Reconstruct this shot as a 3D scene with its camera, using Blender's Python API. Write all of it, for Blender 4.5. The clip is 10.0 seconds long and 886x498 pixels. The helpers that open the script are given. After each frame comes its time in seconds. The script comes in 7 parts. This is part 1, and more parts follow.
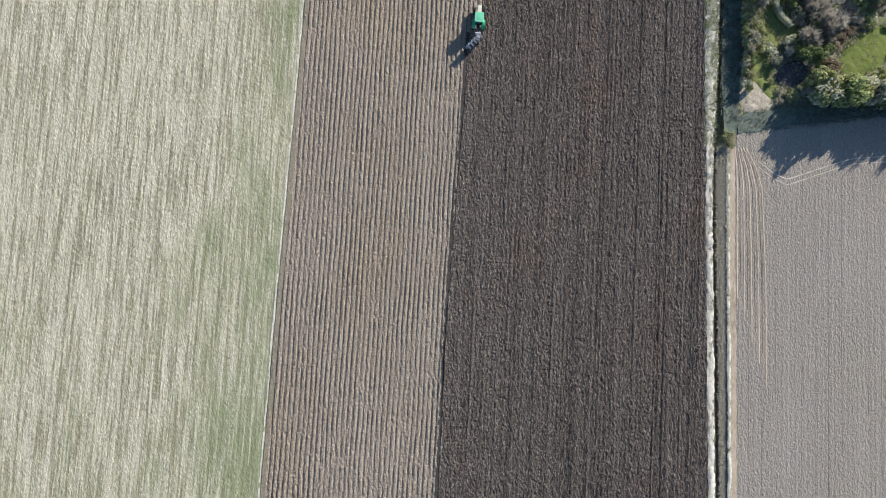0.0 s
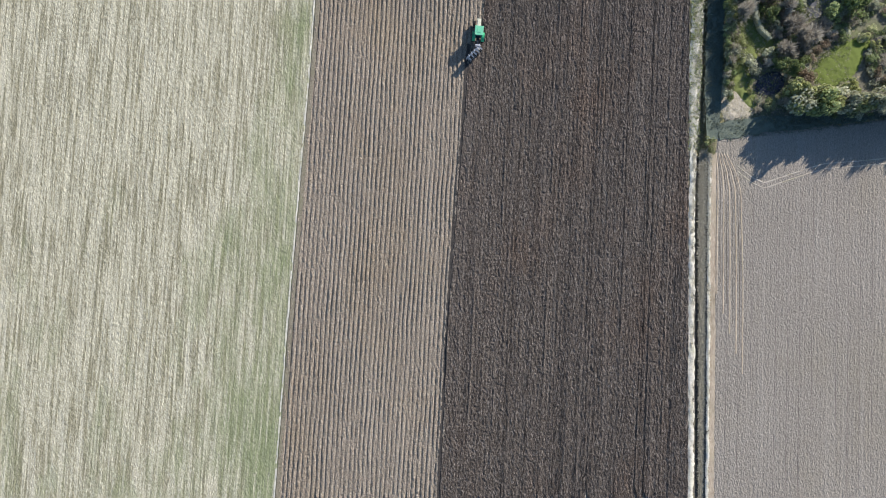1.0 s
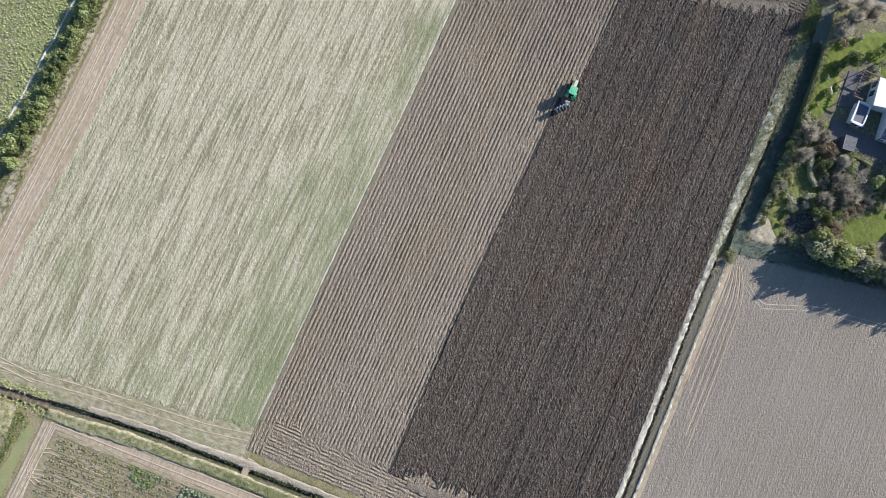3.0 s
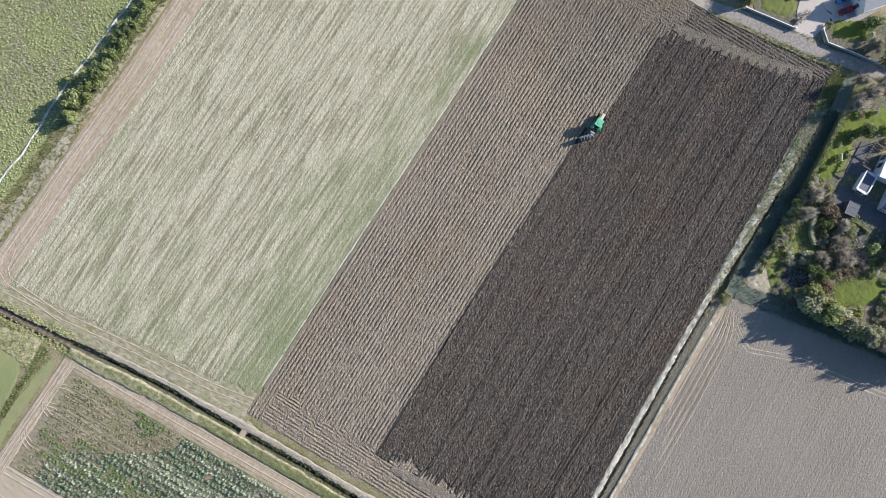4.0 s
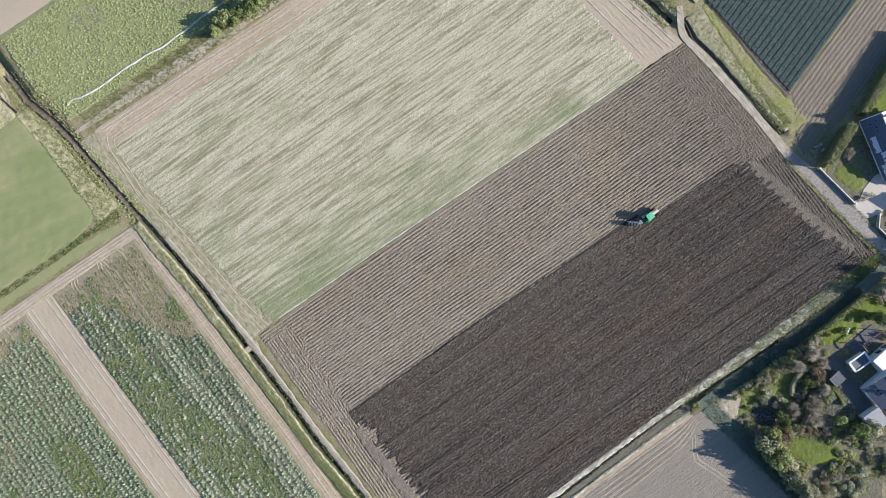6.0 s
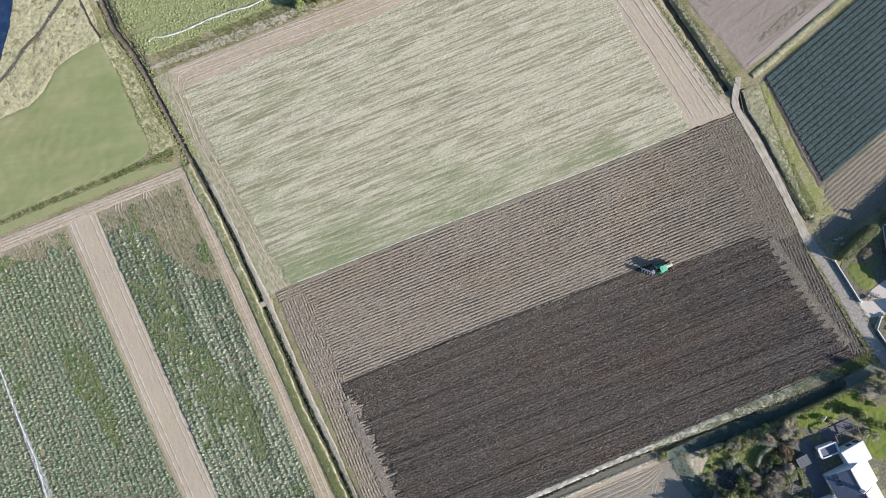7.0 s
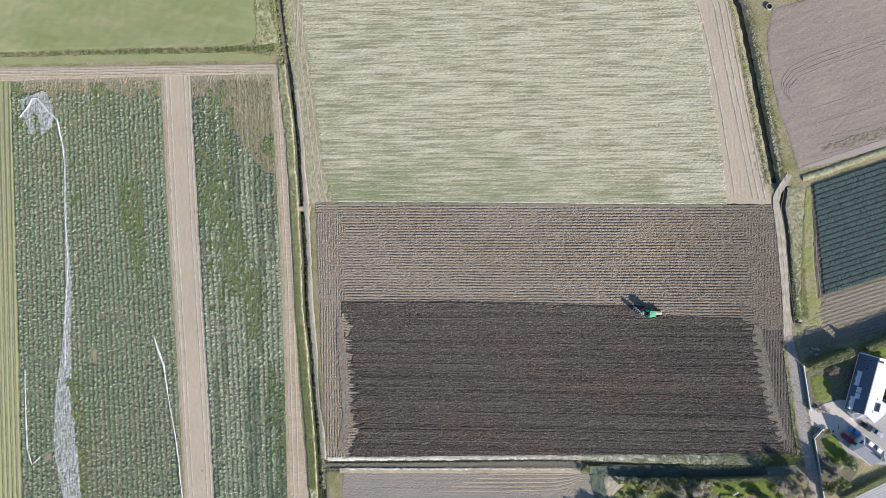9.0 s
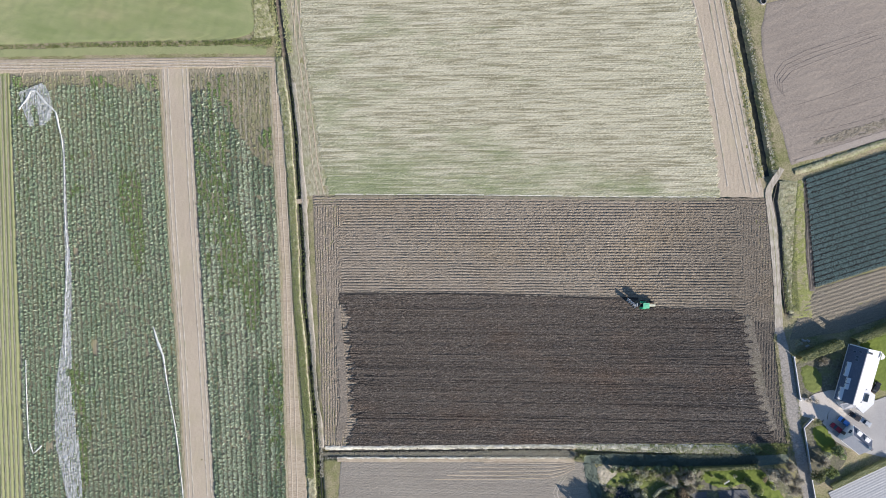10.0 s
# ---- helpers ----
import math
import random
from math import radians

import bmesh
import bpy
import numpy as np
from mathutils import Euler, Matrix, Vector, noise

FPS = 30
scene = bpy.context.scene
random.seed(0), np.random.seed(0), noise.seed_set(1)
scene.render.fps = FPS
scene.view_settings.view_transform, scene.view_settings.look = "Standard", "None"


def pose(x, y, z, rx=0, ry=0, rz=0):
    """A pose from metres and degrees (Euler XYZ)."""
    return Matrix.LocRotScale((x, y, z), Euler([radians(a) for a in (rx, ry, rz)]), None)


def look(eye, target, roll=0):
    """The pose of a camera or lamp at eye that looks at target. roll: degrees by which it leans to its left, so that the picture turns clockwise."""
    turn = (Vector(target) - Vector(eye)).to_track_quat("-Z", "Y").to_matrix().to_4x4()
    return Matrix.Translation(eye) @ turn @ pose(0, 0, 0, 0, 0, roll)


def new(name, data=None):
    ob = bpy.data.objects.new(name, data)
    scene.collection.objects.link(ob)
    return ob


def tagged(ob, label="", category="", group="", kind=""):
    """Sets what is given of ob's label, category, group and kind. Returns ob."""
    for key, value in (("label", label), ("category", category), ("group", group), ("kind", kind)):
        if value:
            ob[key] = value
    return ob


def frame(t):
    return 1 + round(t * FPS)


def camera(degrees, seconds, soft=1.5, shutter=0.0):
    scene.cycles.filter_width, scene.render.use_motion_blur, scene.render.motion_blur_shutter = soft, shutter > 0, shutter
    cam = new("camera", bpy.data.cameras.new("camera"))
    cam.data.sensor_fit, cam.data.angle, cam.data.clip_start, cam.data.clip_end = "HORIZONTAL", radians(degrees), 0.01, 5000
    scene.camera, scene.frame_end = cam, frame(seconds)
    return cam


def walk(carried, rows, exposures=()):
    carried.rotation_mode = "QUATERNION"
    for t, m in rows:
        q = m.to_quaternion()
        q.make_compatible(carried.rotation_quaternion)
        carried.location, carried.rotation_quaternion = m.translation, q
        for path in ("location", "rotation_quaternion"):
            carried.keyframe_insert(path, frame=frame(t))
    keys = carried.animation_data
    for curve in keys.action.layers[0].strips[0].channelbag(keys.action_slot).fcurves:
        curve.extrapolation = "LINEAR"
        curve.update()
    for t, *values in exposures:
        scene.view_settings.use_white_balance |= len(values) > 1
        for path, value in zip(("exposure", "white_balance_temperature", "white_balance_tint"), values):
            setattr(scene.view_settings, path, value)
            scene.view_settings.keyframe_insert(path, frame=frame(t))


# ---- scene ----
# camera: an aerial climb that turns a quarter round while it looks down
cam = camera(73.4, 10.0, soft=1.0)
ROWS = [
    (0.0, -0.56, -17.76, 111.18, 4.42, -1.78, -86.8),
    (0.2, -0.21, -17.2, 112.76, 3.58, -1.98, -86.83),
    (0.5, 0.65, -16.54, 115.4, 3.46, -2.18, -86.83),
    (1.0, 1.28, -15.71, 119.8, 3.05, -2.38, -86.83),
    (1.5, 1.56, -14.94, 124.22, 2.78, -2.55, -86.82),
    (2.0, 1.66, -14.22, 128.67, 2.63, -2.6, -85.55),
    (2.1, 1.59, -13.99, 129.59, 2.5, -2.42, -83.16),
    (2.3, 1.36, -13.44, 131.31, 2.35, -1.99, -77.73),
    (2.5, 1.07, -12.89, 132.99, 2.28, -1.66, -72.97),
    (2.7, 0.88, -12.52, 134.83, 2.18, -1.38, -69.61),
    (3.8, -1.27, -11.19, 144.77, 2.71, -0.99, -59.31),
    (4.0, -1.5, -10.94, 146.3, 2.74, -0.93, -57.68),
    (4.5, -1.36, -9.82, 150.47, 2.58, -0.61, -52.17),
    (5.0, -0.93, -8.22, 154.44, 2.4, -0.29, -46.53),
    (5.5, -0.08, -6.71, 158.61, 2.1, 0.17, -40.96),
    (5.7, 0.07, -6.14, 160.28, 1.95, 0.32, -38.72),
    (6.8, -0.64, -2.58, 169.62, 1.36, 1.25, -24.31),
    (7.0, -0.72, -1.97, 171.38, 1.28, 1.45, -21.84),
    (7.5, -0.92, -0.61, 175.75, 1.15, 2.21, -13.8),
    (8.0, -1.08, 0.34, 180.08, 1.25, 3.01, -6.03),
    (8.2, -1.07, 0.6, 181.71, 1.37, 3.33, -3.15),
    (8.5, -0.97, 0.83, 184.28, 1.44, 3.57, -0.48),
    (8.7, -0.9, 0.88, 185.95, 1.23, 3.59, -0.15),
    (8.8, -0.82, 0.64, 186.7, 0.41, 3.54, -0.16),
    (9.0, -0.66, 0.0, 187.92, -1.58, 3.54, -0.17),
    (9.5, -0.4, 0.0, 189.88, -2.26, 3.46, -0.13),
    (10.0, 0.0, 0.0, 190.0, -2.3, 3.36, -0.07),
]
EXPOSURE = 1.04
walk(cam, [(t, pose(*r)) for t, *r in ROWS], [(0.0, EXPOSURE), (10.0, EXPOSURE)])

# ---- world and sun ----
SUN_UP = radians(22)
SUN_WAY = Vector((0.76 * math.cos(SUN_UP), -0.65 * math.cos(SUN_UP), math.sin(SUN_UP)))  # towards the sun
world = bpy.data.worlds.new("sky")
scene.world = world
world.use_nodes = True
wn = world.node_tree.nodes
sky = wn.new("ShaderNodeTexSky")
sky.sky_type, sky.sun_disc = "NISHITA", False
sky.ozone_density = 5.5
sky.sun_elevation, sky.sun_rotation = SUN_UP, math.atan2(0.76, -0.65)
world.node_tree.links.new(sky.outputs[0], wn["Background"].inputs[0])
wn["Background"].inputs[1].default_value = 0.078
sun = new("sun", bpy.data.lights.new("sun", "SUN"))
sun.data.energy, sun.data.angle, sun.data.color = 4.02, radians(0.55), (1.0, 0.918, 0.865)
sun.matrix_world = look((0, 0, 200), Vector((0, 0, 200)) - SUN_WAY)


# ---- materials ----
class Nodes:
    """A few short ways to wire a node material."""

    def __init__(self, name):
        self.mat = bpy.data.materials.new(name)
        self.mat.use_nodes = True
        self.t = self.mat.node_tree
        self.bsdf = self.t.nodes["Principled BSDF"]
        self.bsdf.inputs["Specular IOR Level"].default_value = 0.25

    def add(self, kind, **values):
        n = self.t.nodes.new(kind)
        for k, v in values.items():
            n.inputs[k].default_value = v
        return n

    def link(self, a, b):
        self.t.links.new(a, b)

    def where(self, stretch=(1, 1, 1), turn=0.0):
        c = self.t.nodes.new("ShaderNodeTexCoord")
        m = self.t.nodes.new("ShaderNodeMapping")
        m.inputs["Scale"].default_value = stretch
        m.inputs["Rotation"].default_value = (0, 0, radians(turn))
        m.vector_type = "TEXTURE" if turn else "POINT"
        if turn:
            m.inputs["Scale"].default_value = [1 / s for s in stretch]
        self.link(c.outputs["Object"], m.inputs["Vector"])
        return m.outputs[0]

    def noise(self, scale, detail=4, rough=0.6, stretch=(1, 1, 1), turn=0.0, warp=0.0):
        n = self.add("ShaderNodeTexNoise", Scale=scale, Detail=detail, Roughness=rough, Distortion=warp)
        self.link(self.where(stretch, turn), n.inputs["Vector"])
        return n.outputs["Fac"]

    def ramp(self, fac, *stops):
        r = self.t.nodes.new("ShaderNodeValToRGB")
        e = r.color_ramp.elements
        while len(e) < len(stops):
            e.new(0.5)
        for el, (p, c) in zip(e, stops):
            el.position = p
            el.color = (*c, 1) if len(c) == 3 else c
        self.link(fac, r.inputs[0])
        return r.outputs[0]

    def grey(self, fac, lo, hi, a=0.0, b=1.0):
        return self.ramp(fac, (lo, (a, a, a)), (hi, (b, b, b)))

    def mix(self, fac, a, b, kind="MIX"):
        m = self.t.nodes.new("ShaderNodeMix")
        m.data_type, m.blend_type = "RGBA", kind
        for s, v in ((m.inputs[0], fac), (m.inputs[6], a), (m.inputs[7], b)):
            if isinstance(v, (int, float)):
                s.default_value = v
            elif isinstance(v, tuple):
                s.default_value = (*v, 1)
            else:
                self.link(v, s)
        return m.outputs[2]

    def add_up(self, a, b, k=1.0):
        m = self.t.nodes.new("ShaderNodeMath")
        m.operation = "MULTIPLY_ADD"
        self.link(b, m.inputs[0])
        m.inputs[1].default_value = k
        self.link(a, m.inputs[2])
        return m.outputs[0]

    def random(self, island=False):
        if island:
            return self.t.nodes.new("ShaderNodeNewGeometry").outputs["Random Per Island"]
        return self.t.nodes.new("ShaderNodeObjectInfo").outputs["Random"]

    def done(self, color, rough=0.9, bump=None, depth=0.05, strength=0.6, metal=0.0):
        if isinstance(color, tuple):
            self.bsdf.inputs["Base Color"].default_value = (*color, 1)
        else:
            self.link(color, self.bsdf.inputs["Base Color"])
        self.bsdf.inputs["Roughness"].default_value = rough
        self.bsdf.inputs["Metallic"].default_value = metal
        if bump is not None:
            b = self.add("ShaderNodeBump", Strength=strength, Distance=depth)
            self.link(bump, b.inputs["Height"])
            self.link(b.outputs[0], self.bsdf.inputs["Normal"])
        return self.mat


def soil(name, dark, mid, light, grain=2.5, stretch=(1, 1, 1), turn=0.0, patch=None, patch_scale=0.06, depth=0.05, streak=0.0, fleck=0.0, darkened=None):
    """Earth with grain, larger patches and long streaks along the rows."""
    n = Nodes(name)
    fine = n.noise(grain, 5, 0.7, stretch, turn)
    c = n.ramp(fine, (0.3, dark), (0.5, mid), (0.72, light))
    big = n.noise(0.05, 4, 0.6)
    c = n.mix(n.grey(big, 0.3, 0.7, 0.0, 0.45), c, n.mix(1.0, c, (0.76, 0.75, 0.74), "MULTIPLY"))
    if streak:
        lines = n.noise(1.0, 3, 0.6, (0.02, 0.9, 1), turn)
        c = n.mix(n.grey(lines, 0.42, 0.62, 0.0, streak), c, light)
    if patch:
        p = n.noise(patch_scale, 4, 0.65)
        c = n.mix(n.grey(p, 0.5, 0.72, 0.0, 0.75), c, patch)
    if fleck:
        clod = n.noise(2.9, 4, 0.65, (0.6, 1.25, 1), turn)
        c = n.mix(n.grey(clod, 0.57, 0.66, 0.0, fleck), c, tuple(min(0.8, v * 1.45) for v in light))
        c = n.mix(n.grey(clod, 0.34, 0.43, fleck, 0.0), c, tuple(v * 0.8 for v in dark))
    if fleck:
        grit = n.noise(6.5, 2, 0.5, (0.8, 1.15, 1), turn)
        c = n.mix(1.0, c, n.ramp(grit, (0.38, (0.5, 0.5, 0.5)), (0.5, (1.0, 1.0, 1.0)), (0.62, (1.5, 1.5, 1.5))), "MULTIPLY")
    if darkened:
        # darker earth colour towards the east of the field
        pos, slope = n.t.nodes.new("ShaderNodeSeparateXYZ"), n.t.nodes.new("ShaderNodeMapRange")
        n.link(n.where(), pos.inputs[0])
        n.link(pos.outputs[0], slope.inputs["Value"])
        for k, v in (("From Min", darkened[0]), ("From Max", darkened[1]), ("To Min", 0.0), ("To Max", 0.6)):
            slope.inputs[k].default_value = v
        eastward = n.grey(n.add_up(slope.outputs[0], n.noise(0.09, 5, 0.7), 0.6), 0.35, 0.85, 0.0, 1.0)
        c = n.mix(eastward, c, n.mix(1.0, c, darkened[2], "MULTIPLY"))
    return n.done(c, 0.95, fine, depth)


def clods(name, dark, mid, light, along, across, depth, warp=0.8, patch=None, dry=0.35, turn=0.0, darkened=None, lines=0.0):
    """Worked earth: long crumbling ridges that lie along the rows, with drier crumbs on them."""
    n = Nodes(name)
    worms = n.noise(1.0, 2, 0.5, (along, across, 1), turn, warp)
    crest = n.ramp(worms, (0.34, (0, 0, 0)), (0.5, (1, 1, 1)), (0.66, (0, 0, 0)))
    fine = n.noise(4.2, 4, 0.65, (0.75, 1.25, 1), turn)
    c = n.ramp(fine, (0.3, dark), (0.5, mid), (0.7, light))
    crumbs = n.noise(3.1, 3, 0.6, (0.5, 1.3, 1), turn)
    c = n.mix(n.grey(crumbs, 0.54, 0.66, 0.0, dry), c, tuple(v * 1.3 for v in light))
    c = n.mix(n.grey(n.noise(0.05, 4, 0.6), 0.3, 0.7, 0.0, 0.4), c, n.mix(1.0, c, (0.80, 0.79, 0.78), "MULTIPLY"))
    if patch:
        c = n.mix(n.grey(n.noise(0.045, 5, 0.65, (0.6, 1.2, 1)), 0.5, 0.7, 0.0, 0.6), c, n.mix(1.0, c, patch, "MULTIPLY"))
    if lines:
        c = n.mix(n.grey(n.noise(1.0, 2, 0.5, (0.015, 0.8, 1)), 0.52, 0.7, 0.0, lines), c, light)
    if darkened:
        # earth colour multiplied darker towards the east, with a noisy edge
        pos, slope = n.t.nodes.new("ShaderNodeSeparateXYZ"), n.t.nodes.new("ShaderNodeMapRange")
        n.link(n.where(), pos.inputs[0])
        n.link(pos.outputs[0], slope.inputs["Value"])
        for k, v in (("From Min", darkened[0]), ("From Max", darkened[1]), ("To Min", 0.0), ("To Max", 0.6)):
            slope.inputs[k].default_value = v
        eastward = n.grey(n.add_up(slope.outputs[0], n.noise(0.09, 5, 0.7), 0.6), 0.35, 0.85, 0.0, 1.0)
        c = n.mix(eastward, c, n.mix(1.0, c, darkened[2], "MULTIPLY"))
    return n.done(c, 0.95, n.add_up(crest, fine, 0.7), depth, 1.0)


def plain(name, color, rough=0.6, vary=0.12, scale=3.0, metal=0.0, depth=0.01):
    """Paint, plaster or metal with faint stains and grain."""
    n = Nodes(name)
    a, b = n.noise(scale, 5, 0.65), n.noise(scale * 9, 3, 0.6)
    dim = tuple(v * (1 - vary * 2) for v in color)
    c = n.mix(n.grey(a, 0.35, 0.7), color, dim)
    c = n.mix(n.grey(b, 0.4, 0.7, 0.0, vary * 2), c, tuple(min(1, v * 1.15) for v in color))
    return n.done(c, rough, b, depth, 0.3, metal)


def leafy(name, a, b, c, per_leaf=0.55):
    """Foliage: tone by plant and by leaf clump."""
    n = Nodes(name)
    isl, obj = n.random(True), n.random()
    col = n.ramp(isl, (0.0, a), (0.5, b), (1.0, c))
    tone = n.ramp(obj, (0.0, tuple(v * 0.75 for v in b)), (0.5, b), (1.0, tuple(v * 1.35 for v in c)))
    n.bsdf.inputs["Specular IOR Level"].default_value = 0.3
    color = n.mix(per_leaf, tone, col)
    made = n.done(color, 0.7)
    through_leaf, both = n.t.nodes.new("ShaderNodeBsdfTranslucent"), n.t.nodes.new("ShaderNodeMixShader")
    both.inputs[0].default_value = 0.35
    n.link(color, through_leaf.inputs[0])
    n.link(n.bsdf.outputs[0], both.inputs[1])
    n.link(through_leaf.outputs[0], both.inputs[2])
    n.link(both.outputs[0], n.t.nodes["Material Output"].inputs[0])
    return made


def stubble_mat():
    """Straw stubble: cream straw, olive weedy lines along the rows, greener towards the south west."""
    n = Nodes("cut_stubble")
    fine = n.noise(3.0, 5, 0.75, (0.6, 1.5, 1))
    grit = n.noise(6.0, 3, 0.7, (0.7, 1.3, 1))
    speck = n.noise(2.0, 5, 0.8, (0.7, 1.3, 1))
    c = n.ramp(fine, (0.30, (0.345, 0.32, 0.215)), (0.46, (0.485, 0.457, 0.33)), (0.64, (0.60, 0.57, 0.43)))
    # dark lines along the rows at three widths, frayed by the straw
    thin = n.noise(1.0, 4, 0.65, (0.09, 2.1, 1))
    rows = n.noise(1.0, 4, 0.65, (0.045, 1.05, 1))
    wide = n.noise(0.2, 5, 0.7, (0.16, 1.0, 1))
    mask = n.add_up(n.add_up(n.add_up(n.grey(speck, 0.30, 0.70, 0.0, 0.55), n.grey(thin, 0.34, 0.68), 0.42), n.grey(rows, 0.34, 0.68), 0.40), n.grey(wide, 0.34, 0.68), 0.22)
    c = n.mix(n.grey(mask, 0.66, 0.97, 0.0, 0.80), c, n.ramp(grit, (0.3, (0.125, 0.115, 0.062)), (0.7, (0.27, 0.25, 0.152))))
    bright = n.noise(1.0, 4, 0.7, (0.04, 1.1, 1))
    c = n.mix(n.grey(bright, 0.55, 0.72, 0.0, 0.5), c, (0.66, 0.63, 0.51))
    # greener towards the south west, where weeds come through
    g = n.noise(0.045, 6, 0.75, (0.5, 1.4, 1))
    pos = n.t.nodes.new("ShaderNodeSeparateXYZ")
    n.link(n.where(), pos.inputs[0])
    up, across = n.t.nodes.new("ShaderNodeMapRange"), n.t.nodes.new("ShaderNodeMapRange")
    for node, lo, hi, to in ((up, 36.0, 10.0, 0.18), (across, 40.0, -36.0, 0.13)):
        for k, v in (("From Min", lo), ("From Max", hi), ("To Min", 0.0), ("To Max", to)):
            node.inputs[k].default_value = v
    n.link(pos.outputs[1], up.inputs["Value"])
    n.link(pos.outputs[0], across.inputs["Value"])
    low = n.grey(n.add_up(n.add_up(g, up.outputs[0]), across.outputs[0]), 0.61, 0.80)
    frayed = n.grey(n.add_up(n.add_up(speck, thin, 0.7), rows, 0.5), 0.97, 1.19, 0.2, 0.82)
    c = n.mix(n.mix(1.0, low, frayed, "MULTIPLY"), c, n.ramp(speck, (0.32, (0.115, 0.15, 0.06)), (0.7, (0.32, 0.36, 0.195))))
    c = n.mix(1.0, c, n.ramp(grit, (0.36, (0.72, 0.71, 0.67)), (0.5, (1.0, 1.0, 1.0)), (0.62, (1.12, 1.12, 1.10))), "MULTIPLY")
    return n.done(c, 0.95, n.add_up(fine, grit, 0.6), 0.10, 0.9)


def verge_mat():
    n = Nodes("rough_grass")
    fine, big = n.noise(2.2, 6, 0.75), n.noise(0.12, 5, 0.7)
    a = n.ramp(fine, (0.28, (0.085, 0.09, 0.035)), (0.5, (0.20, 0.20, 0.085)), (0.72, (0.36, 0.34, 0.18)))
    b = n.ramp(fine, (0.28, (0.15, 0.12, 0.075)), (0.5, (0.33, 0.28, 0.18)), (0.72, (0.48, 0.42, 0.28)))
    return n.done(n.mix(n.grey(big, 0.4, 0.62), a, b), 0.95, fine, 0.12)


def lawn_mat(name, a, b):
    n = Nodes(name)
    fine, big = n.noise(6.0, 4, 0.7), n.noise(0.25, 4, 0.6)
    c = n.ramp(fine, (0.3, a), (0.7, b))
    c = n.mix(n.grey(big, 0.4, 0.65, 0.0, 0.5), c, n.mix(1.0, c, (0.75, 0.82, 0.8), "MULTIPLY"))
    return n.done(c, 0.9, fine, 0.03)


def bank_mat():
    """Grass on a bank: yellow-green blades broken by straw and bare earth."""
    n = Nodes("bank_grass")
    fine, mid, big = n.noise(3.2, 6, 0.75), n.noise(0.7, 5, 0.7), n.noise(0.16, 4, 0.65)
    c = n.ramp(fine, (0.28, (0.10, 0.115, 0.03)), (0.5, (0.24, 0.255, 0.085)), (0.72, (0.42, 0.42, 0.19)))
    d = n.ramp(fine, (0.28, (0.15, 0.13, 0.075)), (0.5, (0.31, 0.275, 0.17)), (0.72, (0.47, 0.43, 0.29)))
    return n.done(n.mix(n.grey(n.add_up(mid, big, 0.8), 0.86, 1.08, 0.0, 0.9), c, d), 0.95, fine, 0.12)


def meadow_mat():
    n = Nodes("meadow")
    fine, big = n.noise(2.5, 5, 0.7), n.noise(0.05, 5, 0.65, (0.5, 1.6, 1), -12)
    c = n.ramp(big, (0.3, (0.20, 0.25, 0.095)), (0.5, (0.275, 0.305, 0.14)), (0.68, (0.37, 0.365, 0.19)))
    c = n.mix(n.grey(fine, 0.3, 0.75, 0.0, 0.3), c, (0.12, 0.15, 0.05))
    c = n.mix(n.grey(n.noise(0.022, 4, 0.6, (0.7, 1.2, 1), -12), 0.46, 0.66, 0.0, 0.7), c, n.mix(1.0, c, (1.22, 1.02, 1.15), "MULTIPLY"))
    return n.done(c, 0.9, fine, 0.05)


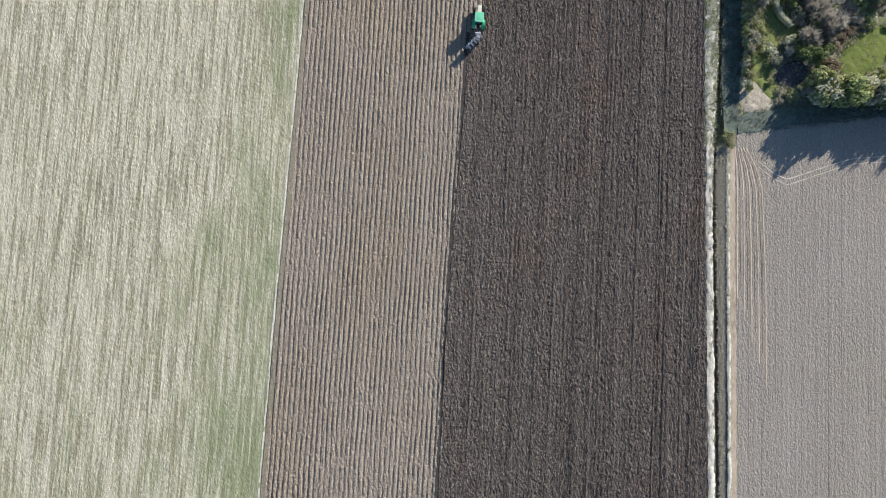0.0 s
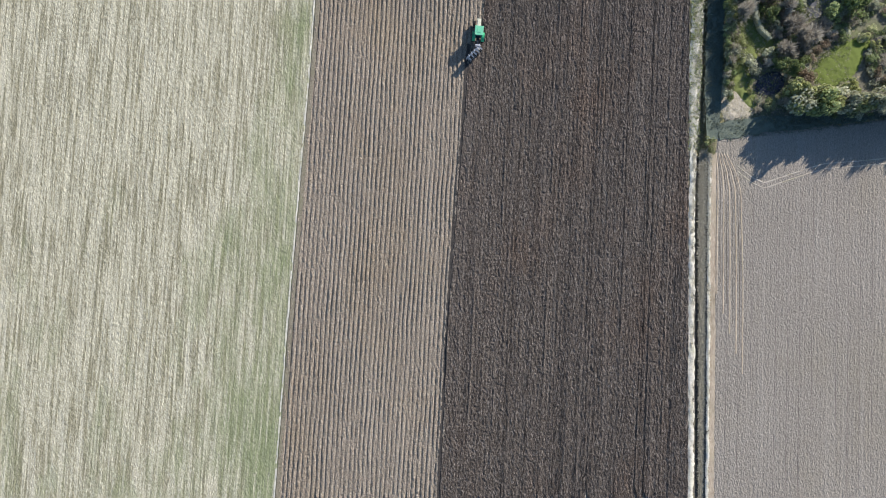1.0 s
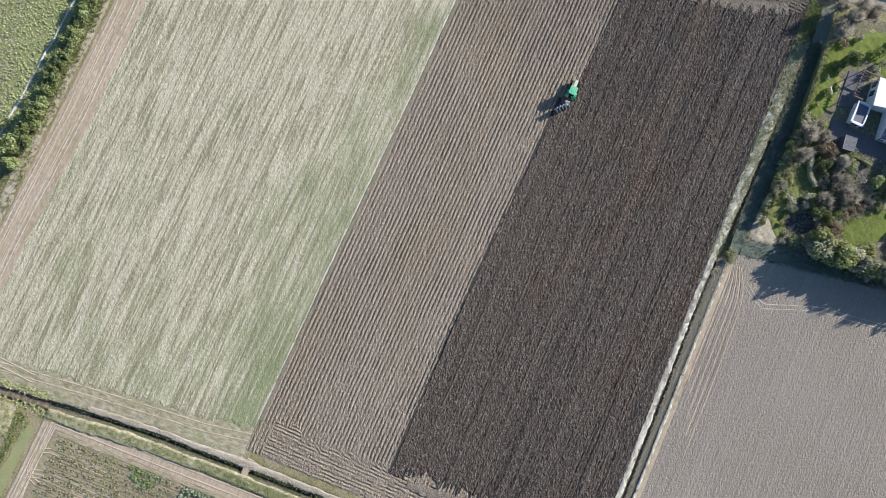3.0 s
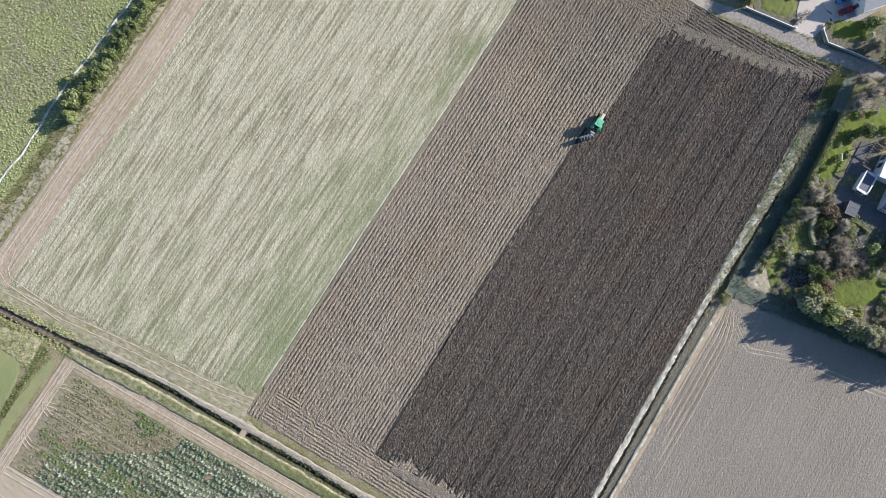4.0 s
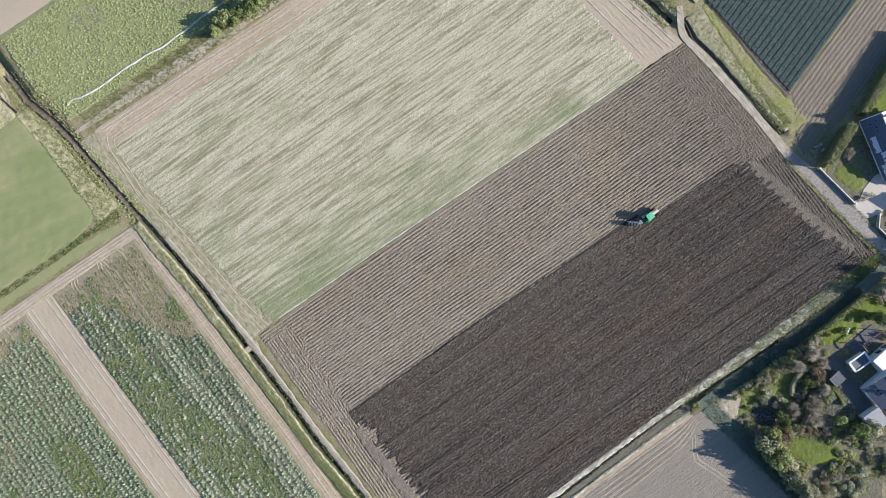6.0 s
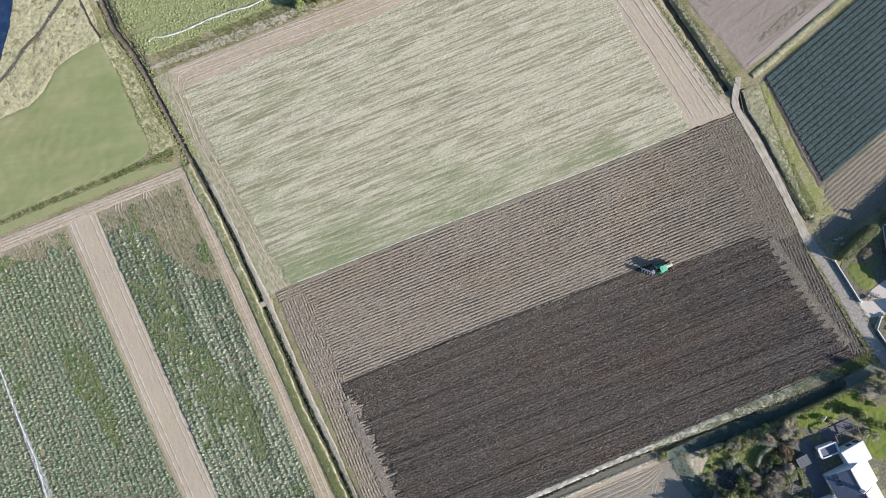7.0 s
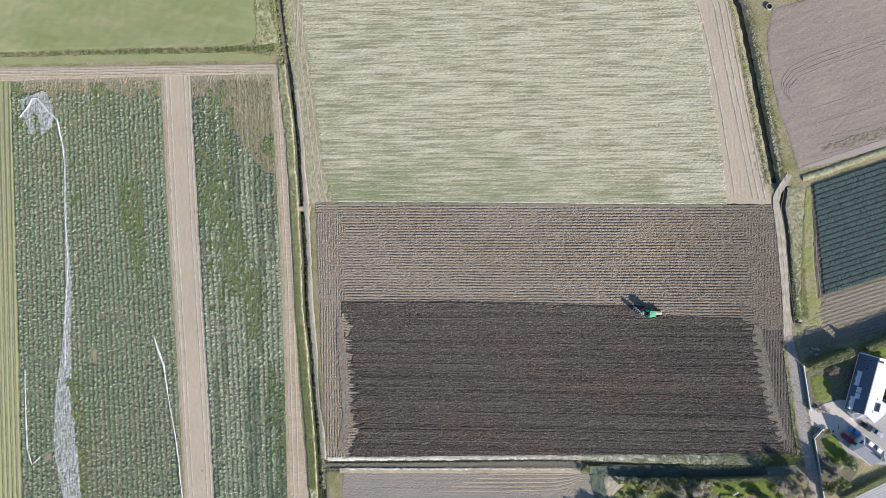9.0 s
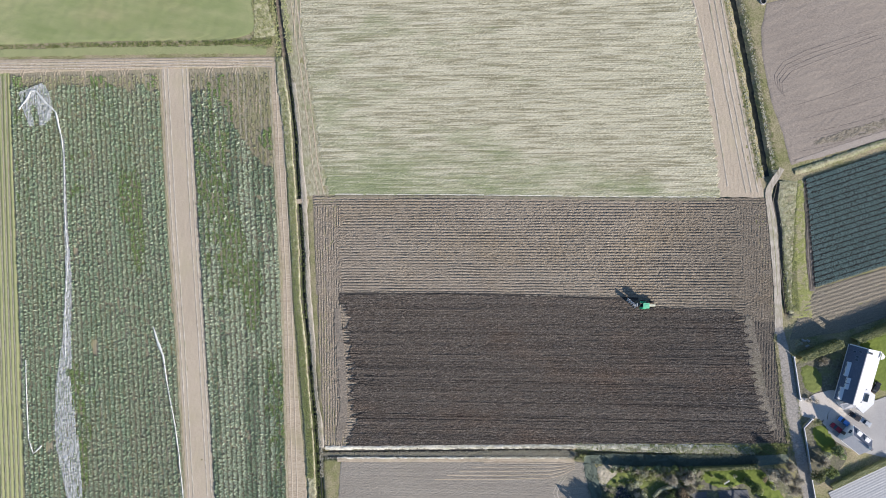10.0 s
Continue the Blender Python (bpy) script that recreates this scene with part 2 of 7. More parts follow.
M = {
    "ground": verge_mat(),
    "stubble": stubble_mat(),
    "brown": clods("tilled_earth", (0.095, 0.074, 0.051), (0.285, 0.24, 0.183), (0.45, 0.395, 0.312), 1.7, 2.7, 0.12, 0.8, (1.0, 0.93, 0.80), 0.5, 0, (48, 86, (0.68, 0.68, 0.68)), 0.25),
    "damptilled": clods("damp_tilled_earth", (0.055, 0.048, 0.039), (0.125, 0.108, 0.087), (0.215, 0.19, 0.158), 2.6, 0.9, 0.10, 0.5, (1.0, 0.96, 0.86), 0.3),
    "plough": clods("ploughed_earth", (0.046, 0.038, 0.030), (0.094, 0.077, 0.061), (0.24, 0.211, 0.178), 2.2, 4.4, 0.12, 0.7, (1.14, 0.92, 0.78), 0.8, 0, (25, 95, (0.87, 0.90, 0.94)), 0.2),
    "pale": clods("pale_earth", (0.165, 0.147, 0.117), (0.277, 0.25, 0.205), (0.388, 0.358, 0.303), 0.9, 2.2, 0.06, 0.8, (0.98, 0.96, 0.86), 0.35, 0, None, 0.25),
    "tan": soil("dry_earth", (0.33, 0.268, 0.19), (0.475, 0.40, 0.302), (0.585, 0.508, 0.40), 4.0, (1.2, 0.6, 1), 0, (0.42, 0.365, 0.25), 0.09, 0.05),
    "head": soil("headland_earth", (0.26, 0.205, 0.14), (0.425, 0.35, 0.252), (0.57, 0.485, 0.365), 2.2, (0.4, 1.3, 1), 0, (0.33, 0.29, 0.175), 0.09, 0.06, 0.3),
    "neearth": soil("rolled_earth", (0.20, 0.167, 0.133), (0.295, 0.252, 0.208), (0.385, 0.338, 0.285), 3.4, (0.5, 1.2, 1), 18, (0.335, 0.285, 0.23), 0.04, 0.10, 0.08),
    "neline": soil("pressed_earth", (0.165, 0.137, 0.112), (0.235, 0.20, 0.168), (0.315, 0.275, 0.235), 3.0),
    "cropsoil": soil("crop_earth", (0.17, 0.145, 0.092), (0.32, 0.28, 0.19), (0.46, 0.415, 0.305), 2.4, (1.4, 0.3, 1), 0, (0.29, 0.285, 0.135), 0.06, 0.05),
    "furrow": soil("furrow_earth", (0.20, 0.185, 0.12), (0.36, 0.33, 0.235), (0.50, 0.46, 0.35), 3.0, (1, 0.3, 1), 0, (0.19, 0.205, 0.09), 0.09, 0.04),
    "darksoil": soil("damp_earth", (0.028, 0.026, 0.024), (0.06, 0.054, 0.047), (0.11, 0.10, 0.085), 2.5, (1, 1, 1), 0),
    "mulch": soil("garden_mulch", (0.075, 0.075, 0.052), (0.16, 0.152, 0.108), (0.29, 0.27, 0.205), 1.6, (1, 1, 1), 0, (0.165, 0.20, 0.065), 0.16, 0.1),
    "trampled": clods("trampled_earth", (0.10, 0.087, 0.067), (0.195, 0.172, 0.135), (0.31, 0.28, 0.23), 1.3, 2.2, 0.12, 1.2, (0.92, 0.98, 0.84), 0.3),
    "ditchearth": soil("ditch_earth", (0.05, 0.045, 0.038), (0.115, 0.105, 0.085), (0.22, 0.20, 0.16), 2.6, (1, 1, 1), 0, (0.14, 0.14, 0.075), 0.4, 0.1),
    "wornverge": soil("worn_verge", (0.19, 0.175, 0.10), (0.36, 0.335, 0.225), (0.53, 0.495, 0.37), 1.6, (1.0, 0.4, 1), 0, (0.24, 0.265, 0.115), 0.22, 0.12),
    "drymargin": soil("dry_margin", (0.29, 0.25, 0.175), (0.45, 0.40, 0.30), (0.60, 0.545, 0.43), 2.4, (1, 1, 1), 0, (0.30, 0.305, 0.155), 0.2, 0.12),
    "trampledbrown": clods("trampled_brown_earth", (0.14, 0.118, 0.09), (0.235, 0.202, 0.16), (0.34, 0.30, 0.245), 1.8, 1.1, 0.10, 1.2, None, 0.3),
    "wornedge": soil("worn_edge", (0.14, 0.123, 0.08), (0.25, 0.223, 0.158), (0.36, 0.325, 0.245), 3.6, (0.7, 1.2, 1), 0, (0.19, 0.19, 0.105), 0.15, 0.1),
    "ditchbrown": soil("overgrown_ditch", (0.045, 0.036, 0.03), (0.11, 0.09, 0.072), (0.22, 0.19, 0.14), 1.8, (1, 1, 1), 0, (0.22, 0.20, 0.12), 0.35, 0.15),
    "rut": soil("rutted_earth", (0.13, 0.11, 0.08), (0.215, 0.187, 0.145), (0.32, 0.285, 0.23), 3.4),
    "yellowbank": soil("yellow_bank_grass", (0.14, 0.14, 0.075), (0.345, 0.335, 0.205), (0.56, 0.54, 0.38), 1.1, (1, 1, 1), 0, (0.30, 0.25, 0.17), 0.3, 0.2),
    "cornerearth": clods("furrowed_corner_earth", (0.13, 0.112, 0.08), (0.235, 0.205, 0.155), (0.35, 0.315, 0.25), 1.2, 2.0, 0.09, 0.8, (0.90, 0.98, 0.80), 0.3, 18),
    "paleearth": soil("pale_smooth_earth", (0.29, 0.248, 0.205), (0.375, 0.325, 0.275), (0.455, 0.40, 0.345), 3.0),
    "bank": bank_mat(),
    "matted": soil("matted_grass", (0.27, 0.255, 0.135), (0.50, 0.465, 0.28), (0.66, 0.615, 0.42), 1.1, (1, 1, 1), 0, (0.31, 0.325, 0.145), 0.12, 0.2),
    "meadow": meadow_mat(),
    "lawn": lawn_mat("lawn", (0.10, 0.135, 0.022), (0.20, 0.25, 0.05)),
    "wornlawn": lawn_mat("worn_lawn", (0.09, 0.12, 0.022), (0.235, 0.265, 0.085)),
    "rough": lawn_mat("weedy_grass", (0.20, 0.22, 0.095), (0.39, 0.395, 0.20)),
    # ditch grass with the bluish shade of garden trees put into its colour
    "darkened": lawn_mat("shaded_grass", (0.08, 0.105, 0.085), (0.185, 0.215, 0.165)),
    "straw": soil("dry_grass", (0.40, 0.385, 0.29), (0.66, 0.63, 0.52), (0.80, 0.775, 0.67), 1.5, (1, 1, 1), 0, (0.50, 0.50, 0.36), 0.35, 0.10),
    "track": soil("worn_track", (0.29, 0.25, 0.19), (0.46, 0.41, 0.33), (0.60, 0.55, 0.46), 1.5, (1.2, 0.3, 1), 0, (0.30, 0.29, 0.17), 0.2, 0.03),
    "gravel": soil("pale_gravel", (0.45, 0.41, 0.355), (0.58, 0.535, 0.47), (0.69, 0.65, 0.585), 5.0),
    "asphalt": soil("worn_asphalt", (0.19, 0.175, 0.155), (0.31, 0.288, 0.255), (0.44, 0.41, 0.365), 1.6, (1, 1, 1), 0, (0.42, 0.375, 0.30), 0.22, 0.04),
    # paving with the house's shadow put into its dark colour
    "shadedpaving": soil("shaded_paving", (0.085, 0.09, 0.098), (0.135, 0.14, 0.15), (0.19, 0.195, 0.205), 3.0, (1, 1, 1), 0, (0.10, 0.115, 0.09), 0.3),
    "paving": soil("paving", (0.29, 0.285, 0.275), (0.39, 0.38, 0.365), (0.48, 0.47, 0.45), 3.0),
    "cabbage": leafy("cabbage_leaf", (0.165, 0.22, 0.135), (0.295, 0.37, 0.235), (0.445, 0.52, 0.36)),
    "bluecrop": leafy("blue_green_leaf", (0.085, 0.145, 0.13), (0.19, 0.285, 0.265), (0.32, 0.425, 0.40)),
    "weed": leafy("weed_leaf", (0.115, 0.145, 0.045), (0.21, 0.25, 0.085), (0.345, 0.385, 0.165)),
    "palecabbage": leafy("faded_leaf", (0.185, 0.23, 0.14), (0.35, 0.40, 0.265), (0.51, 0.56, 0.41)),
    "fieldweed": leafy("field_weed_leaf", (0.22, 0.26, 0.11), (0.355, 0.405, 0.185), (0.50, 0.54, 0.29)),
    # blades toned dark and bluish to match the painted shade below them
    "shadedblade": leafy("shaded_grass_blade", (0.08, 0.105, 0.078), (0.155, 0.185, 0.135), (0.26, 0.29, 0.21)),
    "endweed": leafy("olive_weed_leaf", (0.22, 0.225, 0.105), (0.345, 0.345, 0.18), (0.46, 0.45, 0.27)),
    "greenweed": leafy("green_weed_leaf", (0.13, 0.21, 0.06), (0.225, 0.325, 0.11), (0.345, 0.435, 0.19)),
    "reed": leafy("dry_grass_blade", (0.36, 0.335, 0.25), (0.52, 0.49, 0.38), (0.66, 0.63, 0.52)),
    "bush": leafy("bush_leaf", (0.09, 0.13, 0.042), (0.205, 0.255, 0.10), (0.35, 0.405, 0.195)),
    "limebush": leafy("lime_leaf", (0.22, 0.25, 0.085), (0.37, 0.395, 0.17), (0.52, 0.53, 0.29)),
    "greybush": leafy("grey_leaf", (0.22, 0.235, 0.15), (0.40, 0.415, 0.285), (0.58, 0.59, 0.44)),
    "rustbush": leafy("rusty_leaf", (0.17, 0.125, 0.08), (0.30, 0.235, 0.155), (0.44, 0.365, 0.265)),
    "scrub": leafy("grey_scrub", (0.15, 0.15, 0.14), (0.21, 0.205, 0.19), (0.28, 0.27, 0.255)),
    "twig": leafy("bare_twig", (0.26, 0.235, 0.185), (0.40, 0.37, 0.305), (0.55, 0.52, 0.44)),
    "hedge": leafy("hedge_leaf", (0.11, 0.13, 0.055), (0.225, 0.245, 0.115), (0.37, 0.385, 0.21)),
    "bark": plain("bark", (0.10, 0.08, 0.06), 0.95, 0.2, 6.0, 0.0, 0.03),
    "fleece": plain("crop_fleece", (0.58, 0.59, 0.56), 0.8, 0.1, 2.0),
    "white": plain("white_render", (0.80, 0.79, 0.76), 0.8, 0.05, 1.0),
    "greyrender": plain("grey_render", (0.34, 0.34, 0.33), 0.85, 0.12, 1.0),
    # roof colour with sunlight painted in, for the long house's east slope
    "sunlitroof": plain("sunlit_roof", (0.60, 0.61, 0.63), 0.6, 0.08, 1.2),
    "whiteroof": plain("white_roof", (0.78, 0.78, 0.77), 0.5, 0.05, 0.8),
    "slate": plain("slate", (0.13, 0.15, 0.20), 0.55, 0.2, 2.5),
    "greyroof": plain("grey_roof", (0.33, 0.34, 0.36), 0.6, 0.1, 1.5),
    "green": plain("green_paint", (0.05, 0.42, 0.19), 0.35, 0.08, 3.0),
    "lightgreen": plain("faded_green_paint", (0.18, 0.60, 0.36), 0.45, 0.1, 3.0),
    "cream": plain("cream_paint", (0.62, 0.62, 0.48), 0.45, 0.1, 3.0),
    "rubber": plain("rubber", (0.03, 0.03, 0.032), 0.85, 0.2, 6.0),
    "steel": plain("worn_steel", (0.58, 0.60, 0.62), 0.45, 0.15, 5.0, 0.15),
    "darkmetal": plain("dark_metal", (0.06, 0.065, 0.07), 0.5, 0.2, 4.0),
    "blue": plain("blue_car_paint", (0.10, 0.30, 0.68), 0.25, 0.05, 2.0),
    "red": plain("red_car_paint", (0.35, 0.04, 0.06), 0.25, 0.05, 2.0),
    "black": plain("black_car_paint", (0.03, 0.03, 0.035), 0.25, 0.05, 2.0),
    "silver": plain("silver_car_paint", (0.42, 0.45, 0.48), 0.3, 0.05, 2.0, 0.3),
    "timber": plain("weathered_timber", (0.16, 0.13, 0.11), 0.85, 0.2, 4.0),
    "plastic": plain("mulch_film", (0.36, 0.37, 0.38), 0.6, 0.15, 2.0),
}
_net = Nodes("thin_fleece")
M["net"] = _net.done(_net.ramp(_net.noise(2.0, 3), (0.3, (0.62, 0.63, 0.62)), (0.7, (0.76, 0.77, 0.76))), 0.8)
_net.link(_net.grey(_net.noise(1.6, 4, 0.6, (1.6, 0.18, 1)), 0.36, 0.62, 0.10, 0.66), _net.bsdf.inputs["Alpha"])
M["paleglass"] = plain("dusty_glass", (0.10, 0.115, 0.13), 0.45, 0.15, 1.5)
_glass = Nodes("window_glass")
M["glass"] = _glass.done((0.03, 0.045, 0.06), 0.08)
_glass.bsdf.inputs["Specular IOR Level"].default_value = 0.6
_pond = Nodes("pond_water")
M["pond"] = _pond.done(_pond.ramp(_pond.noise(0.3, 4), (0.35, (0.015, 0.035, 0.085)), (0.7, (0.03, 0.06, 0.12))), 0.1, _pond.noise(2.0, 3), 0.01, 0.2)
# near-black navy surface that paints the shade in a garden hollow
_dark = Nodes("shaded_hollow")
M["shadehollow"] = _dark.done(_dark.ramp(_dark.noise(0.9, 4), (0.35, (0.012, 0.016, 0.03)), (0.7, (0.04, 0.045, 0.06))), 0.25, _dark.noise(2.0, 3), 0.01, 0.2)
_water = Nodes("ditch_water")
M["water"] = _water.done(_water.ramp(_water.noise(0.8, 4), (0.35, (0.012, 0.014, 0.012)), (0.7, (0.035, 0.038, 0.028))), 0.12, _water.noise(3.0, 3), 0.01, 0.2)


# ---- numbers: smooth random fields over the plan ----
TABLE = np.random.RandomState(7).rand(256, 256)


def bumps(x, y, seed=0):
    """Smooth value noise in 0..1 for arrays."""
    x, y = np.asarray(x, float) + seed * 17.3, np.asarray(y, float) + seed * 31.7
    i, j = np.floor(x).astype(int), np.floor(y).astype(int)
    u, v = x - i, y - j
    u, v = u * u * (3 - 2 * u), v * v * (3 - 2 * v)
    i0, i1, j0, j1 = i % 256, (i + 1) % 256, j % 256, (j + 1) % 256
    return (TABLE[i0, j0] * (1 - u) + TABLE[i1, j0] * u) * (1 - v) + (TABLE[i0, j1] * (1 - u) + TABLE[i1, j1] * u) * v


def away(x, y, line):
    """Distance of points from a polyline."""
    best = np.full(np.shape(x), 1e9)
    for (ax, ay), (bx, by) in zip(line[:-1], line[1:]):
        dx, dy = bx - ax, by - ay
        t = np.clip(((x - ax) * dx + (y - ay) * dy) / (dx * dx + dy * dy), 0, 1)
        best = np.minimum(best, np.hypot(x - ax - t * dx, y - ay - t * dy))
    return best


def mesh_from(name, verts, quads, material, smooth=False):
    me = bpy.data.meshes.new(name)
    verts, quads = np.asarray(verts, np.float32), np.asarray(quads, np.int32)
    k = quads.shape[1]
    me.vertices.add(len(verts))
    me.vertices.foreach_set("co", verts.ravel())
    me.loops.add(quads.size)
    me.loops.foreach_set("vertex_index", quads.ravel())
    me.polygons.add(len(quads))
    me.polygons.foreach_set("loop_start", np.arange(0, quads.size, k, dtype=np.int32))
    me.polygons.foreach_set("loop_total", np.full(len(quads), k, np.int32))
    me.polygons.foreach_set("use_smooth", np.full(len(quads), smooth))
    me.materials.append(M[material])
    me.update(calc_edges=True)
    return me


def sheet(name, X, Y, Z, material, label, category, kind="structure", smooth=True):
    """A relief sheet over a grid of places."""
    nu, nv = X.shape
    a = (np.arange(nu - 1)[:, None] * nv + np.arange(nv - 1)[None, :]).ravel()
    quads = np.stack([a, a + nv, a + nv + 1, a + 1], 1)
    ob = new(name, mesh_from(name, np.stack([X, Y, Z], -1).reshape(-1, 3), quads, material, smooth))
    return tagged(ob, label, category, "", kind)


def line_at(points, at, along=1):
    """The other coordinate of a polyline where coordinate `along` has the values `at`."""
    p = sorted(points, key=lambda q: q[along])
    return np.interp(at, [q[along] for q in p], [q[1 - along] for q in p])


def field(name, west, east, south, north, du, dv, relief, material, label, category="field", z=0.03, teeth=None, wobble=0.25, crumbs=0.0):
    """A field between four polylines: west and east as x over y, south and north as y over x."""
    span_x = max(q[0] for q in east) - min(q[0] for q in west)
    span_y = max(q[1] for q in north) - min(q[1] for q in south)
    u = np.linspace(0, 1, max(3, int(span_x / du)))[:, None]
    v = np.linspace(0, 1, max(3, int(span_y / dv)))[None, :]
    x = min(q[0] for q in west) + u * span_x + 0 * v
    y = 0 * x
    for _ in range(4):
        s, n = line_at(south, x, 0), line_at(north, x, 0)
        s = s + wobble * (bumps(x * 0.7, s * 0, 3) - 0.5)
        n = n + wobble * (bumps(x * 0.7, n * 0, 5) - 0.5)
        y = s + (n - s) * v
        w, e = line_at(west, y), line_at(east, y)
        w = w + wobble * (bumps(y * 0.7, y * 0, 7) - 0.5)
        e = e + wobble * (bumps(y * 0.7, y * 0, 9) - 0.5)
        if teeth:
            w, e = w + teeth(y, 0), e - teeth(y, 1)
        x = w + (e - w) * u
    h = relief(x, y)
    if crumbs:
        h = h + crumbs * (np.random.RandomState(int(span_x * 7)).rand(*h.shape) - 0.5)
    rim = np.minimum(np.minimum(u, 1 - u) * span_x, np.minimum(v, 1 - v) * span_y)
    h = np.where(rim <= 1e-6, -0.03 - z, h)
    return sheet(name, x, y, z + h, material, label, category, smooth=crumbs == 0)


def strip(name, line, width, material, label, category, z=0.02, step=0.6, rough=0.03, ragged=0.2, across=5, kind="structure", hump=0.0):
    """A band of some width along a polyline. width: metres, or one for each point."""
    p = np.array(line, float)
    d = np.concatenate([[0], np.cumsum(np.hypot(*np.diff(p, axis=0).T))])
    s = np.linspace(0, d[-1], max(3, int(d[-1] / step)))
    x, y = np.interp(s, d, p[:, 0]), np.interp(s, d, p[:, 1])
    wd = np.interp(s, d, width) if np.ndim(width) else np.full(len(s), float(width))
    tx, ty = np.gradient(x), np.gradient(y)
    k = np.hypot(tx, ty)
    nx, ny = -ty / k, tx / k
    v = np.linspace(-0.5, 0.5, across)[None, :]
    jag = 1 + ragged * (0.4 * bumps(s * 0.3, s * 0, 11) + 0.6 * bumps(s * 1.7, s * 0, 12) - 0.5)[:, None] * 2
    jag2 = 1 + ragged * (0.4 * bumps(s * 0.3, s * 0, 13) + 0.6 * bumps(s * 1.7, s * 0, 14) - 0.5)[:, None] * 2
    off = wd[:, None] * v * np.where(v > 0, jag, jag2)
    X, Y = x[:, None] + nx[:, None] * off, y[:, None] + ny[:, None] * off
    Z = z + rough * (bumps(X * 1.3, Y * 1.3, 2) - 0.5) + hump * (1 - (2 * v) ** 2)
    return sheet(name, X, Y, Z, material, label, category, kind)


def part(name, bm, material, parent, label=""):
    """Links a bmesh as one mesh under a thing or a part."""
    me = bpy.data.meshes.new(name)
    bm.to_mesh(me)
    bm.free()
    me.materials.append(M[material])
    ob = new(name, me)
    ob.parent = parent
    if label:
        ob["label"] = label
    return ob


def empty(name, m, label, category, group="", kind=""):
    ob = new(name)
    ob.matrix_world = m
    return tagged(ob, label, category, group, kind)


def box(bm, x, y, z, sx, sy, sz, bevel=0.0, turn=0.0):
    """A box by its centre and sizes."""
    g = bmesh.ops.create_cube(bm, size=1.0, matrix=pose(x, y, z, 0, 0, turn) @ Matrix.Diagonal((sx, sy, sz, 1)))
    if bevel:
        edges = {e for v in g["verts"] for e in v.link_edges}
        bmesh.ops.bevel(bm, geom=list(edges), offset=bevel, segments=2, affect="EDGES", profile=0.6)
    return bm


def boxed(*args, **kw):
    return box(bmesh.new(), *args, **kw)


def prism(bm, outline, low, high):
    """An upright block over an outline."""
    a = [bm.verts.new((x, y, low)) for x, y in outline]
    b = [bm.verts.new((x, y, high)) for x, y in outline]
    n = len(a)
    bm.faces.new(a[::-1]), bm.faces.new(b)
    for i in range(n):
        bm.faces.new((a[i], a[(i + 1) % n], b[(i + 1) % n], b[i]))
    bmesh.ops.recalc_face_normals(bm, faces=bm.faces)
    return bm


# ---- ground: one sheet to the horizon, with the ditches cut into it ----
WEST_DITCH = [(-72, 180), (-70.5, 125), (-69.6, 109), (-69.2, 99.5), (-66.3, 89.6), (-65.1, 82), (-63.5, 68.7), (-61.9, 54.4), (-60.7, 45.4), (-59.65, 36.3), (-58.85, 27.2), (-58.5, 18.2), (-57.95, 9),
              (-57.5, 0), (-57, -9.3), (-56.9, -18.5), (-56.45, -27.8), (-55.45, -37.1), (-54.85, -46.4), (-54.15, -55.7), (-53.35, -65.1), (-52.85, -74.5), (-52.55, -83), (-51.5, -110), (-50, -160)]
WEST_HALF = [0.6] * 6 + [0.6, 0.7, 0.95, 0.8, 0.95, 0.85, 0.75, 0.95, 0.95, 1.0, 0.95, 0.8, 0.75, 0.8, 0.9, 0.85, 0.8, 0.8, 0.8]
EAST_DITCH = [(66, 110), (74.8, 78), (78.6, 68), (82.2, 52), (85.6, 34.5), (88.6, 20), (89.6, 15)]
SOUTH_DITCH = [(-51, -74.9), (-35, -74.5), (0, -73.6), (15, -73.1), (31, -73.0), (45, -73.8), (70, -73.7), (90, -72.8)]
LANE_DITCH = [(92.7, 13.0), (91.8, 7.3), (93.1, 0.2), (94.1, -10.2), (95.2, -18.9), (96.2, -28.0)]
DITCHES = [(WEST_DITCH, 1.35, 1.7), (EAST_DITCH, 1.6, 1.1), (SOUTH_DITCH, 1.35, 1.6), (LANE_DITCH, 0.9, 0.9)]


def ground():
    def axis(lo, hi, step):
        far = np.array([3.0, 8, 18, 40, 90, 200, 450, 1000, 2400])
        return np.concatenate([lo - far[::-1], np.arange(lo, hi, step), hi + far])

    X, Y = np.meshgrid(axis(-172, 150, 1.0), axis(-140, 128, 1.0), indexing="ij")
    Z = -0.06 + 0.08 * (bumps(X * 0.6, Y * 0.6, 1) - 0.5) + 0.05 * (bumps(X * 1.9, Y * 1.9, 2) - 0.5)
    inside = (X > np.interp(Y, [-80, -18, 10, 83], [-46, -49, -44, -54])) & (X < np.interp(Y, [-80, -28, 10, 83], [94, 91, 84, 72])) & (Y > -69) & (Y < 79)
    inside |= (X > -43) & (X < np.interp(Y, [-140, -100, -78], [42, 36.5, 31])) & (Y < -78)
    Z = np.where(inside, Z - 0.22, Z)
    for line, half, deep in DITCHES:
        d = away(X, Y, line) + 0.3 * (bumps(X * 0.35, Y * 0.35, 4) - 0.5)
        Z = Z - deep * np.clip(1.45 - d / half, 0, 1) ** 1.3
    return sheet("ground", X, Y, Z, "ground", "rough olive and straw-coloured grass ground cut by ditches", "ground")


ground()


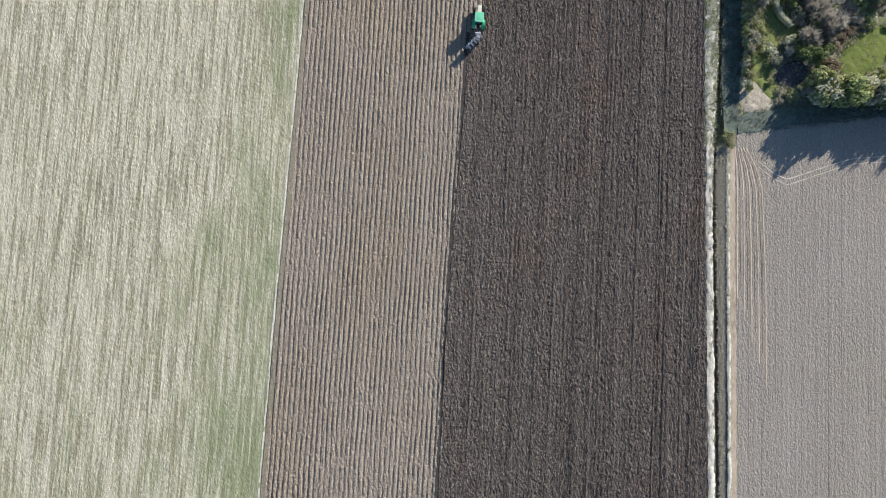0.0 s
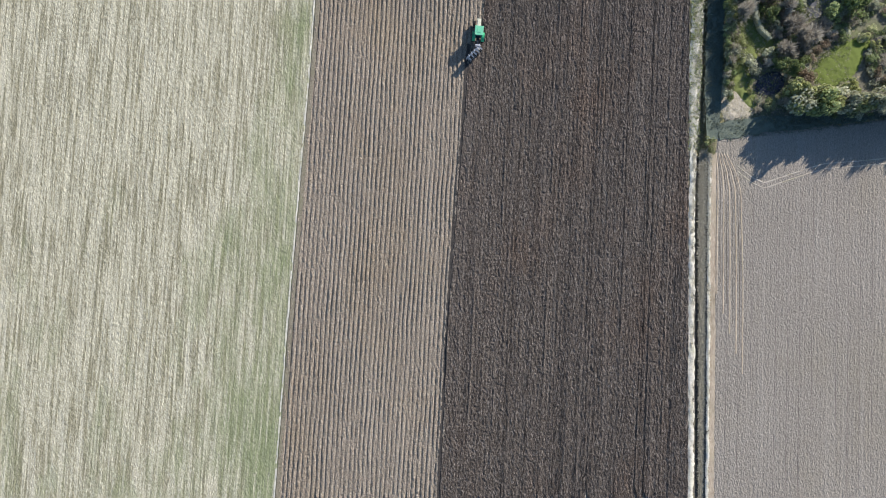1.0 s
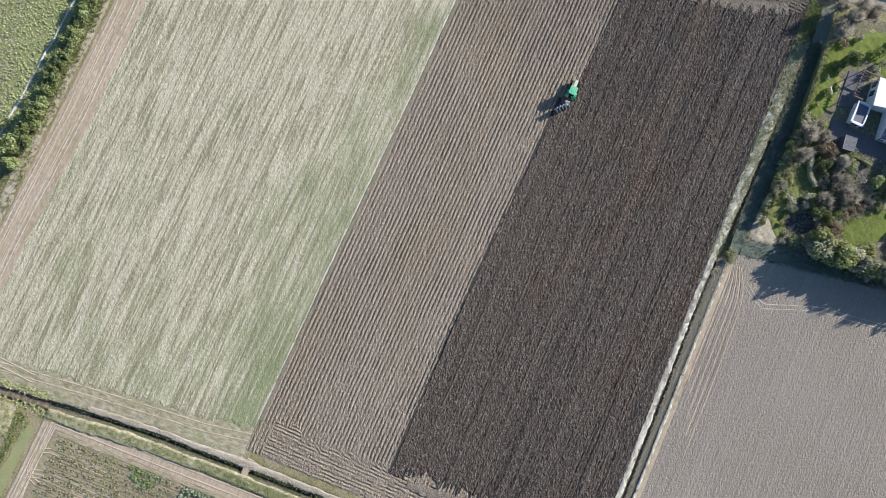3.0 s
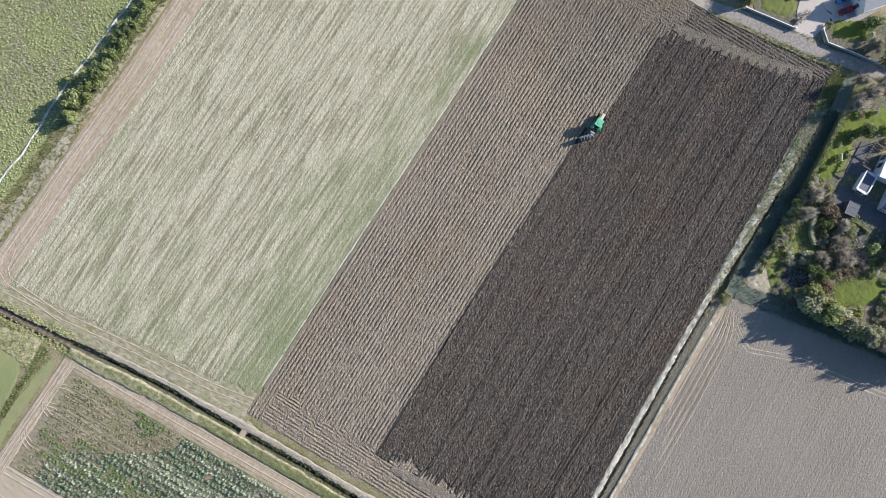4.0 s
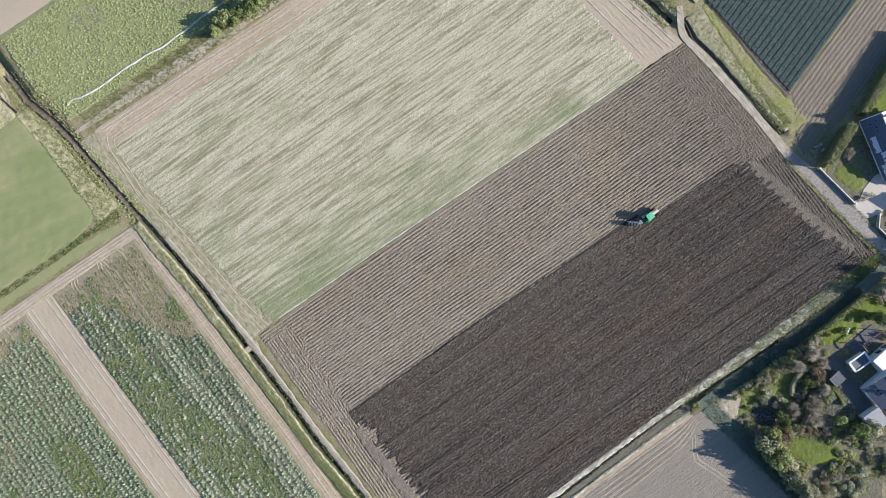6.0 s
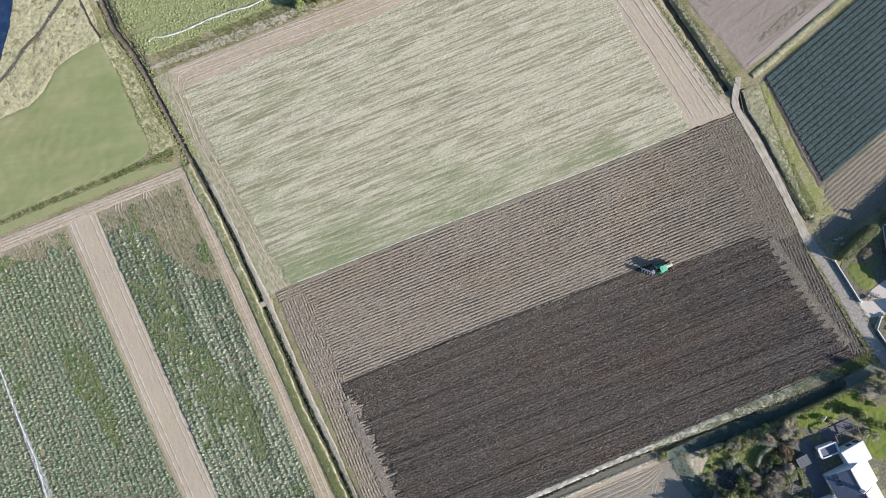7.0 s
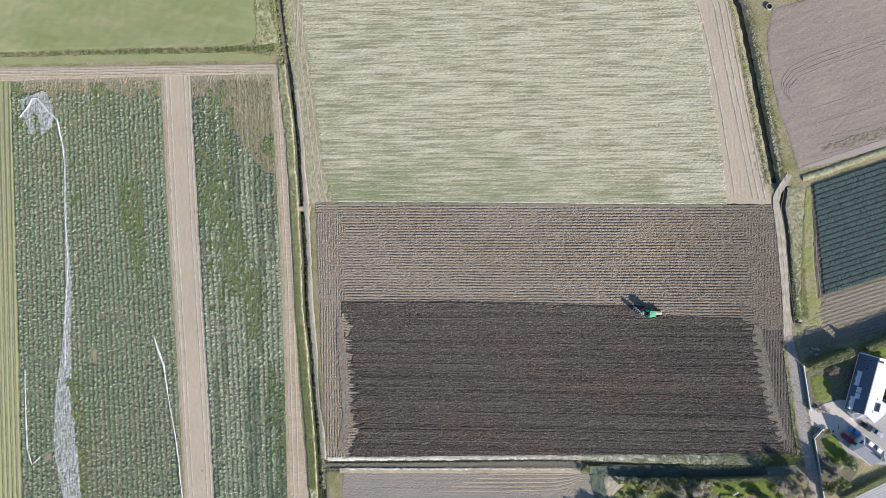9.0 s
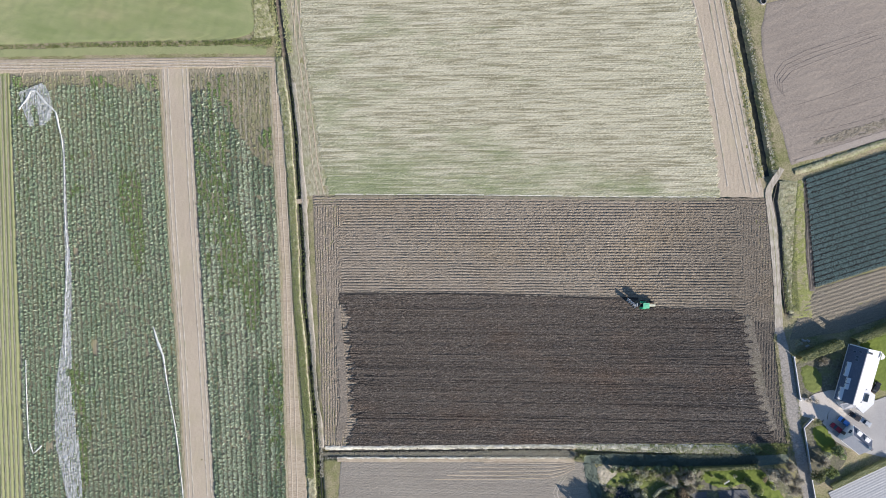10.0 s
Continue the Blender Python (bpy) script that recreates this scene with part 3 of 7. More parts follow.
def trough(name, line, half, deep, material, label, seed):
    """An earth-sided ditch along a polyline, with crumbling edges."""
    p = np.array(line, float)
    d = np.concatenate([[0], np.cumsum(np.hypot(*np.diff(p, axis=0).T))])
    s = np.linspace(0, d[-1], int(d[-1] / 0.35))
    x, y = np.interp(s, d, p[:, 0]), np.interp(s, d, p[:, 1])
    h = np.interp(s, d, half)
    tx, ty = np.gradient(x), np.gradient(y)
    k = np.hypot(tx, ty)
    v = np.array([-1.5, -1.12, -0.96, -0.78, -0.5, 0.0, 0.5, 0.78, 0.96, 1.12, 1.5])[None, :]
    low = np.array([0.02, 0.0, -0.22, -0.6, -0.93, -1.0, -0.93, -0.6, -0.22, 0.0, 0.02])[None, :]
    worn = 0.16 * (bumps(s * 1.5, s * 0, seed) - 0.5)[:, None] * (v < 0) + 0.16 * (bumps(s * 1.5, s * 0, seed + 1) - 0.5)[:, None] * (v > 0)
    off = h[:, None] * v * (1 + worn)
    X, Y = x[:, None] - (ty / k)[:, None] * off, y[:, None] + (tx / k)[:, None] * off
    return sheet(name, X, Y, deep * low + 0.12 * (bumps(X * 2.1, Y * 2.1, seed + 2) - 0.5), material, label, "ditch")


trough("ditch", WEST_DITCH[7:], WEST_HALF[7:], 0.78, "ditchearth", "deep dark earth ditch beside crop strips", 31)
trough("ditch", WEST_DITCH[2:8], [0.75, 0.75, 0.75, 0.7, 0.65, 0.75], 0.45, "ditchbrown", "narrow overgrown brown ditch beside rough grass", 33)
trough("ditch", [(-49.2, -74.85), (-35, -74.5), (0, -73.6), (15, -73.1), (30.5, -73.0)], [1.1, 1.15, 1.2, 1.2, 1.1], 0.7, "ditchearth", "dark earth ditch between two fields", 32)
trough("ditch", LANE_DITCH, [0.3, 0.5, 0.55, 0.55, 0.5, 0.35], 0.55, "ditchearth", "shallow dark ditch beside a worn track", 34)
strip("water", WEST_DITCH[8:], 0.6, "water", "dark still water at the bottom of a ditch", "water", z=-0.72, rough=0.0, ragged=0.35)
strip("water", EAST_DITCH[1:], 1.5, "water", "dark still water at the bottom of a ditch", "water", z=-0.92, rough=0.0, ragged=0.35)


# ---- fields ----
def rows_across(y, pitch, x, wave=0.25):
    return np.cos(2 * math.pi * (y + wave * (bumps(x * 0.12, y * 0.3, 6) - 0.5)) / pitch)


def stubble_relief(x, y):
    return 0.008 * rows_across(y, 0.62, x) + 0.06 * (bumps(x * 1.7, y * 2.2, 1) - 0.5) + 0.06 * (bumps(x * 0.25, y * 0.8, 2) - 0.5)


def brown_relief(x, y):
    ends = (x < -44.5 + 4 * (bumps(y * 0.5, y * 0, 21) - 0.5)) | (x > 80 + 0.12 * (-y) + 4 * (bumps(y * 0.5, y * 0, 22) - 0.5))
    along = np.where(ends & (y < 6), rows_across(x, 0.86, y, 0.3), rows_across(y, 0.90, x, 0.28))
    along = 1 - 2 * ((1 - along) / 2) ** 2.2
    worn = 0.55 + 0.7 * bumps(x * 0.09, y * 0.35, 8) + 1.5 * (bumps(x * 1.3, y * 1.1, 9) - 0.5)
    return np.where(ends & (x > 0), 0.055, 0.092) * along * worn + 0.06 * (bumps(x * 1.9, y * 2.6, 1) - 0.5) + 0.12 * (bumps(x * 2.9, y * 4.2, 3) - 0.5)


def plough_relief(x, y):
    lay = y + 0.22 * bumps(x * 0.8, y * 0.4, 21) + 1.6 * bumps(x * 0.05, y * 0.2, 22)
    r = 0.075 * (1 - np.abs(2 * bumps(x * 1.6, lay * 2.9, 4) - 1) * 1.5)
    r += 0.05 * (bumps(x * 0.2, y * 1.9, 3) - 0.5) + 0.15 * (bumps(x * 3.3, y * 4.3, 5) - 0.5)
    worn = bumps(x * 0.12, y * 0.5, 24)
    r += 0.03 * rows_across(y, 0.82, x, 0.4) * worn + 0.02 * rows_across(y, 2.45, x, 0.3)
    # a few sharp furrow crests left standing along the rows
    turn = (y + 0.25 * bumps(x * 0.1, y * 0, 25)) / 4.9
    crest = np.exp(-(((turn % 1.0) - 0.5) * 4.9 / 0.17) ** 2)
    r += 0.10 * crest * np.clip((bumps(x * 0.10, np.floor(turn) * 7.3, 31) - 0.66) * 8, 0, 1)
    return r - 0.03


def plough_teeth(y, side):
    k = np.abs(((y + 0.7 * side) / 2.45) % 1.0 - 0.35) * np.where(side, 4.2, 2.8)
    return k * (0.3 + 1.2 * bumps(y * 0.41, y * 0 + side, 12)) + 3.2 * bumps(y * 1.9, y * 0 + side, 13) ** 2 + 1.2 * (bumps(y * 0.16, y * 0 + side, 14) - 0.5)


STUB_W = [(-58.6, 83), (-57.4, 71), (-54.4, 48), (-52.8, 36), (-50.2, 18), (-48.4, 9.5), (-46, 0)]
STUB_E = [(63.8, 83), (66.3, 69.2), (70.4, 43.3), (73.3, 26), (75.4, 9), (76, 0)]
STUB_S = [(-60, 9.9), (-8, 9.5), (45, 8.6), (90, 8.3)]
def stubble_teeth(y, side):
    return 1.5 * (bumps(y * 0.8, y * 0 + side, 15) - 0.4) + 0.9 * (bumps(y * 2.6, y * 0 + side, 16) - 0.5)


field("stubble_field", STUB_W, STUB_E, STUB_S, [(-60, 75.5), (-27, 75.2), (0, 73.8), (26, 74.4), (70, 75.3)], 0.5, 0.26, stubble_relief, "stubble",
      "pale straw-coloured stubble field with greenish streaks along its rows", z=0.05, teeth=stubble_teeth, wobble=0.2, crumbs=0.03)
field("north_headland", [(-59.5, 73), (-58.8, 83.5)], [(65, 73), (64.4, 83.5)], [(-60, 75.2), (-27, 74.9), (0, 73.5), (26, 74.1), (70, 75)],
      [(-60, 82.3), (-38, 81.9), (0, 81.4), (70, 80.4)], 0.5, 0.25, stubble_relief, "head", "tan bare headland with tyre lines along a stubble field", z=0.02)
field("east_headland", [(61.0, 83), (63.5, 69.2), (67.6, 43.3), (70.5, 26), (72.6, 9)], [(71.4, 81), (75.2, 69), (80.4, 43.2), (85, 22.4), (88, 11), (88.5, 8)],
      [(60, 8.9), (90, 8.4)], [(60, 80.6), (90, 80.2)], 0.3, 0.5, lambda x, y: 0.006 * rows_across(x + 0.165 * y, 1.3, y, 1.2) * bumps(x * 0.3, y * 0.1, 6) + 0.05 * (bumps(x * 2, y * 1.0, 1) - 0.5),
      "tan", "pale tan headland with wheel tracks", z=-0.03)
SOUTH_EDGE = [(-60, -73.0), (-35, -72.4), (-6, -71.5), (16, -70.8), (40, -70.1), (64, -69.5), (100, -68.3)]
TILL_W, TILL_E = [(-53.4, 12), (-52.6, -18), (-51.6, -45), (-50.2, -73)], [(89.2, 12), (91.6, -9), (94, -28), (96, -45), (98, -73)]
field("tilled_field", TILL_W, TILL_E, [(-60, -28.5), (-47, -28.5), (-44, -23.4), (-8, -23.0), (28, -24.0), (48, -24.4), (51, -26.8), (79, -27.6), (81, -30), (100, -30.5)], STUB_S, 0.40, 0.13, brown_relief, "brown", "brown tilled field in straight even rows", z=0.0, crumbs=0.04)
field("tilled_headland", TILL_W, [(-40, 0), (-36, -80)], SOUTH_EDGE, [(-60, -25.6), (100, -25.6)], 0.17, 0.24, brown_relief, "brown", "brown tilled headland beside ploughing", z=-0.03, crumbs=0.04)
field("tilled_headland", [(79, 0), (80, -80)], TILL_E, SOUTH_EDGE, [(-60, -28.4), (100, -30.2)], 0.17, 0.24, brown_relief, "damptilled", "brown tilled headland beside ploughing", z=0.0, crumbs=0.04)
FURROW = [(-60, -22.5), (-45, -22.4), (-8, -22.1), (13, -22.5), (28, -23.0), (50.5, -23.5)]
OLD_EDGE = [(-60, -25.1), (-45, -25.0), (-8, -24.8), (13, -25.0), (28, -25.3), (49, -25.7), (70, -26.3), (90, -26.9)]
PLOUGH_W = [(-45.3, -20), (-44.4, -31), (-43.6, -41), (-43, -52), (-42.5, -63), (-44.8, -72)]
field("ploughed_field", PLOUGH_W, [(82.8, -20), (83.2, -27.7), (86, -36), (87, -43), (89, -50), (91, -57), (97, -70)],
      [(q[0], q[1] + 0.2) for q in SOUTH_EDGE], OLD_EDGE, 0.19, 0.155, plough_relief, "plough",
      "dark freshly ploughed field with turned clods", z=0.17, teeth=plough_teeth, crumbs=0.05)
field("fresh_furrows", PLOUGH_W, [(48.6, -26), (50.2, -23)], [(q[0], q[1] - 0.35) for q in OLD_EDGE], FURROW, 0.18, 0.15, plough_relief, "plough",
      "dark newly turned furrows behind a plough", z=0.175, wobble=0.35, crumbs=0.05)
strip("open_furrow", [(q[0], q[1] + 0.15) for q in FURROW[1:]], 0.8, "darksoil", "dark open furrow at the edge of the ploughing", "furrow", z=0.09, rough=0.05, ragged=0.4)


def pale_relief(x, y):
    return 0.012 * rows_across(y, 0.85, x, 0.4) - 0.016 * np.clip(rows_across(y, 2.55, x, 0.3) - 0.93, 0, 1) * 12 * np.clip(bumps(x * 0.06, y * 0.4, 7) - 0.4, 0, 1) * 3 + 0.035 * (bumps(x * 1.6, y * 3.3, 1) - 0.5)


field("pale_field", [(-44.3, -70), (-46, -92), (-50, -140)], [(32.5, -70), (35.5, -80), (38.5, -100), (43, -126), (46, -140)], [(-60, -140), (60, -140)],
      [(-60, -77.4), (-30, -77.1), (0, -76.5), (31, -75.8), (38, -76.9)], 0.34, 0.26, pale_relief, "pale", "pale grey-brown harrowed field with faint drill lines", crumbs=0.025)

# west side: crop strips that run north and south
CROP_S, CROP_N = [(-200, -138), (0, -138)], [(-200, 50.5), (-125, 51), (-60, 51.5)]


def crop_relief(x, y):
    return 0.08 * (bumps(x * 1.5, y * 1.5, 1) - 0.5)


field("crop_field", [(-154.5, 52), (-154, -10), (-153.4, -140)], [(-103.2, 52), (-101.3, 0), (-99.2, -38), (-95.4, -140)], CROP_S, CROP_N, 0.3, 1.0, crop_relief, "cropsoil", "green-brown earth under cabbage rows")
field("crop_field", [(-94, 52), (-91.7, 0), (-90, -38), (-85.4, -140)], [(-66.6, 52), (-65.3, 18), (-63.6, -18), (-61.8, -140)], CROP_S, CROP_N, 0.3, 1.0, crop_relief, "cropsoil", "green-brown earth under cabbage rows")
field("earth_strip", [(-103.2, 55), (-101.3, 0), (-99.2, -38), (-95.4, -140)], [(-94, 55), (-91.7, 0), (-90, -38), (-85.4, -140)], CROP_S, [(-110, 53.5), (-90, 53.5)], 0.4, 0.6,
      lambda x, y: 0.05 * (bumps(x * 1.5, y * 1.0, 1) - 0.5), "tan", "bare pale tan earth strip between crops", z=0.0)
field("earth_strip", [(-66.6, 52), (-65.3, 18), (-63.6, -18), (-61.8, -140)], [(-62.8, 52), (-61.7, 0), (-58.9, -55), (-56.2, -90), (-54.5, -140)], CROP_S, [(-70, 52), (-60, 52)], 0.4, 0.6,
      lambda x, y: 0.05 * (bumps(x * 1.5, y * 1.0, 1) - 0.5), "head", "bare tan earth strip beside a ditch", z=0.0)
field("crop_field", [(-172, 52), (-172, -140)], [(-154.9, 52), (-154.4, -10), (-153.8, -140)], CROP_S, CROP_N, 0.3, 1.2, lambda x, y: 0.12 * rows_across(x, 1.65, y, 0.1) + crop_relief(x, y), "rough", "yellow-green rows of young crop")
field("turning_headland", [(-172, 50), (-172, 56)], [(-63, 50), (-63, 56)], [(-172, 50.2), (-60, 51.2)], [(-172, 55), (-110, 54.6), (-64, 54.2)], 0.5, 0.3,
      lambda x, y: 0.06 * (bumps(x * 1.1, y * 1.4, 1) - 0.5) + 0.03 * rows_across(y, 0.9, x), "head", "tan headland with curved tyre marks", z=0.05)
field("meadow", [(-172, 60), (-172, 90)], [(-85, 59.5), (-74, 61), (-71.6, 63.5), (-72.6, 71), (-73, 86.9), (-74.4, 98)], [(-172, 59.6), (-119, 60.2), (-85, 59.8), (-70, 60)],
      [(-172, 84), (-110, 87.6), (-101, 87.7), (-95, 90.5), (-90, 95), (-83.4, 97), (-74, 98)], 0.8, 0.8, lambda x, y: 0.10 * (bumps(x * 0.8, y * 0.8, 1) - 0.5), "meadow",
      "smooth dull green meadow with yellowish patches")

field("rough_grass", [(-140, 84), (-140, 130)], [(-75, 97), (-73.2, 104), (-74.5, 130)], [(-140, 86.2), (-110, 87.8), (-101, 87.9), (-95, 90.7), (-90, 95.2), (-83.4, 97.2), (-73, 98.2)], [(-140, 128), (-70, 128)], 0.7, 0.7,
      lambda x, y: 0.25 * (bumps(x * 0.8, y * 0.8, 1) - 0.5) + 0.2 * (bumps(x * 1.9, y * 1.9, 2) - 0.5), "matted", "matted tan and yellow-green rough grass", "rough grass", z=0.02)
strip("pond", [(-108.6, 97.6), (-107.4, 102), (-105.2, 108), (-102.4, 114), (-99, 122)], [0.6, 3.4, 7.0, 9.6, 11.5], "pond", "deep blue pond beside rough grass", "water", z=0.24, rough=0.0, ragged=0.06)
strip("shallow_ditch", [(-76.6, 118), (-75.6, 111.7), (-75.1, 104.2), (-73.8, 98.6)], 0.6, "darksoil", "narrow dark drain through rough grass", "ditch", z=0.12, ragged=0.4)

# north: weedy field behind the bushes, a bare strip beyond it
field("weedy_field", [(-63, 92), (-66, 112), (-66, 125)], [(150, 90), (150, 125)], [(-63, 88.4), (-20, 87.5), (60, 87), (150, 86)], [(-70, 119.5), (-30, 119), (150, 114)], 0.6, 0.6,
      lambda x, y: 0.2 * (bumps(x * 0.9, y * 0.9, 1) - 0.5) + 0.1 * bumps(x * 2, y * 2, 3), "rough", "rough weedy green field")
field("bare_field", [(-66, 119), (-66, 170)], [(150, 119), (150, 170)], [(-70, 119.6), (-30, 119.1), (150, 114.1)], [(-70, 170), (150, 170)], 1.2, 1.2,
      lambda x, y: 0.06 * (bumps(x, y, 1) - 0.5), "tan", "bare tan field beyond weeds")

# north east: rolled earth
NE_S = [(86, 20), (96.4, 18.4), (121, 26), (150, 35)]
field("rolled_field", [(96.4, 18), (93.6, 28), (90, 38), (87, 52), (86.5, 60), (88, 67)], [(150, 18), (150, 90)], NE_S, [(80, 65.5), (87, 67.4), (97, 69.8), (121, 77.6), (150, 86)], 0.45, 0.35,
      lambda x, y: 0.01 * rows_across(y - 0.32 * x, 3.4, x) + 0.05 * (bumps(x * 1.2, y * 1.6, 1) - 0.5) + 0.05 * (bumps(x * 2.1, y * 2.1, 4) - 0.5), "neearth", "grey-brown rolled field with curved drill marks")


def marks(lines, width, material, label, z=0.07):
    """Pressed wheel lines on a field, as narrow raised-edge bands."""
    for ln in lines:
        strip("wheel_mark", ln, width, material, label, "wheel marks", z=z - 0.05, step=0.5, rough=0.02, ragged=0.45, across=5, hump=0.055)


marks([[(118 + 4 * k, 58.8 - 2.2 * k), (100 + 3.4 * k, 53.2 - 3.0 * k), (93.3 + 2.6 * k, 49.8 - 2.6 * k), (90.8 + 2.2 * k, 46.0 - 2.3 * k), (91.2 + 2.0 * k, 43.0 - 2.0 * k), (92.6 + 1.5 * k, 40.8 - 1.6 * k)] for k in (0, 0.35, 0.7, 1.05)], 0.26, "neline", "dark curved drill lines on rolled earth", 0.075)
marks([[(99.0, 28.6), (104.5, 28.6), (118.7, 32.2), (146, 40.6)], [(98.8, 22.4), (108.4, 24.5), (132.1, 30.3), (148, 35.4)], [(97.4, 36.6), (108.3, 39.9), (118.0, 43.9), (146, 52.6)], [(100.5, 32.6), (112, 35.8), (146, 46.4)], [(102, 26.4), (124, 32.2), (148, 39.0)]], 0.2, "neline", "dark straight drill lines on rolled earth", 0.07)
strip("earth_margin", [(97.6, 19.6), (104, 21.2), (121, 26.6), (149, 35.4)], [0.5, 1.6, 2.2, 2.2], "paleearth", "smooth pale earth edge of a rolled field", "verge", z=0.08, rough=0.03, ragged=0.15)
strip("rough_clods", [(103, 25.0), (112, 27.3), (126, 31.2), (148, 37.6)], [1.2, 2.6, 3.0, 3.4], "cornerearth", "band of rough brown clods on rolled earth", "field edge", z=0.08, step=0.3, rough=0.16, ragged=0.5, across=15)
marks([[(cx - w, 36), (cx - w, 49.5), (cx - w + 0.8, 51.6), (cx - w + 2.2, 52.6), (cx + w - 2.2, 52.6), (cx + w - 0.8, 51.6), (cx + w, 49.5), (cx + w, 36)]
       for cx, w in ((-147, 4.2), (-147, 3.2), (-134, 5.4), (-134, 4.4), (-121, 5.0), (-121, 3.9), (-112, 3.6), (-112, 2.6), (-82, 6.2), (-82, 5.2), (-82, 4.3), (-75, 4.4), (-75, 3.4), (-140, 2.6), (-127, 2.2), (-127, 3.1))], 0.36, "head", "tan wheel loops on a headland", 0.1)
marks([[(-59 + d, 60), (-58.2 + d, 76), (-56.6 + d, 79.4 - d), (-52 + d, 80.4 - d), (-30, 79.6 - d), (10, 78.6 - d), (60, 78.2 - d)] for d in (0.0, 1.7)], 0.3, "tan", "pale wheel lines round a headland", 0.06)
marks([[(31.1, -75.9 - 0.55 * k), (27.5, -76.3 - 0.95 * k), (23.7, -76.5 - 1.2 * k), (14 - 2 * k, -76.6 - 1.42 * k), (2 - 4 * k, -76.9 - 1.45 * k)] for k in range(5)], 0.36, "head", "worn tan wheel ruts along a field edge", 0.07)
marks([[(30.6, -76.2 - 0.55 * k), (27.3, -76.8 - 0.95 * k), (23.6, -77.1 - 1.2 * k), (14 - 2 * k, -77.3 - 1.42 * k), (4 - 4 * k, -77.6 - 1.45 * k)] for k in range(4)], 0.2, "rut", "dark wheel ruts along a field edge", 0.06)
marks([[(27.6 + d, -80.5), (25.4 + d, -83.6), (24.4 + d, -86.2), (25.4 + d, -89), (28.2 + d, -96), (29.3 + d, -99.3), (30.2 + d, -105.7), (31.7 + d, -115.2), (33.6 + d, -124.5)] for d in (0.0, 1.1)], 0.32, "track", "pale wheel lines along a field end", 0.06)

marks([[(-103.2 + d, 53), (-101.3 + d, 0), (-99.2 + d * 0.98, -38), (-95.6 + d, -130)] for d in (0.9, 2.3, 7.2, 8.6)], 0.55, "track", "pale tyre lines along an earth strip", 0.05)
marks([[(-66.0 + d, 52), (-64.7 + d, 18), (-63.0 + d, -18), (-61.2 + d, -120)] for d in (0.6, 2.2)], 0.4, "tan", "pale tyre lines along an earth strip", 0.06)
marks([[(-171, 53.6 - d), (-130, 53.4 - d), (-90, 53.5 - d), (-66, 52.8 - d)] for d in (0.0, 0.9, 1.8)], 0.35, "track", "pale tyre lines along a headland", 0.11)
marks([[(66 + d, 79), (70.4 + d, 69), (75.6 + d, 43), (79.2 + d, 26), (82.6 + d, 10)] for d in (0.4, 2.1, 4.0)] + [[(63.4, 78), (68.6, 60), (72.5, 41), (77.4, 12)]], 0.5, "track", "pale tyre lines along a headland", 0.05)
marks([[(-56, 76.8 + d), (-27, 76.6 + d), (0, 75.4 + d), (26, 75.6 + d), (62, 76.2 + d)] for d in (0.2, 1.1, 3.6, 4.6)], 0.4, "track", "pale tyre lines along a headland", 0.07)
_lines = np.random.RandomState(3)
marks([[(-44 + _lines.uniform(0, 30), -79.5 - 2.55 * k), (-8, -79.3 - 2.55 * k), (26 - _lines.uniform(0, 3) + 0.15 * k, -79.1 - 2.55 * k)] for k in range(18) if k % 5 != 3], 0.16, "neline", "thin dark drill lines on harrowed earth", 0.05)

# ---- tracks, lane, yards ----
strip("dirt_track", [(93.6, 17.4), (91.8, 14.4), (89.9, 11.2), (89.6, 8.9), (91.0, 1.0), (92.2, -10.6), (93.0, -20.2), (93.8, -34)], [1.6, 1.9, 1.8, 1.9, 2.4, 2.3, 2.1, 2.6], "track", "pale worn earth track beside a field", "track", z=0.1, ragged=0.12)
strip("grass_ridge", [(90.2, 6), (91.3, -1.5), (92.3, -11), (93.2, -22)], 0.4, "wornverge", "grass strip between two wheel tracks", "verge", z=0.09, across=5, ragged=0.6, hump=0.04)
strip("lane", [(93.6, -32), (95.9, -42), (97.2, -50), (98.3, -58), (99.6, -66), (101.0, -72), (102.9, -81), (105.8, -95), (112, -130)], [2.6, 3.6, 4.4, 4.4, 3.9, 3.5, 3.2, 3.2, 3.4], "asphalt", "grey worn asphalt lane", "lane", z=0.11, ragged=0.06)
strip("verge", [(92.6, -34), (93.6, -42), (94.7, -51), (95.9, -60), (97.6, -69)], 0.9, "ground", "grassy edge between a lane and tilled earth", "verge", z=0.13, across=5, rough=0.2, ragged=0.4)
strip("driveway", [(96.4, -54.2), (99.5, -56.0), (103, -57.2), (106.5, -56.6), (110, -56.8), (114, -60)], [4.6, 4.8, 6.0, 8.6, 11.0, 12.0], "gravel", "pale gravel driveway between white walls", "driveway", z=0.085, ragged=0.05)
field("verge", [(93.0, 14), (92.4, 7.3), (93.7, 0.2), (94.7, -10.2), (95.8, -18.9), (96.7, -28.0)], [(98.6, 14), (97.9, 2.4), (97.5, -9.3), (97.3, -21.1), (98.3, -28)], [(90, -27.5), (105, -27.5)], [(90, 13.6), (105, 13.6)], 0.7, 0.4,
      lambda x, y: 0.16 * (bumps(x * 1.5, y * 1.5, 2) - 0.5) + 0.12 * (bumps(x * 3.2, y * 3.2, 4) - 0.5), "yellowbank", "yellow-green grass verge", "verge", z=0.1, wobble=0.5)
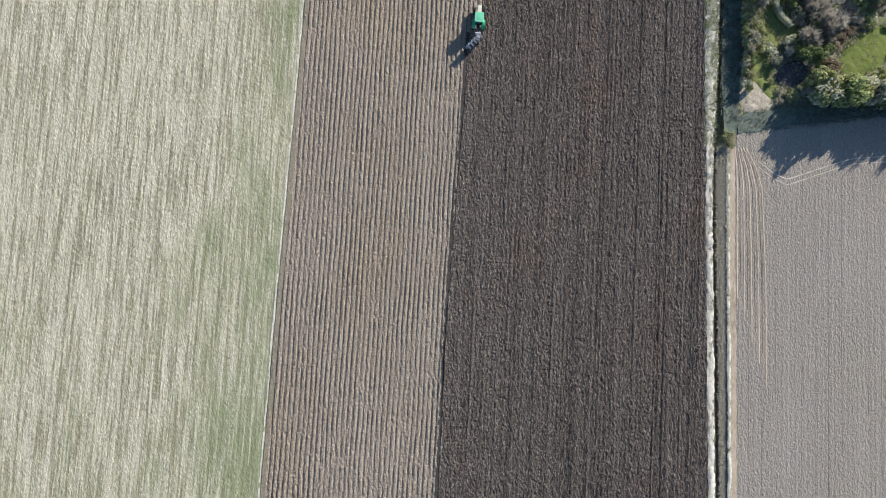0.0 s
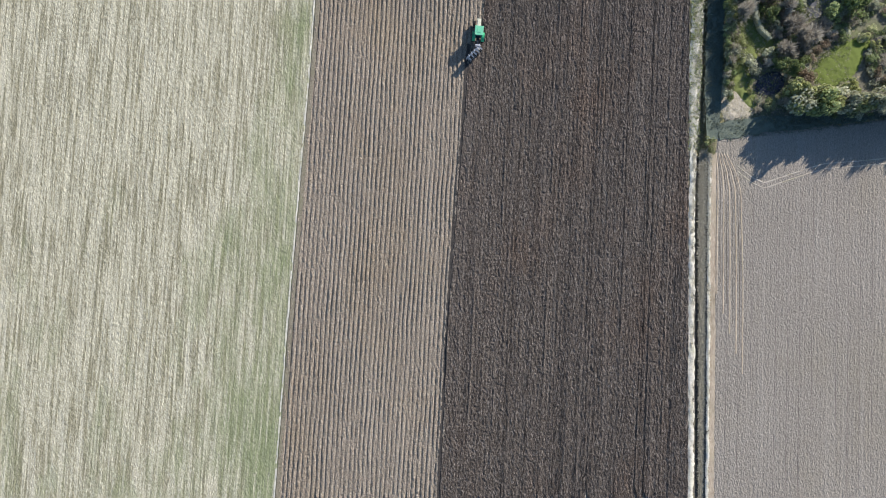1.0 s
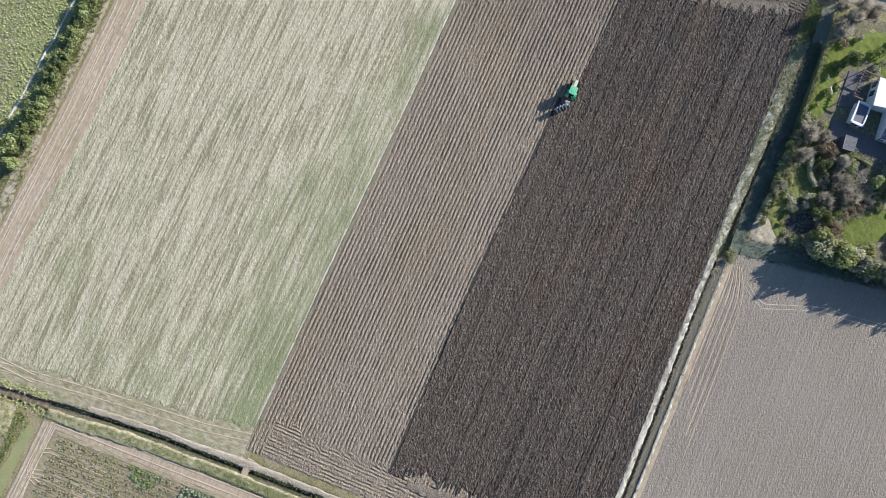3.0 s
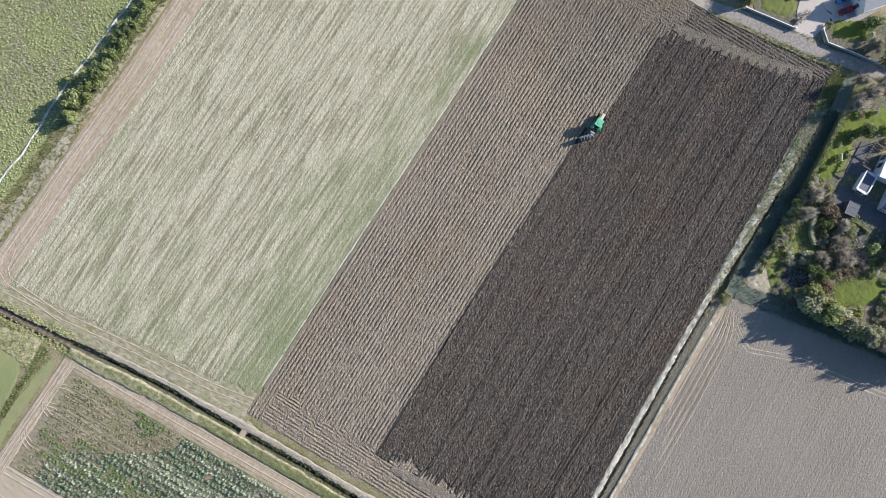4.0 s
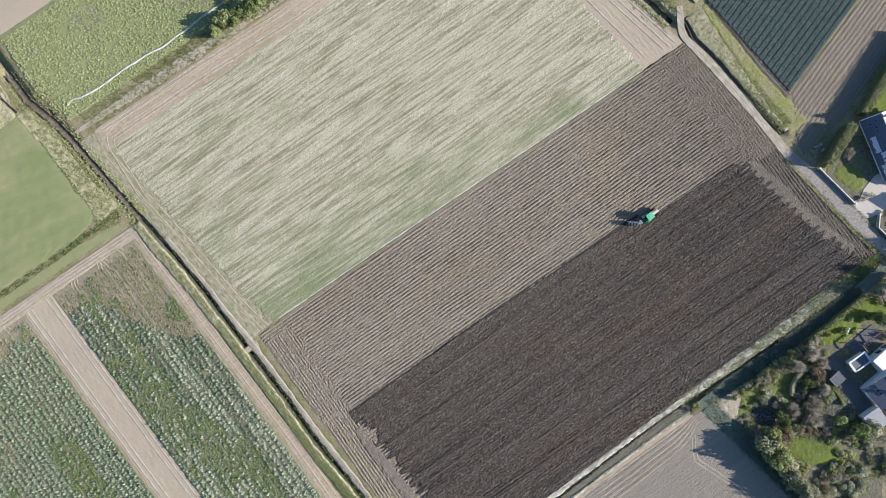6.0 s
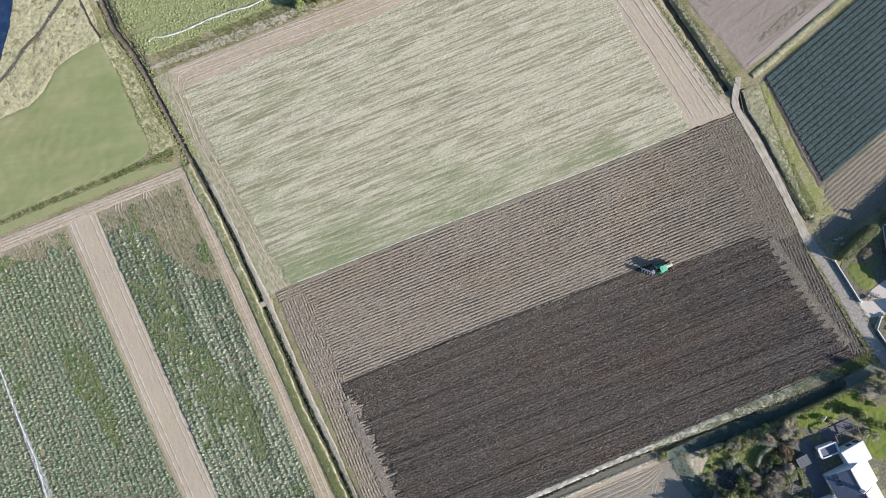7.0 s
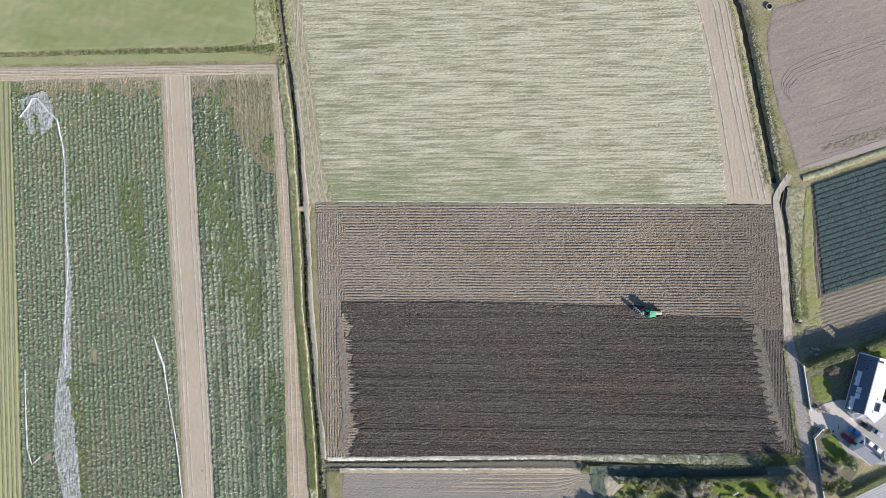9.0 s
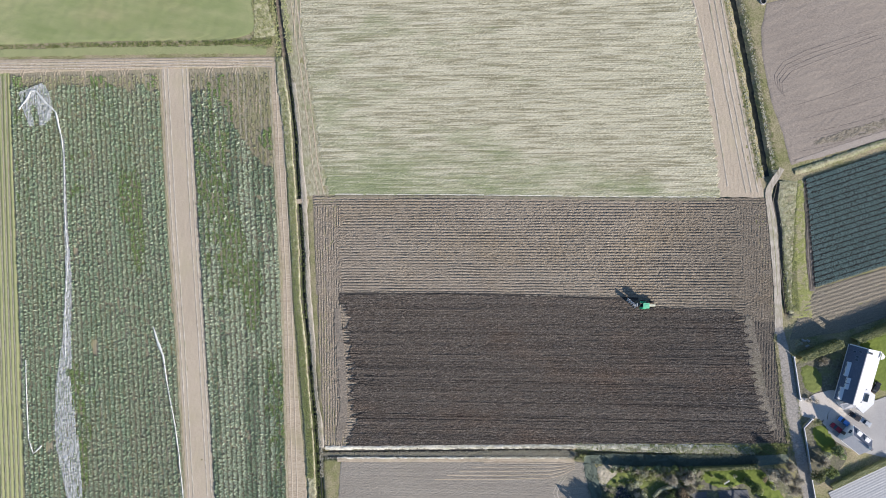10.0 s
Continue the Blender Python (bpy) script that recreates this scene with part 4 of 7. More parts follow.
field("verge", [(98.3, 14), (97.6, 2.4), (97.2, -9.3), (97.0, -21.1), (98.0, -30)], [(100.6, 14), (101.0, 1.7), (101.6, -10.3), (103.2, -20.8), (104, -30)], [(90, -29), (110, -29)], [(90, 13.6), (110, 13.6)], 0.7, 0.4,
      lambda x, y: 0.12 * (bumps(x * 1.5, y * 1.5, 2) - 0.5) + 0.12 * (bumps(x * 3.2, y * 3.2, 4) - 0.5), "bank", "olive-brown trodden grass verge", "verge", z=0.07, wobble=0.5)
strip("earth_bank", [(101.0, 13.6), (101.7, 2), (102.2, -9), (103.5, -20.5)], [1.7, 1.6, 1.7, 1.6], "neline", "brown furrowed earth edge of a vegetable bed", "bank", z=0.13, across=9, rough=0.12, ragged=0.15)
for d in (-0.5, 0.15):
    strip("earth_furrow", [(101.0 + d, 13), (101.7 + d, 2), (102.2 + d, -9), (103.5 + d, -20)], 0.28, "ditchbrown", "dark furrow in the edge of a vegetable bed", "furrow", z=0.17, across=3, rough=0.05, ragged=0.5)
strip("grass_ridge", [(97.4, 16.2), (104, 18.2), (121, 24.2), (150, 33.8)], 1.9, "yellowbank", "bright green grass ridge between two fields", "verge", z=0.1, across=9, rough=0.15, hump=0.25)
strip("ditch_bank", [(-72.6, 98), (-70.6, 87), (-69.6, 72), (-68.4, 60.5)], [3.6, 4.6, 4.4, 7.0], "matted", "matted yellow-green grass beside a meadow", "verge", z=0.03, rough=0.2, across=9)
BANK_W = [(-65.1, 54.4), (-64.7, 45.4), (-63.5, 36.3), (-62.7, 27.2), (-62.0, 18.2), (-61.4, 9.0), (-61.2, 0), (-60.7, -9.3), (-60.0, -18.5), (-59.5, -27.8), (-58.7, -37.1), (-58.1, -46.4), (-57.4, -55.7), (-57.0, -65.1), (-56.5, -74.5), (-56.2, -83), (-54.6, -138)]
field("ditch_bank", BANK_W, [(q[0] - h, q[1]) for q, h in zip(WEST_DITCH[7:], WEST_HALF[7:])], [(-66, -130), (-45, -130)], [(-70, 54.3), (-50, 54.3)], 1.3, 0.5,
      lambda x, y: 0.14 * (bumps(x * 1.4, y * 1.2, 2) - 0.5) + 0.12 * (bumps(x * 3.0, y * 2.4, 4) - 0.5), "yellowbank", "raised yellow-green grassy ditch bank", "verge", z=0.26, wobble=0.5)
PALE_E = [(-60.0, 54.0), (-58.4, 45.4), (-57.5, 36.3), (-56.7, 27.2), (-56.2, 18.2), (-55.2, 9.0), (-55.0, 0), (-54.7, -9.3), (-54.4, -18.5), (-53.8, -27.8), (-53.1, -37.1), (-52.8, -46.4), (-52.3, -55.7), (-50.8, -65.1), (-50.3, -73.4)]
field("ditch_bank", [(q[0] + h, q[1]) for q, h in zip(WEST_DITCH[7:], WEST_HALF[7:])], PALE_E, [(-66, -73.2), (-45, -73.2)], [(-70, 46), (-50, 46)], 1.5, 0.5,
      lambda x, y: 0.06 * (bumps(x * 1.4, y * 1.2, 2) - 0.5), "track", "pale trodden earth along a ditch", "verge", z=0.07, wobble=0.35)
field("field_margin", [(q[0] + h + 0.1, q[1]) for q, h in zip(WEST_DITCH[4:9], WEST_HALF[4:9])] + PALE_E[2:6], [(q[0] + 1.6, q[1]) for q in STUB_W], [(-66, 9.6), (-45, 9.6)], [(-70, 81.8), (-50, 81.8)], 1.2, 0.5,
      lambda x, y: 0.10 * (bumps(x * 1.6, y * 1.0, 2) - 0.5), "wornverge", "worn olive and tan grass margin of a stubble field", "verge", z=-0.01, wobble=0.3)
marks([[(-60.6 + d, 76), (-59.4 + d, 66), (-56.9 + d, 48), (-55.2 + d, 34), (-53.6 + d, 20), (-51.6 + d, 10)] for d in (0.2, 1.9)], 0.45, "head", "tan wheel lines along a field margin", 0.025)
strip("farm_track", [(-172, 56.9), (-120, 57), (-85, 56.9), (-68, 56.2)], 2.6, "rough", "pale grassy farm track", "track", z=0.03, ragged=0.35)
strip("dry_grass_margin", [(-63.5, 84.6), (-38, 84.0), (-16, 83.4), (0, 82.8), (30, 82.4), (64, 81.8)], [1.0, 3.0, 2.4, 1.6, 1.5, 1.5], "drymargin", "matted dry grass edge of a headland", "verge", z=0.06, rough=0.12, ragged=0.5)
strip("hollow_path", [(-128, 93.1), (-113, 95.5), (-104.4, 99), (-100.8, 101.1), (-95.9, 104.6), (-90.4, 106.9), (-80.5, 113.7), (-76, 118)], 0.9, "damptilled", "thin worn path through dry grass", "path", z=0.16, ragged=0.4)
strip("dry_grass_margin", [(30, -70.9), (42, -71.0), (51, -71.0), (62, -71.0), (75, -70.8), (82, -70.5), (86.5, -70.4)], [1.2, 2.2, 2.6, 2.6, 2.5, 2.0, 0.8], "straw", "pale dry grass margin between field and ditch", "verge", z=0.02, rough=0.24, ragged=0.35, across=11, hump=0.16)
strip("dry_grass_margin", [(-50, -73.1), (-35, -72.7), (0, -71.7), (15, -71.2), (31, -71.0)], 1.3, "straw", "pale dry grass margin between field and ditch", "verge", z=0.03, rough=0.26, ragged=0.5, across=9, hump=0.12)
strip("dry_grass_margin", [(-46, -76.3), (-30, -76.0), (0, -75.3), (15, -74.9), (31, -74.6)], 0.7, "straw", "pale dry grass margin between field and ditch", "verge", z=0.03, rough=0.26, ragged=0.5, across=7, hump=0.1)
strip("earth_margin", [(-46, -77.1), (-30, -76.8), (0, -76.1), (15, -75.7), (31, -75.4)], 1.2, "head", "tan bare earth margin of a harrowed field", "verge", z=0.06, rough=0.1, ragged=0.25)
strip("straw_ridge", [(-46, 10.0), (-8, 9.75), (20, 9.3), (45, 8.85), (74, 8.7)], 0.3, "straw", "thin pale straw line along a stubble edge", "verge", z=0.075, rough=0.16, ragged=0.9, across=4)
strip("earth_margin", [(-46, 9.3), (-8, 9.0), (20, 8.6), (45, 8.1), (74, 7.9)], 0.8, "wornedge", "smooth olive-brown earth edge of a tilled field", "verge", z=0.10, rough=0.06, ragged=0.2)
strip("trampled_earth", [(84.4, -28.5), (84.9, -34), (86.2, -40), (87.0, -46), (88.6, -52), (90.2, -58), (92.6, -64.5)], [2.0, 3.4, 3.6, 3.6, 3.6, 3.6, 2.4], "trampled", "pale broken earth where a plough turns", "field edge", z=0.13, step=0.35, rough=0.14, ragged=0.35, across=13)
strip("trampled_earth", [(-45.6, -27), (-45.0, -38), (-44.2, -48), (-43.6, -58), (-44.4, -66), (-45.6, -71)], [2.0, 2.6, 2.6, 2.6, 2.4, 2.0], "trampledbrown", "pale broken earth where a plough turns", "field edge", z=0.13, step=0.35, rough=0.14, ragged=0.4, across=9)

# dark grass bands: the garden's shade is partly painted here by colour
strip("damp_ditch", [(34, -75.0), (45, -74.9), (60, -74.9), (75, -74.7), (88, -74.3), (97.6, -73.2)], [2.4, 3.6, 3.6, 3.5, 3.4, 3.0], "darkened", "ditch grass below a garden with shade put into its dark colour", "ditch", z=0.12, across=13, rough=0.22, ragged=0.14, hump=-0.08)
strip("damp_ditch", [(35.6, -76.2), (36.6, -80.5), (37.6, -85), (39.0, -95), (42.6, -112), (45.6, -128)], [3.6, 3.8, 3.4, 3.0, 3.0, 3.0], "darkened", "grass beside a garden boundary with tree shade put into its dark colour", "ditch", z=0.1, across=11, rough=0.24, ragged=0.2)

# earth round the vegetable bed and the shaded corner by the lane
field("bare_corner", [(104.2, -21), (101, -26), (98.5, -31), (97, -36)], [(150, -5), (150, -36)], [(96, -36), (112, -33.5), (150, -20)], [(98, -24), (104, -20), (125.4, -13.2), (150, -5)], 0.4, 0.4,
      lambda x, y: 0.05 * rows_across(y - 0.33 * x, 1.25, x, 0.5) + 0.07 * (bumps(x, y, 1) - 0.5), "cornerearth", "brown furrowed earth corner", z=0.03)


def flat(name, outline, material, label, category, z=0.06, kind="structure", soft=2):
    """A level patch with a rounded outline."""
    bm = bmesh.new()
    pts = np.array(outline, float)
    for _ in range(soft):
        nxt = np.roll(pts, -1, 0)
        pts = np.stack([pts * 0.75 + nxt * 0.25, pts * 0.25 + nxt * 0.75], 1).reshape(-1, 2)
    prism(bm, [tuple(p) for p in pts], z - 0.3, z)
    me = bpy.data.meshes.new(name)
    bm.to_mesh(me)
    bm.free()
    me.materials.append(M[material])
    return tagged(new(name, me), label, category, "", kind)


def patch(name, outline, material, label, category, lift=0.10, fall=0.2, step=0.3, rough=0.11):
    """A patch of lawn or gravel whose worn edge sinks into the earth round it."""
    pts = np.array(outline, float)
    for _ in range(2):
        nxt = np.roll(pts, -1, 0)
        pts = np.stack([pts * 0.75 + nxt * 0.25, pts * 0.25 + nxt * 0.75], 1).reshape(-1, 2)
    ring = [tuple(p) for p in pts] + [tuple(pts[0])]
    lo, hi = pts.min(0) - 1.2, pts.max(0) + 1.2
    X, Y = np.meshgrid(np.arange(lo[0], hi[0], step), np.arange(lo[1], hi[1], step), indexing="ij")
    inside = np.zeros(X.shape, bool)
    for (ax, ay), (bx, by) in zip(ring[:-1], ring[1:]):
        if ay != by:
            inside ^= ((ay > Y) != (by > Y)) & (X < (bx - ax) * (Y - ay) / (by - ay) + ax)
    d = away(X, Y, ring) * np.where(inside, 1, -1)
    Z = lift + np.clip(d * fall, -0.4, 0.06) + rough * (bumps(X * 1.3, Y * 1.3, 3) - 0.5) + 0.09 * (bumps(X * 3.1, Y * 3.1, 5) - 0.5)
    n = np.arange(X.size).reshape(X.shape)
    quads = np.stack([n[:-1, :-1], n[1:, :-1], n[1:, 1:], n[:-1, 1:]], -1)
    quads = quads[np.maximum.reduce([d[:-1, :-1], d[1:, :-1], d[1:, 1:], d[:-1, 1:]]) > -0.9].reshape(-1, 4)
    used, back = np.unique(quads, return_inverse=True)
    V = np.column_stack([X.ravel(), Y.ravel(), Z.ravel()])[used]
    return tagged(new(name, mesh_from(name, V, back.reshape(-1, 4), material, True)), label, category, "", "structure")


flat("yard", [(112, -57), (117.1, -56.6), (123.1, -54.6), (134, -50), (134, -74), (122.0, -71.5), (113, -69), (108.2, -64)], "paving", "pale grey paved yard beside houses", "yard", 0.06, soft=1)
patch("lawn", [(100.6, -45.2), (102.8, -43.8), (106.0, -45.6), (107.2, -50.5), (104.9, -52.2), (102.6, -51.6)], "wornlawn", "green garden lawn beside a hedge", "lawn")
patch("lawn", [(104.6, -63.9), (107.5, -62.6), (111.8, -68.3), (110.6, -71.4), (108.2, -70.6), (105.4, -67)], "lawn", "bright green garden lawn beside a wall", "lawn")
patch("lawn", [(118, -37.5), (121, -50), (133, -52), (138, -30), (120, -35.5)], "lawn", "bright green garden lawn behind a house", "lawn")
flat("garden_bed", [(97.8, -41), (116, -38), (112, -56), (104, -58), (100.8, -55)], "mulch", "dark garden earth", "garden bed", 0.02)
flat("garden_bed", [(102, -62.5), (106, -61), (114, -68), (116, -74), (105, -84), (103, -75)], "mulch", "dark garden earth", "garden bed", 0.02)
field("garden_bed", [(37.6, -78), (39.5, -95), (44, -125)], [(96.5, -77), (100.5, -90), (108, -125)], [(30, -125), (110, -125)], [(30, -77.6), (70, -77.2), (100, -76.5)], 1.0, 1.0,
      lambda x, y: 0.12 * (bumps(x * 0.7, y * 0.7, 1) - 0.5), "mulch", "dark planted earth of a large garden", "garden bed", z=-0.02)
patch("lawn", [(48.6, -96.5), (51.8, -97.7), (55.5, -101.3), (57.3, -105.5), (57.3, -108.7), (54.8, -106.4), (52.4, -106.2), (48.9, -103.4), (46.8, -100.0), (46.9, -97.9)], "lawn", "bright green oval lawn among shrubs", "lawn")
patch("gravel_bed", [(38.8, -77.7), (43.9, -77.7), (46.6, -77.4), (45.4, -78.9), (43.4, -80.9), (40.4, -83.2), (38.9, -81.2)], "drymargin", "pale gravel and dry grass corner of a garden", "gravel bed", fall=0.12)
patch("lawn", [(44.4, -78.7), (47.7, -78.9), (50.8, -80.2), (54.2, -82.0), (53.2, -83.6), (49.4, -81.9), (45.6, -81.3), (43.0, -83.6), (41.2, -83.2)], "wornlawn", "worn yellow-green grass beside a gravel corner", "lawn", fall=0.1, rough=0.24)
# flat dark sheet standing in for a hollow in tree shadow
flat("pond", [(45.2, -83.4), (47.8, -84.6), (49.4, -87.2), (49.0, -89.4), (47.0, -90.4), (44.6, -88.8), (43.9, -85.4)], "shadehollow", "garden hollow among shrubs with tree shade painted dark", "water", 0.09)
patch("lawn", [(71, -78), (86, -77.6), (90, -77.6), (97, -88), (99.5, -98), (88, -98), (86, -93), (91, -87), (85, -80.5), (79, -83), (73, -81.8)], "lawn", "bright green garden lawn", "lawn")
patch("lawn", [(66.3, -81.8), (62.1, -81.4), (57.3, -81.0), (54.0, -82.6), (53.8, -86.2), (54.9, -87.6), (57.3, -85.1), (61.4, -83.6), (65.9, -83.2)], "wornlawn", "curved green lawn outside a low hedge", "lawn", fall=0.12)
# both terraces are coloured dark to paint the shadow beside the house
flat("terrace", [(65, -85.2), (72.6, -84.6), (72, -103), (61, -103), (61.5, -95), (64.4, -94)], "shadedpaving", "paved terrace beside a house with its shadow painted dark grey", "terrace", 0.09, soft=0)
flat("terrace", [(76, -84.2), (85, -83.6), (86.5, -88), (77, -88)], "shadedpaving", "paved terrace with shade painted into its dark colour", "terrace", 0.13, soft=0)


# ---- vegetation ----
RNG = np.random.RandomState(11)


def leaf_cloud(centres, normals, sizes, seed):
    """Small bent leaf clumps as quads at given places."""
    r = np.random.RandomState(seed)
    n = len(centres)
    a = r.randn(n, 3)
    nrm = normals + 0.7 * r.randn(n, 3)
    nrm /= np.linalg.norm(nrm, axis=1, keepdims=True)
    t = np.cross(nrm, a)
    t /= np.linalg.norm(t, axis=1, keepdims=True)
    b = np.cross(nrm, t)
    s = sizes[:, None]
    c = centres
    v = np.stack([c - t * s, c - b * s * 0.6 + nrm * s * 0.15, c + t * s, c + b * s * 0.6 - nrm * s * 0.1], 1).reshape(-1, 3)
    return v, np.arange(n * 4).reshape(-1, 4)


def crown_mesh(name, material, n, lumps, leaf, seed, flatness=0.8):
    """A uneven crown about one metre in radius, made of several lumps of leaf clumps."""
    r = np.random.RandomState(seed)
    k = r.randint(0, lumps, n)
    mid = np.stack([r.uniform(-0.62, 0.62, lumps), r.uniform(-0.62, 0.62, lumps), r.uniform(0.35, 1.15, lumps)], 1)
    rad = r.uniform(0.30, 0.56, lumps)
    d = r.randn(n, 3)
    d[:, 2] = np.abs(d[:, 2]) * 0.9 - 0.25
    d /= np.linalg.norm(d, axis=1, keepdims=True)
    c = mid[k] + d * (rad[k] * r.uniform(0.72, 1.08, n))[:, None]
    c[:, 2] *= flatness
    c[:, 2] = np.maximum(c[:, 2], 0.05)
    v, q = leaf_cloud(c, d, leaf * r.uniform(0.6, 1.3, n), seed + 1)
    return mesh_from(name, v, q, material)


def twig_mesh(name, material, n, seed):
    """A leafless crown about one metre in radius: sprays of thin twigs that spread up and out."""
    r = np.random.RandomState(seed)
    heads = 14
    t = r.uniform(0, 2 * math.pi, heads)
    k = r.uniform(0.1, 0.62, heads)
    knot = np.stack([k * np.cos(t), k * np.sin(t), r.uniform(0.4, 0.85, heads)], 1)
    i = r.randint(0, heads, n)
    a = knot[i] + r.randn(n, 3) * 0.05
    d = r.randn(n, 3) * 0.6 + knot[i] * np.array([1.2, 1.2, 0.0]) + np.array([0, 0, 0.55])
    d /= np.linalg.norm(d, axis=1, keepdims=True)
    a = a + d * r.uniform(0, 0.25, (n, 1))
    b = a + d * r.uniform(0.15, 0.4, (n, 1))
    side = np.cross(d, r.randn(n, 3))
    side *= 0.017 / np.linalg.norm(side, axis=1, keepdims=True)
    v = np.stack([a - side, a + side, b + side * 0.4, b - side * 0.4], 1).reshape(-1, 3)
    return mesh_from(name, v, np.arange(n * 4).reshape(-1, 4), material)


def stem_mesh(name, seed, limbs=6, height=1.0, thick=0.05):
    """A tapered trunk with limbs, for a plant about one metre in radius."""
    r = np.random.RandomState(seed)
    bm = bmesh.new()

    def rod(a, b, ra, rb):
        a, b = Vector(a), Vector(b)
        m = Matrix.Translation((a + b) / 2) @ (b - a).to_track_quat("Z", "Y").to_matrix().to_4x4()
        bmesh.ops.create_cone(bm, cap_ends=True, segments=5, radius1=ra, radius2=rb, depth=(b - a).length, matrix=m)

    rod((0, 0, -0.1), (0.03, 0.02, height * 0.55), thick, thick * 0.7)
    for i in range(limbs):
        t = 2 * math.pi * (i + r.rand()) / limbs
        k = r.uniform(0.35, 0.75)
        base = (0.02, 0.02, height * r.uniform(0.25, 0.55))
        rod(base, (k * math.cos(t), k * math.sin(t), height * r.uniform(0.6, 1.0)), thick * 0.55, thick * 0.15)
    me = bpy.data.meshes.new(name)
    bm.to_mesh(me)
    bm.free()
    me.materials.append(M["bark"])
    return me


STEMS = [stem_mesh("stems", 40 + i) for i in range(3)]
TRUNKS = [stem_mesh("trunk", 60 + i, 9, 1.1, 0.07) for i in range(3)]
CROWNS = {}


def plant(name, mat_name, x, y, r, h, label, category, group, dense=330, leaf=0.17, tree=False, turn=None, z=0.0):
    """A shrub or tree: stems and a crown of leaf clumps, r metres in radius and h high."""
    i = RNG.randint(0, 3)
    key = (mat_name, dense, leaf, i)
    if key not in CROWNS:
        CROWNS[key] = twig_mesh("crown", mat_name, int(dense * 1.5), 100 + 7 * len(CROWNS)) if mat_name == "twig" else crown_mesh("crown", mat_name, dense, 9 if dense > 200 else 6, leaf, 100 + 7 * len(CROWNS))
    turn = RNG.uniform(0, 360) if turn is None else turn
    ob = empty(name, pose(x, y, z, 0, 0, turn) @ Matrix.Diagonal((r, r * RNG.uniform(0.85, 1.1), h / 1.3, 1)), label, category, group)
    for nm, me in (("trunk" if tree else "stems", (TRUNKS if tree else STEMS)[i]), ("crown", CROWNS[key])):
        o = new(nm, me)
        o.parent = ob
    return ob


def hedge(name, line, width, height, material, label, seed, density=26, leaf=0.16, group=""):
    """A clipped hedge: a dense inside and a skin of leaf clumps."""
    r = np.random.RandomState(seed)
    p = np.array(line, float)
    d = np.concatenate([[0], np.cumsum(np.hypot(*np.diff(p, axis=0).T))])
    length = d[-1]
    ob = empty(name, pose(0, 0, 0), label, "hedge", group)
    s = np.linspace(0, length, max(3, int(length / 1.2)))
    x, y = np.interp(s, d, p[:, 0]), np.interp(s, d, p[:, 1])
    tx, ty = np.gradient(x), np.gradient(y)
    k = np.hypot(tx, ty)
    nx, ny = -ty / k, tx / k
    prof = np.array([(-0.44, 0.0), (-0.42, 0.7), (-0.30, 0.93), (0.30, 0.93), (0.42, 0.7), (0.44, 0.0)])
    wob = 1 + 0.16 * (r.rand(len(s), 6) - 0.5)
    off, hh = prof[None, :, 0] * width * wob, prof[None, :, 1] * height * (1 + 0.1 * (r.rand(len(s), 6) - 0.5))
    X, Y = x[:, None] + nx[:, None] * off, y[:, None] + ny[:, None] * off
    nv = 6
    a = (np.arange(len(s) - 1)[:, None] * nv + np.arange(nv - 1)[None, :]).ravel()
    inner = new("inner_growth", mesh_from("inner_growth", np.stack([X, Y, hh], -1).reshape(-1, 3), np.stack([a, a + nv, a + nv + 1, a + 1], 1), material))
    inner.parent = ob
    n = int(length * (width + 2 * height) * density)
    t = r.rand(n) * length
    g = r.rand(n) * (width + 2 * height) - height
    side = np.where(g < 0, -0.5, np.where(g > width, 0.5, g / width - 0.5))
    up = np.where(g < 0, height + g, np.where(g > width, height - (g - width), height)) * (1 + 0.07 * (bumps(t * 0.9, t * 0, seed) - 0.5) * 2)
    px, py = np.interp(t, s, x), np.interp(t, s, y)
    qx, qy = np.interp(t, s, nx), np.interp(t, s, ny)
    side = side * width * (1 + 0.25 * (bumps(t * 0.8, t * 0, seed + 1) - 0.5))
    c = np.stack([px + qx * side, py + qy * side, up], 1) + r.randn(n, 3) * 0.06
    nr = np.stack([qx * np.sign(side) * (np.abs(side) > 0.45 * width), qy * np.sign(side) * (np.abs(side) > 0.45 * width), (up > 0.9 * height) * 1.0 + 0.2], 1)
    v, q = leaf_cloud(c, nr, leaf * r.uniform(0.6, 1.3, n), seed + 2)
    skin = new("foliage", mesh_from("foliage", v, q, material))
    skin.parent = ob
    return ob


def tufts(name, xy, z, size, material, label, seed, blades=6, lean=1.25):
    """Grass tufts as many thin blades: one uncountable growth."""
    r = np.random.RandomState(seed)
    n = len(xy)
    size = np.broadcast_to(size, (n,)) * r.uniform(0.6, 1.4, n)
    base = np.repeat(np.column_stack([xy, np.broadcast_to(z, (n,))]), blades, 0)
    s = np.repeat(size, blades)[:, None]
    t = r.rand(n * blades) * 2 * math.pi
    out = np.stack([np.cos(t), np.sin(t), 0 * t], 1)
    wide = np.stack([-np.sin(t), np.cos(t), 0 * t], 1) * 0.17
    top = base + s * (out * lean * r.uniform(0.3, 1.4, (n * blades, 1)) + np.array([0, 0, 1.0]) * r.uniform(0.5, 1.0, (n * blades, 1)))
    v = np.stack([base - s * wide, base + s * wide, top], 1).reshape(-1, 3)
    ob = new(name, mesh_from(name, v, np.arange(len(v)).reshape(-1, 3), material))
    return tagged(ob, label, "grass", "", "stuff")


